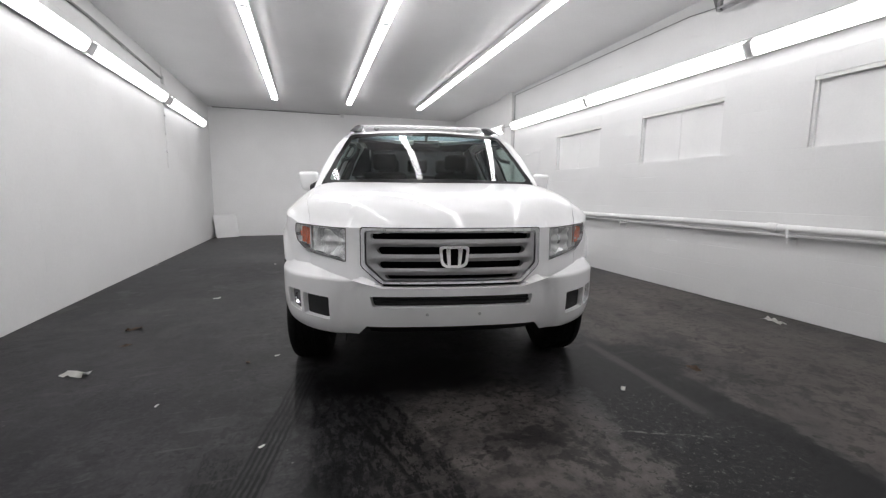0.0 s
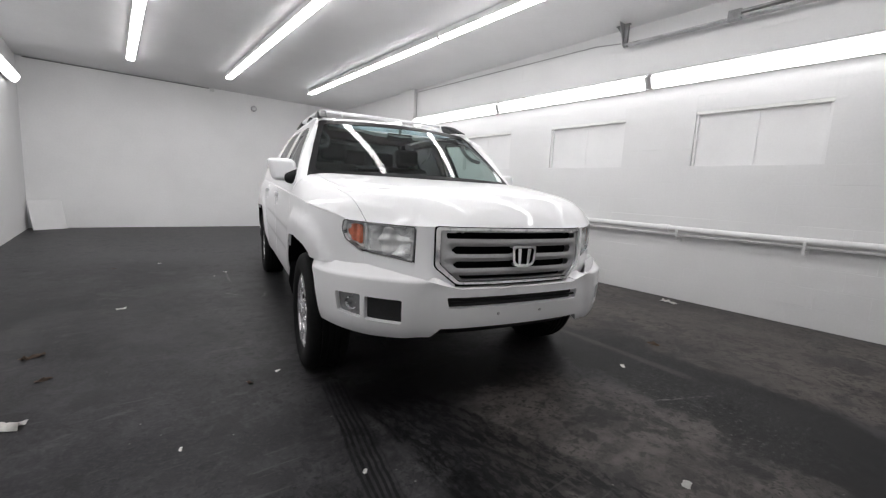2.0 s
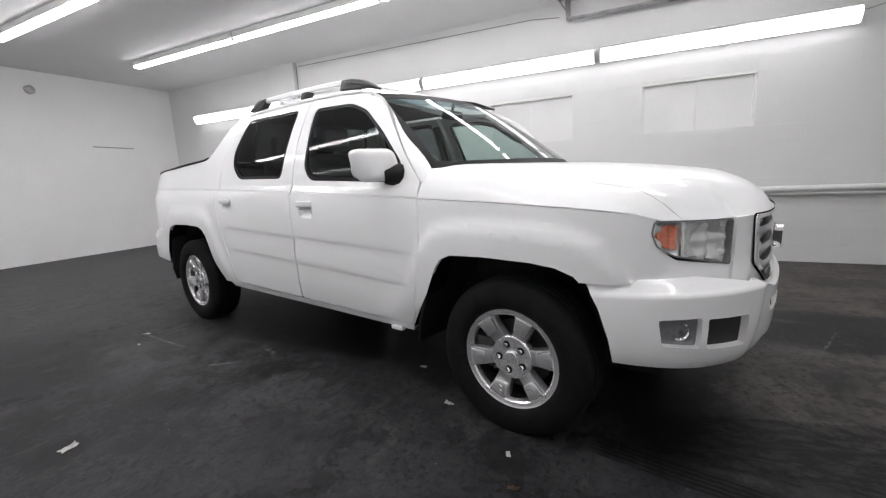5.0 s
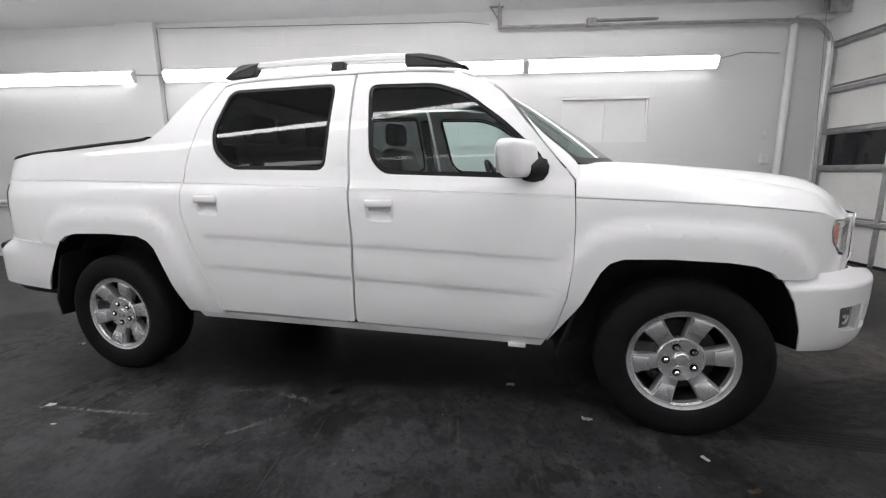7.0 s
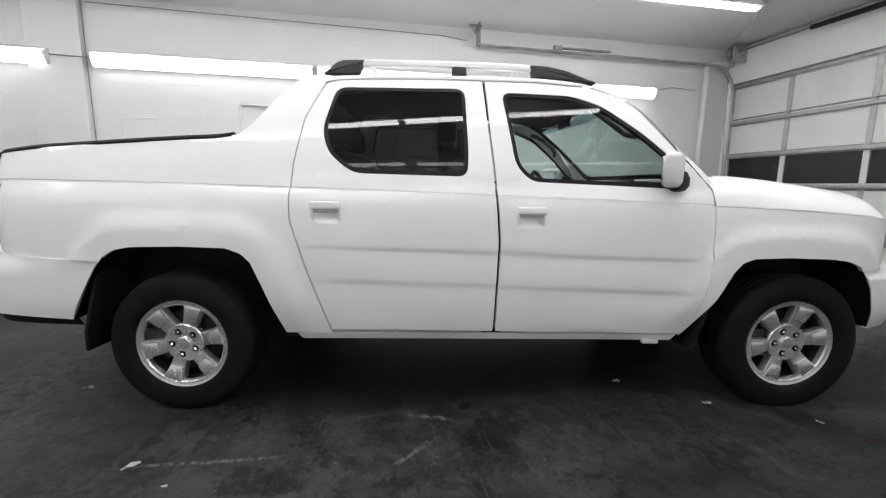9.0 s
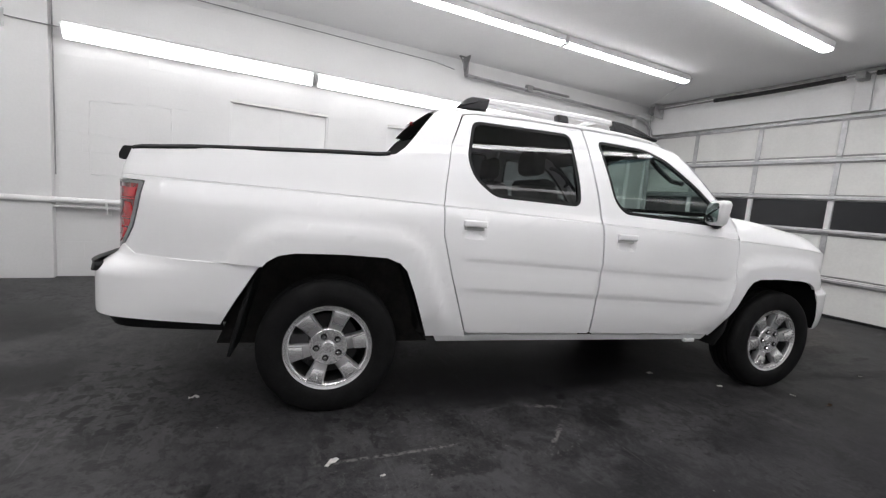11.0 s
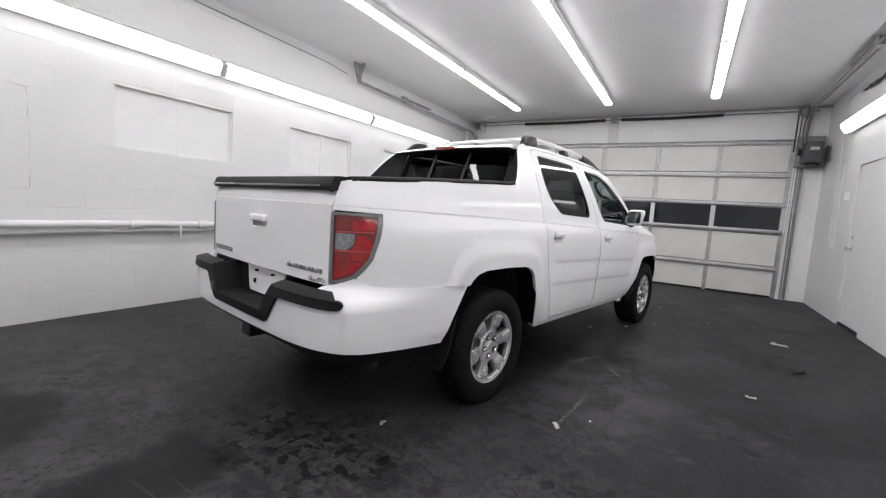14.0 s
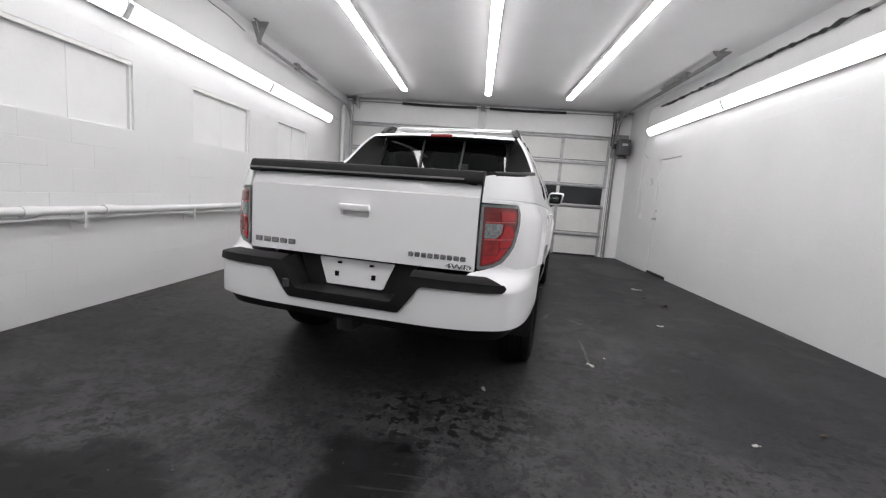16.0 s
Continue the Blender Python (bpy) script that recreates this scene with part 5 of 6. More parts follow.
for x in (0.34,):
    bm = bmesh.new()
    box(bm, x - 0.02, x + 0.02, 4.23, 4.285, 0.60, 0.65, 0.006)
    truck_part("trailer_socket", bm, M_GREYPL, rear_bumper)
bm = bmesh.new()
strip(bm, [Vector((*BUMP_R.at(s, -0.032), 0.502)) for s in np.linspace(-RE + 0.2, RE - 0.2, 50)], [Vector((*BUMP_R.at(s, -0.07), 0.435)) for s in np.linspace(-RE + 0.2, RE - 0.2, 50)], 0.0, 1)
truck_part("rear_valance", bm, M_BLACKPL, TRUCK, "black lower valance")
bm = bmesh.new()
box(bm, -0.05, 0.05, 3.95, 4.22, 0.385, 0.46, 0.006)
box(bm, -0.30, 0.30, 4.02, 4.10, 0.40, 0.46, 0.01)
truck_part("hitch_receiver", bm, M_BLACKGREASE, TRUCK)
bm = bmesh.new()
tube(bm, [(0.50, 3.3, 0.36), (0.52, 3.7, 0.38), (0.53, 3.9, 0.37)], 0.032, 12)
truck_part("exhaust_pipe", bm, M_DULLSTEEL, TRUCK)

# underbody, wheel houses, bed
bm = bmesh.new()
box(bm, -0.80, 0.80, 0.55, 2.60, 0.33, 0.62, 0.04)
box(bm, -0.58, 0.58, -0.66, 3.95, 0.36, 0.62, 0.04)
box(bm, -0.58, 0.58, -0.66, 0.46, 0.60, 0.92, 0.04)
truck_part("underbody", bm, M_UNDER, TRUCK)
bm = bmesh.new()
box(bm, -0.86, 0.86, 0.50, 2.50, 0.50, 0.62)
truck_part("cab_floor", bm, M_TRIM, TRUCK)
for sgn in (-1, 1):
    for y0, pts in ((0.0, ARCH_F), (3.10, ARCH_R)):
        bm = bmesh.new()
        rim = [on_side(sgn, -0.03)(y, v) for y, v in vs(pts)]
        strip(bm, [Vector((p.x, p.y, p.z + 0.012)) for p in rim], [Vector((sgn * 0.58, p.y, p.z + 0.012)) for p in rim], 0.0, 2)
        bm2 = [bm.verts.new((sgn * 0.59, y, z)) for y, z in [(pts[0][0] + (0.1 if y0 == 0 else -0.1), 0.25)] + [(p[0], p[1] + 0.03) for p in pts] + [(pts[-1][0] + (-0.1 if y0 == 0 else 0.1), 0.25)]]
        bm.faces.new(bm2)
        truck_part("wheel_house", bm, M_UNDER, TRUCK)
    for ya, zt, zb in ((0.46, 0.575, 0.31), (3.50, 0.70, 0.30)):
        bm = bmesh.new()
        flap = [(0.70, zb), (0.955, zb + 0.01), (0.985, zb + 0.12), (0.975, zt), (0.94, zt + 0.02), (0.70, zt + 0.02)]
        prism(bm, [(sgn * x, z) for x, z in flap], 1, ya, ya + 0.02, 0.004)
        for v in bm.verts:
            v.co.y += (0.09 if ya < 1 else 0.10) * (zt - v.co.z) / (zt - zb) * (1 if ya > 1 else 0.9) - 0.02
        truck_part("mud_flap", bm, M_BLACKPL, TRUCK)
bm = bmesh.new()
box(bm, -0.66, 0.66, 2.70, 4.07, 0.84, 0.90)
box(bm, -0.78, -0.66, 2.70, 3.96, 0.84, 1.295)
box(bm, 0.66, 0.78, 2.70, 3.96, 0.84, 1.295)
box(bm, -0.78, 0.78, 2.62, 2.70, 0.84, 1.345)
box(bm, -0.66, 0.66, 4.05, 4.11, 0.84, 1.236)
truck_part("bed_liner", bm, M_BLACKPL, TRUCK)

# wheels
HUB = 0.348


def wheel(sgn, y, turn):
    ob = thing("wheel", "", "", pose(sgn * (0.858 if y < 1 else 0.860), y, HUB, 0, 0, 0))
    ob.parent = TRUCK
    bm = bmesh.new()
    half = [(0.095, 0.222), (0.112, 0.236), (0.120, 0.262), (0.122, 0.295), (0.116, 0.325), (0.106, 0.346), (0.092, 0.356), (0.070, 0.361), (0.062, 0.361), (0.060, 0.352), (0.050, 0.352), (0.048, 0.362), (0.026, 0.362), (0.024, 0.353), (0.014, 0.353), (0.012, 0.362)]
    prof = half + [(-a, r) for a, r in half[::-1]]
    lathe(bm, [(a, r) for a, r in prof], 72)
    for v in bm.verts:
        if v.co.z < -HUB + 0.001:
            v.co.z = -HUB + 0.001
    truck_part("tyre", bm, M_RUBBER, ob, "black rubber tyre", angle=40)
    bm = bmesh.new()
    face = sgn * 0.098
    lathe(bm, [(face * 0.98, 0.245), (face * 1.05, 0.244), (face * 1.08, 0.239), (face * 1.07, 0.233), (face * 1.04, 0.229), (face * 1.01, 0.206), (face * 0.94, 0.200), (face * 0.7, 0.198)], 56)
    rim = truck_part("rim", bm, M_ALLOY, ob, "six-spoke alloy rim")
    bm = bmesh.new()
    lathe(bm, [(face * 0.70, 0.198), (face * 0.5, 0.196), (-face, 0.200)], 56)
    truck_part("rim_barrel", bm, M_BARREL, ob)
    bm = bmesh.new()
    lathe(bm, [(face * 0.2, 0.16), (face * 0.2, 0.06), (-face * 0.1, 0.16)], 32)
    truck_part("brake_disc", bm, M_BARREL, ob)
    bm = bmesh.new()
    box(bm, face * 0.0, face * 0.55, 0.10, 0.19, -0.07, 0.07, 0.02, None, 2)
    truck_part("brake_caliper", bm, M_GREYPL, ob)
    bm = bmesh.new()
    lathe(bm, [(-face, 0.2), (-face * 0.6, 0.0005)], 32)
    truck_part("rim_back", bm, M_VOID, ob)
    for i in range(6):
        bm = bmesh.new()
        spoke = [(0.060, -0.034), (0.115, -0.036), (0.175, -0.045), (0.214, -0.054), (0.214, 0.054), (0.175, 0.045), (0.115, 0.036), (0.060, 0.034)]
        m = Matrix.Rotation(2 * math.pi * i / 6 + turn, 4, "X")
        prism(bm, [(a, b) for a, b in spoke], 0, sgn * 0.040, sgn * 0.088, 0.008)
        for v in bm.verts:
            r = math.hypot(v.co.y, v.co.z)
            v.co.x += sgn * (0.014 * (r - 0.06) / 0.15 - 0.012)
            v.co = m @ v.co
        truck_part("spoke", bm, M_ALLOYDARK, ob)
        bm = bmesh.new()
        inset = [(0.128, -0.030), (0.200, -0.043), (0.200, 0.043), (0.128, 0.030)]
        prism(bm, inset, 0, sgn * 0.082, sgn * 0.101, 0.0065)
        for v in bm.verts:
            r = math.hypot(v.co.y, v.co.z)
            v.co.x += sgn * (0.014 * (r - 0.06) / 0.15 - 0.012)
            v.co = m @ v.co
        truck_part("spoke_pad", bm, M_ALLOY, ob)
    bm = bmesh.new()
    lathe(bm, [(sgn * 0.05, 0.102), (sgn * 0.078, 0.100), (sgn * 0.084, 0.094), (sgn * 0.080, 0.034), (sgn * 0.088, 0.031), (sgn * 0.091, 0.027), (sgn * 0.092, 0.0005)], 40)
    truck_part("hub_cap", bm, M_ALLOY, ob)
    for i in range(5):
        bm = bmesh.new()
        lathe(bm, [(sgn * 0.078, 0.0165), (sgn * 0.0835, 0.0165), (sgn * 0.0835, 0.0005)], 14)
        a = 2 * math.pi * i / 5 + turn + 0.3
        off = Matrix.Translation((0.0, 0.062 * math.cos(a), 0.062 * math.sin(a)))
        bmesh.ops.transform(bm, matrix=off, verts=bm.verts[:])
        truck_part("lug_well", bm, M_VOID, ob)
        bm = bmesh.new()
        lathe(bm, [(sgn * 0.076, 0.0115), (sgn * 0.092, 0.0105), (sgn * 0.096, 0.007), (sgn * 0.096, 0.0005)], 6)
        bmesh.ops.transform(bm, matrix=off, verts=bm.verts[:])
        truck_part("lug_nut", bm, M_CHROME, ob)
    return ob


for sgn, y, turn in ((-1, 0.0, 0.88), (-1, 3.112, 0.85), (1, 0.0, 0.6), (1, 3.112, 0.9)):
    wheel(sgn, y, turn)

# roof rack
for sgn in (-1, 1):
    rail = thing("roof_rail", "", "")
    rail.parent = TRUCK
    x = sgn * 0.620
    for name, pts in (("front_foot", [(0.985, 1.682), (1.05, 1.718), (1.14, 1.757), (1.24, 1.781), (1.335, 1.788), (1.325, 1.715), (1.1, 1.70)]),
                      ("rear_foot", [(2.435, 1.722), (2.375, 1.784), (2.335, 1.804), (2.215, 1.808), (2.245, 1.725)]),
                      ("middle_foot", [(1.675, 1.722), (1.755, 1.722), (1.752, 1.775), (1.678, 1.773)])):
        bm = bmesh.new()
        prism(bm, rounded(pts, 0.012, 3), 0, x - 0.03, x + 0.03, 0.010)
        for v in bm.verts:
            v.co.x += sgn * 0.45 * (1.775 - v.co.z)
        truck_part(name, bm, M_FOOT, rail, "black plastic foot")
    bm = bmesh.new()
    line = sampled([(1.30, 1.770), (1.5, 1.780), (1.75, 1.786), (2.0, 1.790), (2.25, 1.790)], 16)
    rows = [[bm.verts.new((x + sgn * dx, y, z + dz)) for dx, dz in ((-0.016, -0.014), (-0.016, 0.010), (-0.008, 0.018), (0.006, 0.018), (0.017, 0.008), (0.020, -0.012), (0.012, -0.018), (-0.010, -0.018))] for y, z in line]
    for one, two in zip(rows, rows[1:]):
        for j in range(8):
            bm.faces.new((one[j], one[(j + 1) % 8], two[(j + 1) % 8], two[j]))
    bm.faces.new(rows[0])
    bm.faces.new(rows[-1][::-1])
    bmesh.ops.recalc_face_normals(bm, faces=bm.faces[:])
    truck_part("rail_bar", bm, M_RAIL, rail, "pale silver rail bar")
for y, z in ((1.38, 1.792), (2.20, 1.806)):
    bm = bmesh.new()
    tube(bm, [(-0.60, y, z - 0.012), (-0.55, y, z), (0, y, z + 0.006), (0.55, y, z), (0.60, y, z - 0.012)], 0.014, 10)
    truck_part("cross_bar", bm, M_RAIL, TRUCK, "silver cross bar")

# mirrors
for sgn in (-1, 1):
    bm = bmesh.new()
    box(bm, -0.095, 0.090, -0.056, 0.046, -0.082, 0.080, 0.036, None, 5)
    for v in bm.verts:
        v.co.x += 0.02 * v.co.z / 0.08
        v.co.y += 0.48 * v.co.x
        v.co.x *= sgn
    bmesh.ops.recalc_face_normals(bm, faces=bm.faces[:])
    bmesh.ops.transform(bm, matrix=Matrix.Translation((sgn * 1.000, 0.722, 1.227)), verts=bm.verts[:])
    mirror = truck_part("side_mirror", bm, M_PAINT, TRUCK, "white side mirror")
    bm = bmesh.new()
    prism(bm, rounded([(-0.075, -0.060), (0.075, -0.060), (0.08, 0.060), (-0.07, 0.060)], 0.03), 1, 0.0, 0.004)
    for v in bm.verts:
        v.co.y += 0.0445 + 0.48 * v.co.x
        v.co.x *= sgn
    bmesh.ops.recalc_face_normals(bm, faces=bm.faces[:])
    bmesh.ops.transform(bm, matrix=Matrix.Translation((sgn * 1.000, 0.722, 1.227)), verts=bm.verts[:])
    truck_part("mirror_glass", bm, M_MIRROR, mirror)
    bm = bmesh.new()
    tube(bm, [(sgn * 0.88, 0.625, 1.185), (sgn * 0.925, 0.645, 1.17), (sgn * 0.97, 0.685, 1.17)], [0.06, 0.055, 0.04], 12)
    truck_part("mirror_arm", bm, M_BLACKPL, mirror, "black mirror arm")

# interior
def seat(x, y, rear=False):
    ob = thing("rear_seat" if rear else "front_seat", "", "")
    ob.parent = TRUCK
    w = 0.62 if rear else 0.26
    bm = bmesh.new()
    box(bm, x - w, x + w, y - 0.30, y + 0.22, 0.72, 0.90, 0.06, None, 3)
    truck_part("cushion", bm, M_CLOTH, ob)
    bm = bmesh.new()
    box(bm, x - w * 0.95, x + w * 0.95, -0.07, 0.08, 0.84, 1.36, 0.06, None, 3)
    for v in bm.verts:
        v.co.y += y + 0.22 + 0.22 * (v.co.z - 0.84)
    truck_part("backrest", bm, M_CLOTH, ob)
    for hx in ((x - 0.36, x, x + 0.36) if rear else (x,)):
        bm = bmesh.new()
        box(bm, hx - 0.13, hx + 0.13, y + 0.30, y + 0.41, 1.385, 1.56, 0.045, None, 4)
        truck_part("headrest", bm, M_CLOTH, ob)
    return ob


seat(-0.40, 1.42)
seat(0.40, 1.42)
seat(0.0, 2.10, True)
bm = bmesh.new()
box(bm, -0.82, 0.82, 0.42, 0.84, 0.80, 1.12, 0.05, None, 3)
box(bm, 0.22, 0.56, 0.55, 0.86, 1.06, 1.17, 0.04, None, 3)
box(bm, -0.12, 0.12, 0.70, 1.30, 0.62, 0.95, 0.04, None, 2)
truck_part("dashboard", bm, M_DASH, TRUCK)
bm = bmesh.new()
ring = [(0.19 * math.cos(2 * math.pi * i / 28), 0.0, 0.19 * math.sin(2 * math.pi * i / 28)) for i in range(29)]
tube(bm, ring, 0.016, 8, False)
box(bm, -0.07, 0.07, -0.02, 0.02, -0.06, 0.05, 0.015)
box(bm, -0.185, 0.185, -0.012, 0.012, -0.016, 0.016, 0.006)
bmesh.ops.transform(bm, matrix=Matrix.Translation((0.40, 0.97, 1.08)) @ Matrix.Rotation(radians(-24), 4, "X"), verts=bm.verts[:])
truck_part("steering_wheel", bm, M_DASH, TRUCK)
bm = bmesh.new()
box(bm, -0.12, 0.12, 0.93, 0.955, 1.545, 1.61, 0.012, None, 3)
tube(bm, [(0, 0.94, 1.60), (0, 0.92, 1.67)], 0.012, 6)
truck_part("inside_mirror", bm, M_BLACKPL, TRUCK)
for sgn in (-1, 1):
    bm = bmesh.new()
    tube(bm, [(sgn * 0.75, 0.79, 1.41), (sgn * 0.67, 0.81, 1.43), (sgn * 0.64, 0.85, 1.47), (sgn * 0.635, 0.92, 1.52), (sgn * 0.65, 0.98, 1.555), (sgn * 0.70, 1.01, 1.57)], 0.017, 8)
    truck_part("grab_handle", bm, M_GREYPL, TRUCK)
    bm = bmesh.new()
    strip(bm, [on_side(sgn, -0.05)(y, v) for y, v in vs([(0.62, 1.10), (1.5, 1.12), (1.6, 1.12), (2.45, 1.14)])], [on_side(sgn, -0.07)(y, v) for y, v in vs([(0.62, 0.60), (1.5, 0.60), (1.6, 0.60), (2.45, 0.62)])], 0.0, 2)
    truck_part("door_lining", bm, M_TRIM, TRUCK)
    bm = bmesh.new()
    tube(bm, [(sgn * 0.675, 1.62, 1.60), (sgn * 0.76, 1.62, 1.40), (sgn * 0.85, 1.60, 1.15)], 0.035, 8)
    truck_part("inner_pillar", bm, M_TRIM, TRUCK)
bm = bmesh.new()
strip(bm, [Vector((-0.62, y, roof_z(0.62, y) - 0.035)) for y in np.linspace(0.96, 2.5, 14)], [Vector((0.62, y, roof_z(0.62, y) - 0.035)) for y in np.linspace(0.96, 2.5, 14)], 0.012)
truck_part("headliner", bm, M_LINER, TRUCK)

# ---- the garage door and its gear ----
gdoor = thing("garage_door", "off-white sectional garage door, shut, with a row of dark panes", "garage door", kind="structure")
GX0, GX1 = -1.50, 4.56
JOINTS = (0.0, 0.55, 1.12, 1.66, 2.20, 2.755)
STILES = [GX0 + 0.03] + [-0.43 + 1.01 * i for i in range(5)] + [GX1 - 0.03]
yf = YD - 0.045
for i, (z0, z1) in enumerate(zip(JOINTS, JOINTS[1:])):
    glazed = i == 2
    if not glazed:
        for xa, xb in zip(STILES, STILES[1:]):
            bm = bmesh.new()
            box(bm, xa + 0.03, xb - 0.03, yf - 0.028, yf, z0 + 0.012, z1 - 0.012, 0.004)
            part("door_panel", bm, M_DOORPANEL, gdoor)
    else:
        for xa, xb in zip(STILES, STILES[1:]):
            bm = bmesh.new()
            box(bm, xa + 0.04, xb - 0.04, yf - 0.022, yf - 0.012, z0 + 0.075, z1 - 0.055)
            part("door_pane", bm, M_DARKGLASS, gdoor, "dark window pane")
            for za, zb in ((z0 + 0.01, z0 + 0.075), (z1 - 0.055, z1 - 0.01)):
                bm = bmesh.new()
                box(bm, xa + 0.03, xb - 0.03, yf - 0.03, yf, za, zb, 0.004)
                part("pane_rail", bm, M_DOORPANEL, gdoor)
    for x in STILES:
        bm = bmesh.new()
        box(bm, x - 0.034, x + 0.034, yf - 0.01, yf + 0.012, z0 + 0.004, z1 - 0.004, 0.003)
        part("door_stile", bm, M_GALV if not glazed else M_PAINTED, gdoor)
        if 0 < i:
            bm = bmesh.new()
            box(bm, x - 0.025, x + 0.025, yf + 0.012, yf + 0.020, z0 - 0.045, z0 + 0.045, 0.003)
            tube(bm, [(x - 0.03, yf + 0.024, z0), (x + 0.03, yf + 0.024, z0)], 0.008, 8)
            part("hinge", bm, M_GALV, gdoor)
    bm = bmesh.new()
    box(bm, GX0, GX1, yf - 0.03, yf - 0.014, z0, z1)
    part("door_backing", bm, M_DULLSTEEL, gdoor)
for z in (0.50, 1.165, 1.625, 2.135, 2.70):
    bm = bmesh.new()
    profile = [(yf + 0.012, z - 0.035), (yf + 0.018, z - 0.035), (yf + 0.022, z - 0.018), (yf + 0.062, z - 0.014), (yf + 0.062, z + 0.014), (yf + 0.022, z + 0.018), (yf + 0.018, z + 0.035), (yf + 0.012, z + 0.035)]
    prism(bm, profile, 0, GX0 + 0.02, GX1 - 0.02)
    part("strut", bm, M_GALV, gdoor, "galvanised strut", smooth=False)
bm = bmesh.new()
box(bm, GX0, GX1, yf - 0.03, yf + 0.01, 0.0, 0.035, 0.008)
part("bottom_seal", bm, M_BLACKGREASE, gdoor)

for x, sgn, far, z in ((4.50, 1, 3.92, 3.04), (-1.58, -1, 3.62, 3.20)):
    track = thing("door_track", "galvanised overhead door track on an angle bracket", "door track", group="door tracks")
    curve_pts = [(x, yf + 0.08, 0.02), (x, yf + 0.08, z - 0.42)] + [(x, yf + 0.08 + 0.40 * (1 - math.cos(a)), z - 0.42 + 0.40 * math.sin(a)) for a in np.linspace(0.15, math.pi / 2, 8)] + [(x, far, z)]
    bm = bmesh.new()
    for off in (-0.022, 0.022):
        tube(bm, [(px + off, py, pz) for px, py, pz in curve_pts], 0.012, 6)
    tube(bm, [(px + sgn * 0.026, py, pz) for px, py, pz in curve_pts], 0.022, 4)
    part("rail", bm, M_GALV if sgn > 0 else M_DULLSTEEL, track)
    bm = bmesh.new()
    top = ceil_z(far)
    box(bm, x - 0.02, x + 0.02, far - 0.03, far + 0.01, z - 0.03, top, 0.002)
    box(bm, x - 0.02, x + 0.02, far - 0.05, far + 0.13, top - 0.012, top, 0.002)
    tube(bm, [(x, far + 0.11, top - 0.01), (x, far - 0.005, z + 0.06)], 0.012, 4)
    prism(bm, [(x - 0.13, top), (x + 0.10, top), (x + 0.10, top - 0.02), (x + 0.012, z - 0.02), (x - 0.012, z - 0.02), (x - 0.13, top - 0.02)], 1, far + 0.012, far + 0.020)
    part("bracket", bm, M_DULLSTEEL, track)
    bm = bmesh.new()
    box(bm, x - 0.03, x + 0.03, 1.9, 2.75, z + 0.03, z + 0.055, 0.003)
    box(bm, x - 0.035, x + 0.035, 2.68, 2.80, z - 0.03, z + 0.07, 0.004)
    part("splice_plate", bm, M_DULLSTEEL, track)

shaft = thing("torsion_spring", "greasy black torsion springs on a shaft over the garage door", "door spring")
bm = bmesh.new()
tube(bm, [(-1.72, -0.18, 3.185), (4.55, -0.18, 3.185)], 0.013, 10)
part("shaft", bm, M_DULLSTEEL, shaft)
for xa, xb in ((-0.40, 1.30), (1.60, 3.30)):
    bm = bmesh.new()
    n = 60
    tube(bm, [(xa + (xb - xa) * i / (2 * n), -0.18, 3.185 - 0.012 * math.sin(math.pi * i / (2 * n))) for i in range(2 * n + 1)], [0.034 if i % 2 else 0.027 for i in range(2 * n + 1)], 10)
    part("spring", bm, M_BLACKGREASE, shaft, "black coil spring")
for x in (-1.50, 4.42):
    bm = bmesh.new()
    lathe(bm, [(-0.05, 0.03), (-0.05, 0.095), (-0.035, 0.095), (-0.02, 0.085), (0.03, 0.070), (0.05, 0.088), (0.05, 0.02)], 24)
    bmesh.ops.transform(bm, matrix=Matrix.Translation((x, -0.18, 3.185)), verts=bm.verts[:])
    part("cable_drum", bm, M_DULLSTEEL, shaft)
    bm = bmesh.new()
    box(bm, x - 0.09, x - 0.075, -0.335, -0.08, 3.04, 3.29, 0.003)
    part("bearing_plate", bm, M_GALV, shaft)
    bm = bmesh.new()
    tube(bm, [(x, -0.10, 3.18), (x + 0.01, -0.28, 0.12)], 0.004, 6)
    part("lift_cable", bm, M_DULLSTEEL, shaft)
bm = bmesh.new()
box(bm, 1.40, 1.50, -0.335, -0.15, 3.14, 3.23, 0.006)
part("centre_bearing", bm, M_DULLSTEEL, shaft)
bm = bmesh.new()
box(bm, 1.36, 1.54, YD - 0.02, YD + 0.02, 2.76, 3.29, 0.004)
structure("trim", bm, M_PAINTED, "white painted centre pad over the garage door", "trim")
bm = bmesh.new()
tube(bm, [(XL, YD + 0.015, 3.275), (XR, YD + 0.015, 3.275)], 0.02, 8)
structure("header_pipe", bm, M_GALV, "thin conduit along the ceiling over the door", "conduit", True)

motor = thing("door_motor", "dark grey wall-mounted garage door motor", "door motor")
bm = bmesh.new()
box(bm, -1.80, -1.56, -0.20, 0.06, 2.32, 2.66, 0.025, None, 3)
part("case", bm, M_DARKBOX, motor)
bm = bmesh.new()
tube(bm, [(-1.68, -0.07, 2.30), (-1.68, -0.07, 2.255)], 0.09, 20)
part("motor_can", bm, M_BLACKGREASE, motor)
bm = bmesh.new()
tube(bm, [(-1.55, -0.18, 2.52), (-1.50, -0.18, 2.52)], 0.06, 16)
part("sprocket_cover", bm, M_BLACKGREASE, motor)
bm = bmesh.new()
box(bm, -1.74, -1.62, 0.058, 0.064, 2.52, 2.57, 0.002)
part("rating_label", bm, M_PAPER, motor, "pale rating label")
bm = bmesh.new()
box(bm, -1.86, -1.50, -0.345, -0.20, 2.28, 2.30, 0.002)
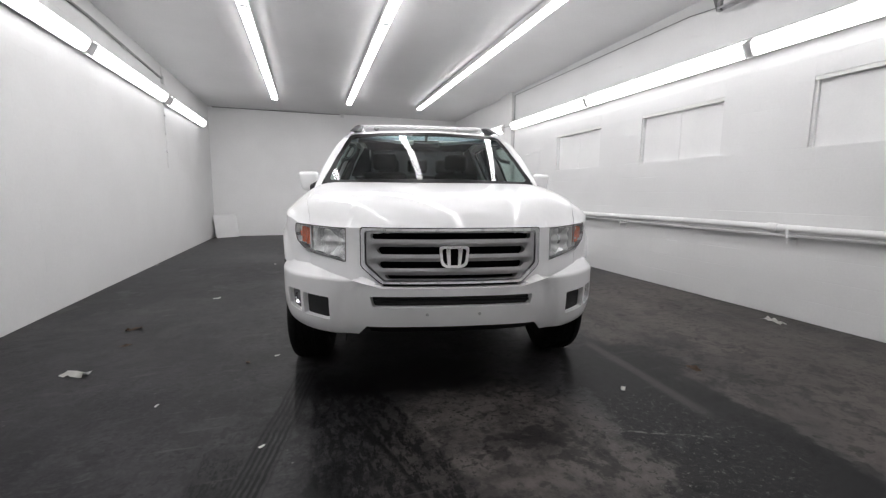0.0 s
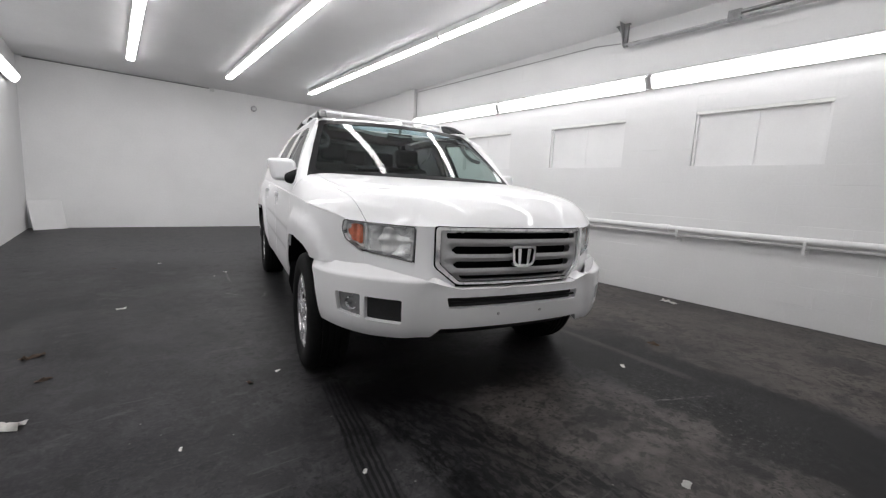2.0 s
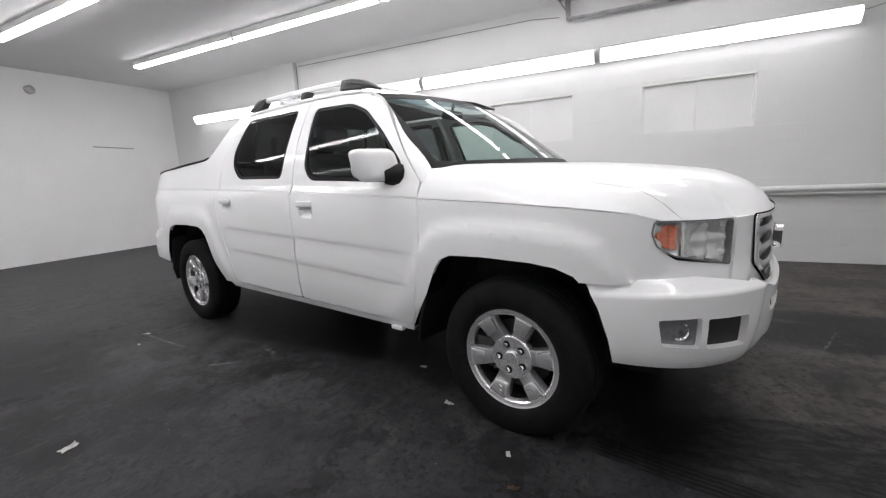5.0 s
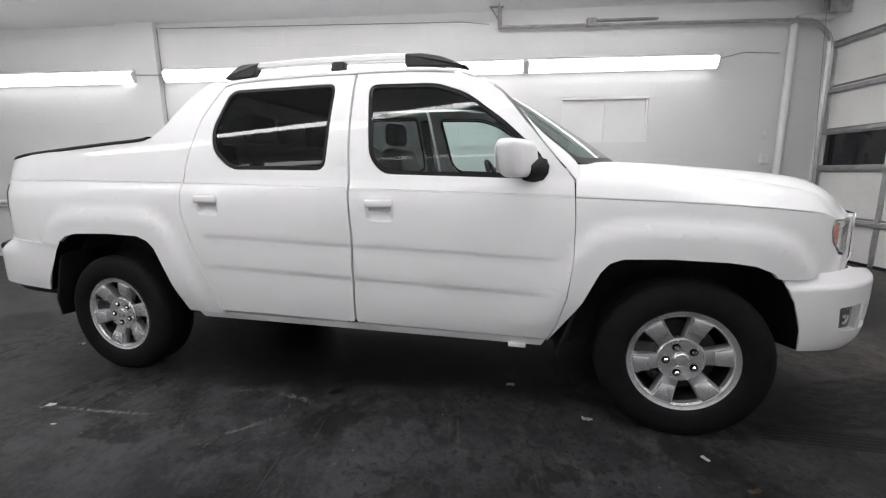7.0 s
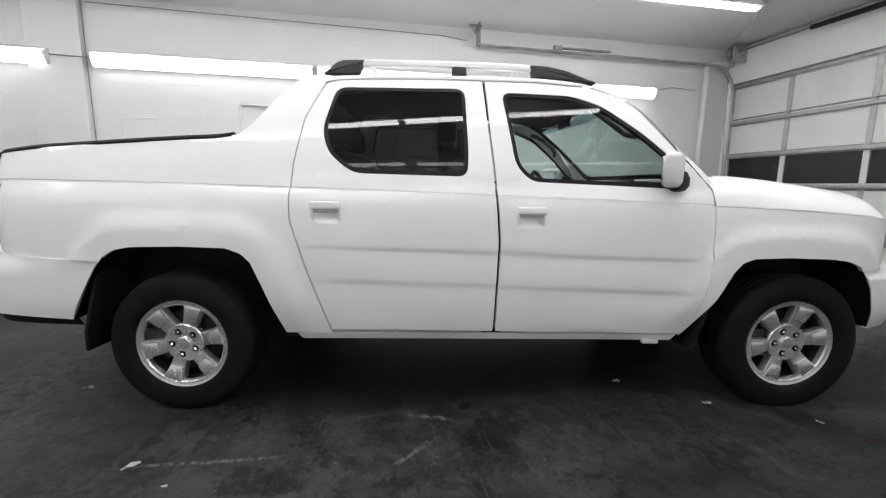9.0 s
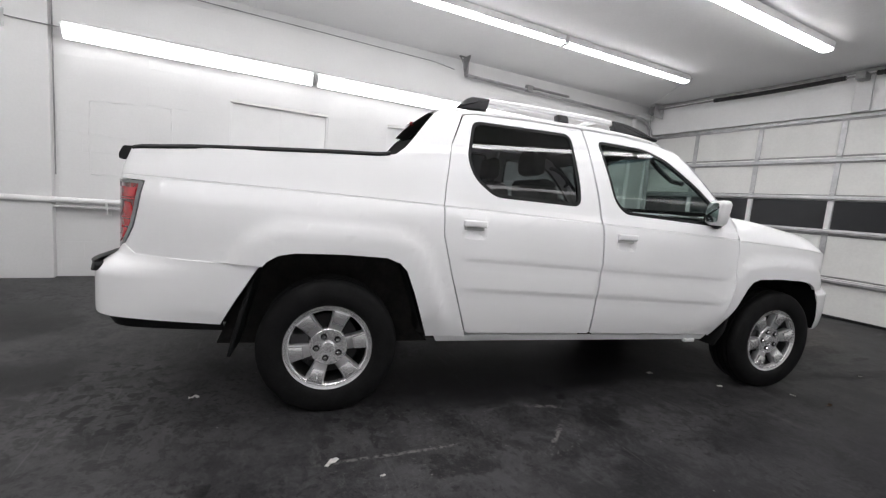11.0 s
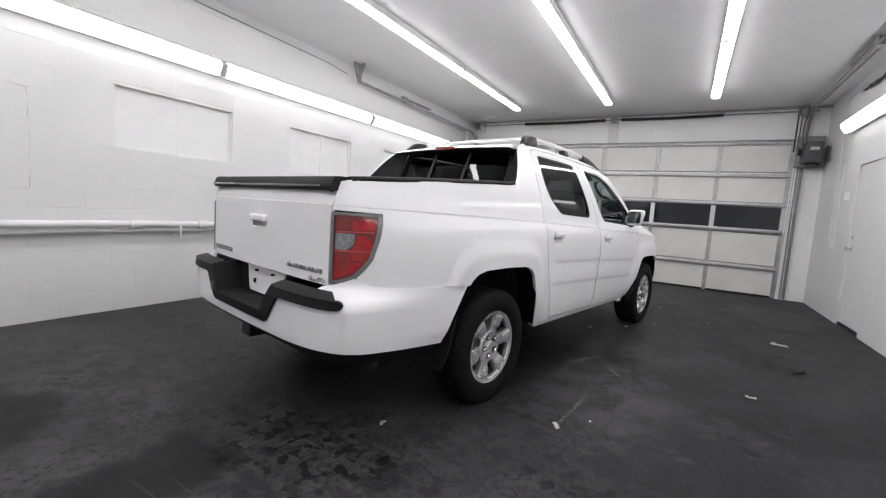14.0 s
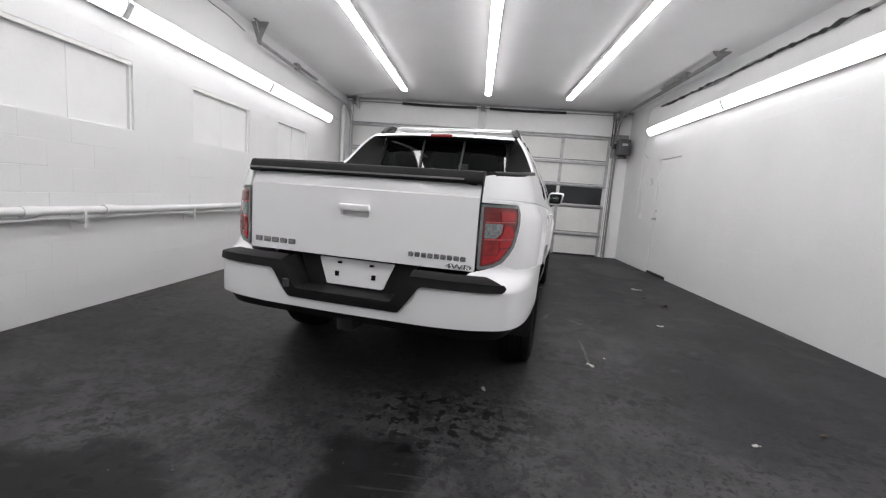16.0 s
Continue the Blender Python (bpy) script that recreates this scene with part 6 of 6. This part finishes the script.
box(bm, -1.86, -1.50, -0.345, -0.30, 2.28, 2.80, 0.004)
part("mounting_plate", bm, M_DULLSTEEL, motor)
bm = bmesh.new()
tube(bm, [(-1.50, -0.18, 2.52), (-1.505, -0.18, 3.18)], 0.012, 6)
tube(bm, [(-1.45, -0.18, 2.52), (-1.455, -0.18, 3.18)], 0.012, 6)
part("drive_chain", bm, M_BLACKGREASE, motor)

bm = bmesh.new()
tube(bm, [(4.58, 0.14, 0.0), (4.58, 0.14, 2.98), (4.58, 0.10, 3.05), (4.58, 0.0, 3.07), (4.58, -0.33, 3.07)], 0.045, 14)
tagged(part("downpipe", bm, M_PAINTED), "white painted vertical pipe in the corner", "pipe")

# ---- side door, switches, conduits ----
door_1 = thing("door_1", "plain white flush side door, shut", "door", kind="structure")
bm = bmesh.new()
box(bm, XL - 0.065, XL - 0.020, 1.445, 2.245, 0.045, 2.105, 0.004)
part("door_leaf", bm, M_BLOCK, door_1)
bm = bmesh.new()
lathe(bm, [(0.0, 0.027), (0.006, 0.027), (0.012, 0.012), (0.035, 0.012), (0.042, 0.024), (0.058, 0.026), (0.066, 0.018), (0.068, 0.0005)], 20)
bmesh.ops.transform(bm, matrix=Matrix.Translation((XL - 0.02, 1.515, 1.02)), verts=bm.verts[:])
part("door_knob", bm, M_GALV, door_1)
bm = bmesh.new()
lathe(bm, [(0.0, 0.022), (0.012, 0.02), (0.013, 0.0005)], 16)
bmesh.ops.transform(bm, matrix=Matrix.Translation((XL - 0.02, 1.515, 1.17)), verts=bm.verts[:])
part("lock", bm, M_GALV, door_1)
bm = bmesh.new()
box(bm, XL - 0.068, XL - 0.012, 1.44, 2.25, 0.0, 0.035, 0.003)
part("threshold", bm, M_BLACKGREASE, door_1, "dark gap and threshold")


def conduit(label, points, radius=0.011, material=M_PAINTED, name="conduit"):
    bm = bmesh.new()
    tube(bm, points, radius, 8)
    return tagged(part(name, bm, material), label, "conduit")


def wall_box(x, y, z, w, h, d, label, material=M_PAINTED, name="switch_box", into=None):
    bm = bmesh.new()
    m = into or Matrix()
    box(bm, 0, d, -w / 2, w / 2, -h / 2, h / 2, 0.004)
    box(bm, d, d + 0.004, -w * 0.36, w * 0.36, -h * 0.36, h * 0.36, 0.002)
    bmesh.ops.transform(bm, matrix=Matrix.Translation((x, y, z)) @ m, verts=bm.verts[:])
    return tagged(part(name, bm, material), label, "electrical box")


turned = Matrix.Rotation(math.pi, 4, "Z")
wall_box(XL, 1.16, 1.72, 0.075, 0.115, 0.045, "small white switch box on the wall")
wall_box(XL, 0.86, 1.05, 0.11, 0.11, 0.05, "small white socket box on the wall")
conduit("thin white conduit down the wall", [(XL + 0.012, 0.62, 1.10), (XL + 0.012, 0.62, 3.10), (XL + 0.012, 0.70, 3.18), (XL + 0.012, 1.2, 3.2)])
conduit("thin white conduit down to the socket", [(XL + 0.012, 0.86, 1.10), (XL + 0.012, 0.86, 2.2), (XL + 0.012, 0.62, 2.3)])
conduit("dark cable sagging along the wall top", [(XL + 0.02, 1.2, 3.12), (XL + 0.02, 2.2, 3.10), (XL + 0.025, 3.0, 3.06), (XL + 0.02, 3.8, 3.10), (XL + 0.02, 5.0, 3.06), (XL + 0.02, 6.4, 3.08), (XL + 0.02, 7.6, 3.05), (XL + 0.02, 8.82, 3.02)], 0.017, M_DULLSTEEL, "cable")
# black bar added for the ragged shadow line and peeling paint at the ledge
rag = random.Random(21)
bm = bmesh.new()
tube(bm, [(XL + 0.026 + rag.uniform(0, 0.01), 1.30 + 0.07 * i, 3.098 - 0.0006 * i + rag.uniform(-0.008, 0.008)) for i in range(60)], [rag.choice((0.009, 0.012, 0.014, 0.020, 0.028)) for _ in range(60)], 8)
tagged(part("ragged_shadow_line", bm, M_BLACKGREASE), "ragged dark line of shadow and peeling paint along the wall top", "lagging")
wall_box(XL, 8.90, 3.0, 0.10, 0.12, 0.05, "white junction box high on the wall")
conduit("thin white conduit with couplings down the wall", [(XL + 0.006, 8.90, 3.22), (XL + 0.006, 8.90, 1.55)], 0.005)
for z in (2.42, 2.12, 1.82):
    wall_box(XL, 8.90, z, 0.05, 0.04, 0.022, "small white conduit clip", name="conduit_clip")
conduit("dark conduit along the ceiling of the end wall", [(XL + 0.1, YB - 0.015, 3.235), (1.30, YB - 0.015, 3.235)], 0.011, M_DULLSTEEL)
wall_box(1.36, YB, 3.215, 0.09, 0.09, 0.05, "white junction box on the end wall", into=Matrix.Rotation(-math.pi / 2, 4, "Z"))
bm = bmesh.new()
lathe(bm, [(0.0, 0.07), (-0.03, 0.07), (-0.04, 0.05), (-0.05, 0.045), (-0.055, 0.0005)], 24, "y")
bmesh.ops.transform(bm, matrix=Matrix.Translation((2.28, YB, 2.93)), verts=bm.verts[:])
tagged(part("wall_fixture", bm, M_GALV), "small round grey fixture on the end wall", "fixture")
conduit("thin grey rod on the end wall", [(3.05, YB - 0.01, 2.02), (3.75, YB - 0.01, 2.01)], 0.008, M_DULLSTEEL, "rod")
conduit("thin grey cable along the wall top", [(XR - 0.012, 8.60, 3.20), (XR - 0.012, 6.5, 3.18), (XR - 0.012, 4.4, 3.16), (XR - 0.012, 4.05, 3.12)], 0.006, M_DULLSTEEL, "cable")
conduit("thin grey cable down the edge of the pilaster", [(XR - 0.02, 8.645, 3.20), (XR - 0.02, 8.645, 1.1)], 0.006, M_DULLSTEEL, "cable")
conduit("thin grey cable across the pilaster between wall lamps", [(XR - 0.05, 8.54, 2.585), (XR - 0.095, 8.68, 2.575), (XR - 0.095, 8.90, 2.58), (XR - 0.09, 8.99, 2.585)], 0.007, M_DULLSTEEL, "cable")
conduit("thin cable between wall lamps", [(XR - 0.03, 1.06, 2.60), (XR - 0.012, 0.7, 2.68), (XR - 0.012, 0.25, 2.66)], 0.005, M_DULLSTEEL, "cable")
bm = bmesh.new()
box(bm, XR - 0.085, XR + 0.08, 8.66, 9.20, 0.0, 3.3, 0.004)
structure("pilaster", bm, M_BLOCK, "white painted block pilaster", "pilaster")
wall_box(XR, 0.30, 1.62, 0.06, 0.10, 0.045, "small white switch box by the garage door", into=turned)
wall_box(XR, 0.30, 1.30, 0.09, 0.12, 0.05, "small white control box by the garage door", into=turned)

conduit("thin white conduit from the strip light to the door corner", [(3.05, 0.95, ceil_z(0.9) - 0.02), (3.05, 0.84, ceil_z(0.8) - 0.012), (3.16, 0.76, ceil_z(0.7) - 0.012), (4.45, -0.12, ceil_z(0) - 0.012)], 0.011)

# ---- wall pipes ----
pipes = thing("wall_pipe", "white painted pipe along the wall with brackets", "pipe")
bm = bmesh.new()
tube(bm, [(XR - 0.085, y, 0.838 + 0.004 * math.sin(y * 2)) for y in np.linspace(0.6, 11.9, 40)], 0.034, 12)
part("main_pipe", bm, M_PAINTED, pipes)
bm = bmesh.new()
tube(bm, [(XR - 0.07, y, 0.775 + 0.006 * math.sin(y * 1.3)) for y in np.linspace(0.6, 11.9, 40)], 0.013, 8)
part("thin_pipe", bm, M_PAINTED, pipes)
for y in (1.9, 3.05, 5.2, 6.5, 8.2, 10.0):
    bm = bmesh.new()
    box(bm, XR - 0.13, XR, y - 0.012, y + 0.012, 0.74, 0.756, 0.003)
    box(bm, XR - 0.13, XR - 0.118, y - 0.012, y + 0.012, 0.70, 0.83, 0.003)
    box(bm, XR - 0.01, XR, y - 0.02, y + 0.02, 0.68, 0.86, 0.003)
    part("pipe_bracket", bm, M_PAINTED, pipes)
for y in (3.2, 6.25, 6.9):
    bm = bmesh.new()
    tube(bm, [(XR - 0.085, y - 0.05, 0.838), (XR - 0.085, y + 0.05, 0.838)], 0.043, 12)
    part("coupling", bm, M_PAINTED, pipes)

# ---- blocked-up windows ----
WINDOWS = ((1.88, 3.045), (3.88, 5.04), (5.86, 7.03))
WZ0, WZ1 = 1.56, 2.165
for i, (ya, yb) in enumerate(WINDOWS, 1):
    win = thing("window_%d" % i, "blocked-up window recess filled with white boards", "window", kind="structure")
    mid_y = (ya + yb) / 2
    for a, b in ((ya, mid_y - 0.004), (mid_y + 0.004, yb)):
        bm = bmesh.new()
        box(bm, XR + 0.048, XR + 0.072, a, b, WZ0, WZ1, 0.003)
        part("board", bm, M_BOARD, win)
    bm = bmesh.new()
    box(bm, XR + 0.043, XR + 0.05, mid_y - 0.010, mid_y + 0.010, WZ0, WZ1 - 0.03, 0.002)
    part("mullion", bm, M_BOARD, win)
    for a, b in ((ya, ya + 0.025), (yb - 0.025, yb)):
        bm = bmesh.new()
        box(bm, XR + 0.02, XR + 0.05, a, b, WZ0, WZ1 - 0.03, 0.002)
        part("jamb", bm, M_BOARD, win)
    bm = bmesh.new()
    box(bm, XR + 0.004, XR + 0.05, ya, yb, WZ1 - 0.034, WZ1, 0.002)
    part("lintel", bm, M_DOORPANEL, win)
bm = bmesh.new()
for pts in ([(8.36, 1.13), (8.37, 1.5), (8.355, 1.91), (8.0, 1.925), (7.62, 1.95)], [(8.36, 1.13), (8.0, 1.14), (7.62, 1.135)], [(7.62, 1.135), (7.615, 1.5), (7.62, 1.95)]):
    rag = random.Random(len(pts))
    tube(bm, [(XR + 0.001, y + rag.uniform(-0.006, 0.006), z + rag.uniform(-0.007, 0.007)) for y, z in sampled(pts, 22)], [rag.choice((0.002, 0.004, 0.006, 0.011)) for _ in range(22)], 6)
tagged(part("patch_outline", bm, M_BLOCK), "raised ridge of paint round an old patched opening", "wall patch")

# ---- board leaning in the corner ----
bm = bmesh.new()
box(bm, -0.28, 0.28, 0, 0.012, 0, 0.58, 0.003)
bmesh.ops.transform(bm, matrix=pose(-1.55, 12.08, 0.003, -14, 0, 33), verts=bm.verts[:])
tagged(part("leaning_board", bm, M_BOARD), "white board leaning in the corner of the end wall", "board")

# ---- litter on the floor ----
def scrap(x, y, size, seed, material, label, category, name):
    rnd = random.Random(seed)
    bm = bmesh.new()
    n, asp, turn = 5, rnd.uniform(0.35, 0.6), rnd.uniform(0, math.pi)
    grid = [[bm.verts.new((size * (i / n - 0.5) + rnd.uniform(-1, 1) * size * 0.04, size * asp * (j / 3 - 0.5) + rnd.uniform(-1, 1) * size * 0.05, 0.004 + abs(rnd.gauss(0, 0.09)) * size)) for j in range(4)] for i in range(n + 1)]
    for i in range(n):
        for j in range(3):
            bm.faces.new((grid[i][j], grid[i + 1][j], grid[i + 1][j + 1], grid[i][j + 1]))
    low = [bm.verts.new(v.co - Vector((0, 0, 0.0015))) for v in bm.verts[:]]
    bmesh.ops.solidify(bm, geom=bm.faces[:], thickness=0.0015)
    for v in low:
        bm.verts.remove(v)
    bmesh.ops.translate(bm, vec=(0, 0, 0.0012 - min(v.co.z for v in bm.verts)), verts=bm.verts[:])
    bmesh.ops.transform(bm, matrix=Matrix.Translation((x, y, 0)) @ Matrix.Rotation(turn, 4, "Z"), verts=bm.verts[:])
    return tagged(part(name, bm, material), label, category)


PAPER = ((-1.005, 3.44, 0.15), (2.12, 2.298, 0.055), (-0.56, 5.30, 0.07), (0.477, 6.57, 0.065), (1.276, 7.14, 0.05), (4.37, 2.98, 0.17), (0.755, 4.147, 0.045), (0.43, 3.82, 0.05), (0.16, 3.421, 0.035), (-0.40, 2.865, 0.03), (0.166, 2.313, 0.03), (0.326, 6.39, 0.025), (1.19, 1.52, 0.05), (-1.86, 7.85, 0.05), (-0.13, 7.46, 0.04))
for i, (x, y, size) in enumerate(PAPER):
    scrap(x, y, size, 40 + i, M_PAPER, "crumpled scrap of white paper on the floor", "litter", "paper_scrap")
for i, (x, y, size) in enumerate(((-0.915, 3.94, 0.075), (-1.0, 4.35, 0.12), (-0.015, 3.345, 0.05), (2.775, 2.40, 0.09), (-0.61, 7.27, 0.05))):
    scrap(x, y, size, 90 + i, M_LEAF, "curled dry brown leaf on the floor", "leaf", "dry_leaf")

# ---- painted blocks of the two long walls ----
BH, BL = 0.195, 0.39


def block_mesh(ln, ht, drop, thick=0.079, lip=0.005, side=0.0005):
    """One block, face towards +x at 0, its rim dropped for the joint."""
    bm = bmesh.new()
    outer = [bm.verts.new((-drop, y, z)) for y, z in ((0, 0), (ln, 0), (ln, ht), (0, ht))]
    face = [bm.verts.new((0, y, z)) for y, z in ((side, lip), (ln - side, lip), (ln - side, ht - lip), (side, ht - lip))]
    back = [bm.verts.new((-thick, y, z)) for y, z in ((0, 0), (ln, 0), (ln, ht), (0, ht))]
    bm.faces.new(face)
    for i in range(4):
        j = (i + 1) % 4
        bm.faces.new((outer[i], outer[j], face[j], face[i]))
        bm.faces.new((back[i], back[j], outer[j], outer[i]))
    bmesh.ops.recalc_face_normals(bm, faces=bm.faces[:])
    mesh = bpy.data.meshes.new("block")
    bm.to_mesh(mesh)
    bm.free()
    mesh.materials.append(M_BLOCK)
    return mesh


def cut(rect, holes):
    """What is left of a rectangle (y0, y1, z0, z1) outside the openings."""
    rects = [rect]
    for h in holes:
        left = []
        for y0, y1, z0, z1 in rects:
            if y1 <= h[0] or y0 >= h[1] or z1 <= h[2] or z0 >= h[3]:
                left.append((y0, y1, z0, z1))
                continue
            if y0 < h[0]:
                left.append((y0, h[0], z0, z1))
            if y1 > h[1]:
                left.append((h[1], y1, z0, z1))
            ya, yb = max(y0, h[0]), min(y1, h[1])
            if z0 < h[2]:
                left.append((ya, yb, z0, h[2]))
            if z1 > h[3]:
                left.append((ya, yb, h[3], z1))
        rects = left
    return [r for r in rects if r[1] - r[0] > 0.02 and r[3] - r[2] > 0.02]


shared = {}
for wall, x, flip, holes, y_from, y_to in ((wall_east, XR, True, [(a, b, WZ0, WZ1) for a, b in WINDOWS] + [(8.66, 9.20, 0, 4)], 1.0, 8.6), (wall_west, XL, False, [(1.44, 2.25, 0.0, 2.11)], 1.0, 8.6)):
    rnd = random.Random(7 if flip else 8)
    rest_v, rest_f, singles = [], [], 0
    for row in range(18):
        z0, z1 = row * BH, min((row + 1) * BH, 3.42)
        y = YD - 0.02 - (BL / 2 if row % 2 else 0)
        while y < YB:
            for r in cut((max(y, YD - 0.02), min(y + BL, YB), z0, z1), holes):
                ln, ht = round(r[1] - r[0], 4), round(r[3] - r[2], 4)
                key = (ln, ht, rnd.choice(((0.0005, 0.0007, 0.0009, 0.0012, 0.0022) if row < 5 else (0.0003, 0.0004, 0.0005, 0.0007, 0.0019)) if flip else (0.0003, 0.0004, 0.0006, 0.0013)))
                if key not in shared:
                    shared[key] = block_mesh(*key)
                proud = rnd.uniform(-0.0003, 0.0003)
                m = Matrix.Translation((x + (-proud if flip else proud), r[1] if flip else r[0], r[2]))
                if flip:
                    m = m @ Matrix.Rotation(math.pi, 4, "Z")
                if singles < 300 and y_from < y < y_to and 0.19 < z0 < 2.5:
                    ob = new("block", shared[key])
                    ob.parent, ob.matrix_basis = wall, m
                    singles += 1
                else:
                    base = len(rest_v)
                    rest_v += [m @ v.co for v in shared[key].vertices]
                    rest_f += [[base + i for i in p.vertices] for p in shared[key].polygons]
            y += BL
    mesh = bpy.data.meshes.new("far_blocks")
    mesh.from_pydata([tuple(v) for v in rest_v], [], rest_f)
    mesh.materials.append(M_BLOCK)
    ob = new("far_blocks", mesh)
    ob.parent = wall
    tagged(ob, kind="stuff")
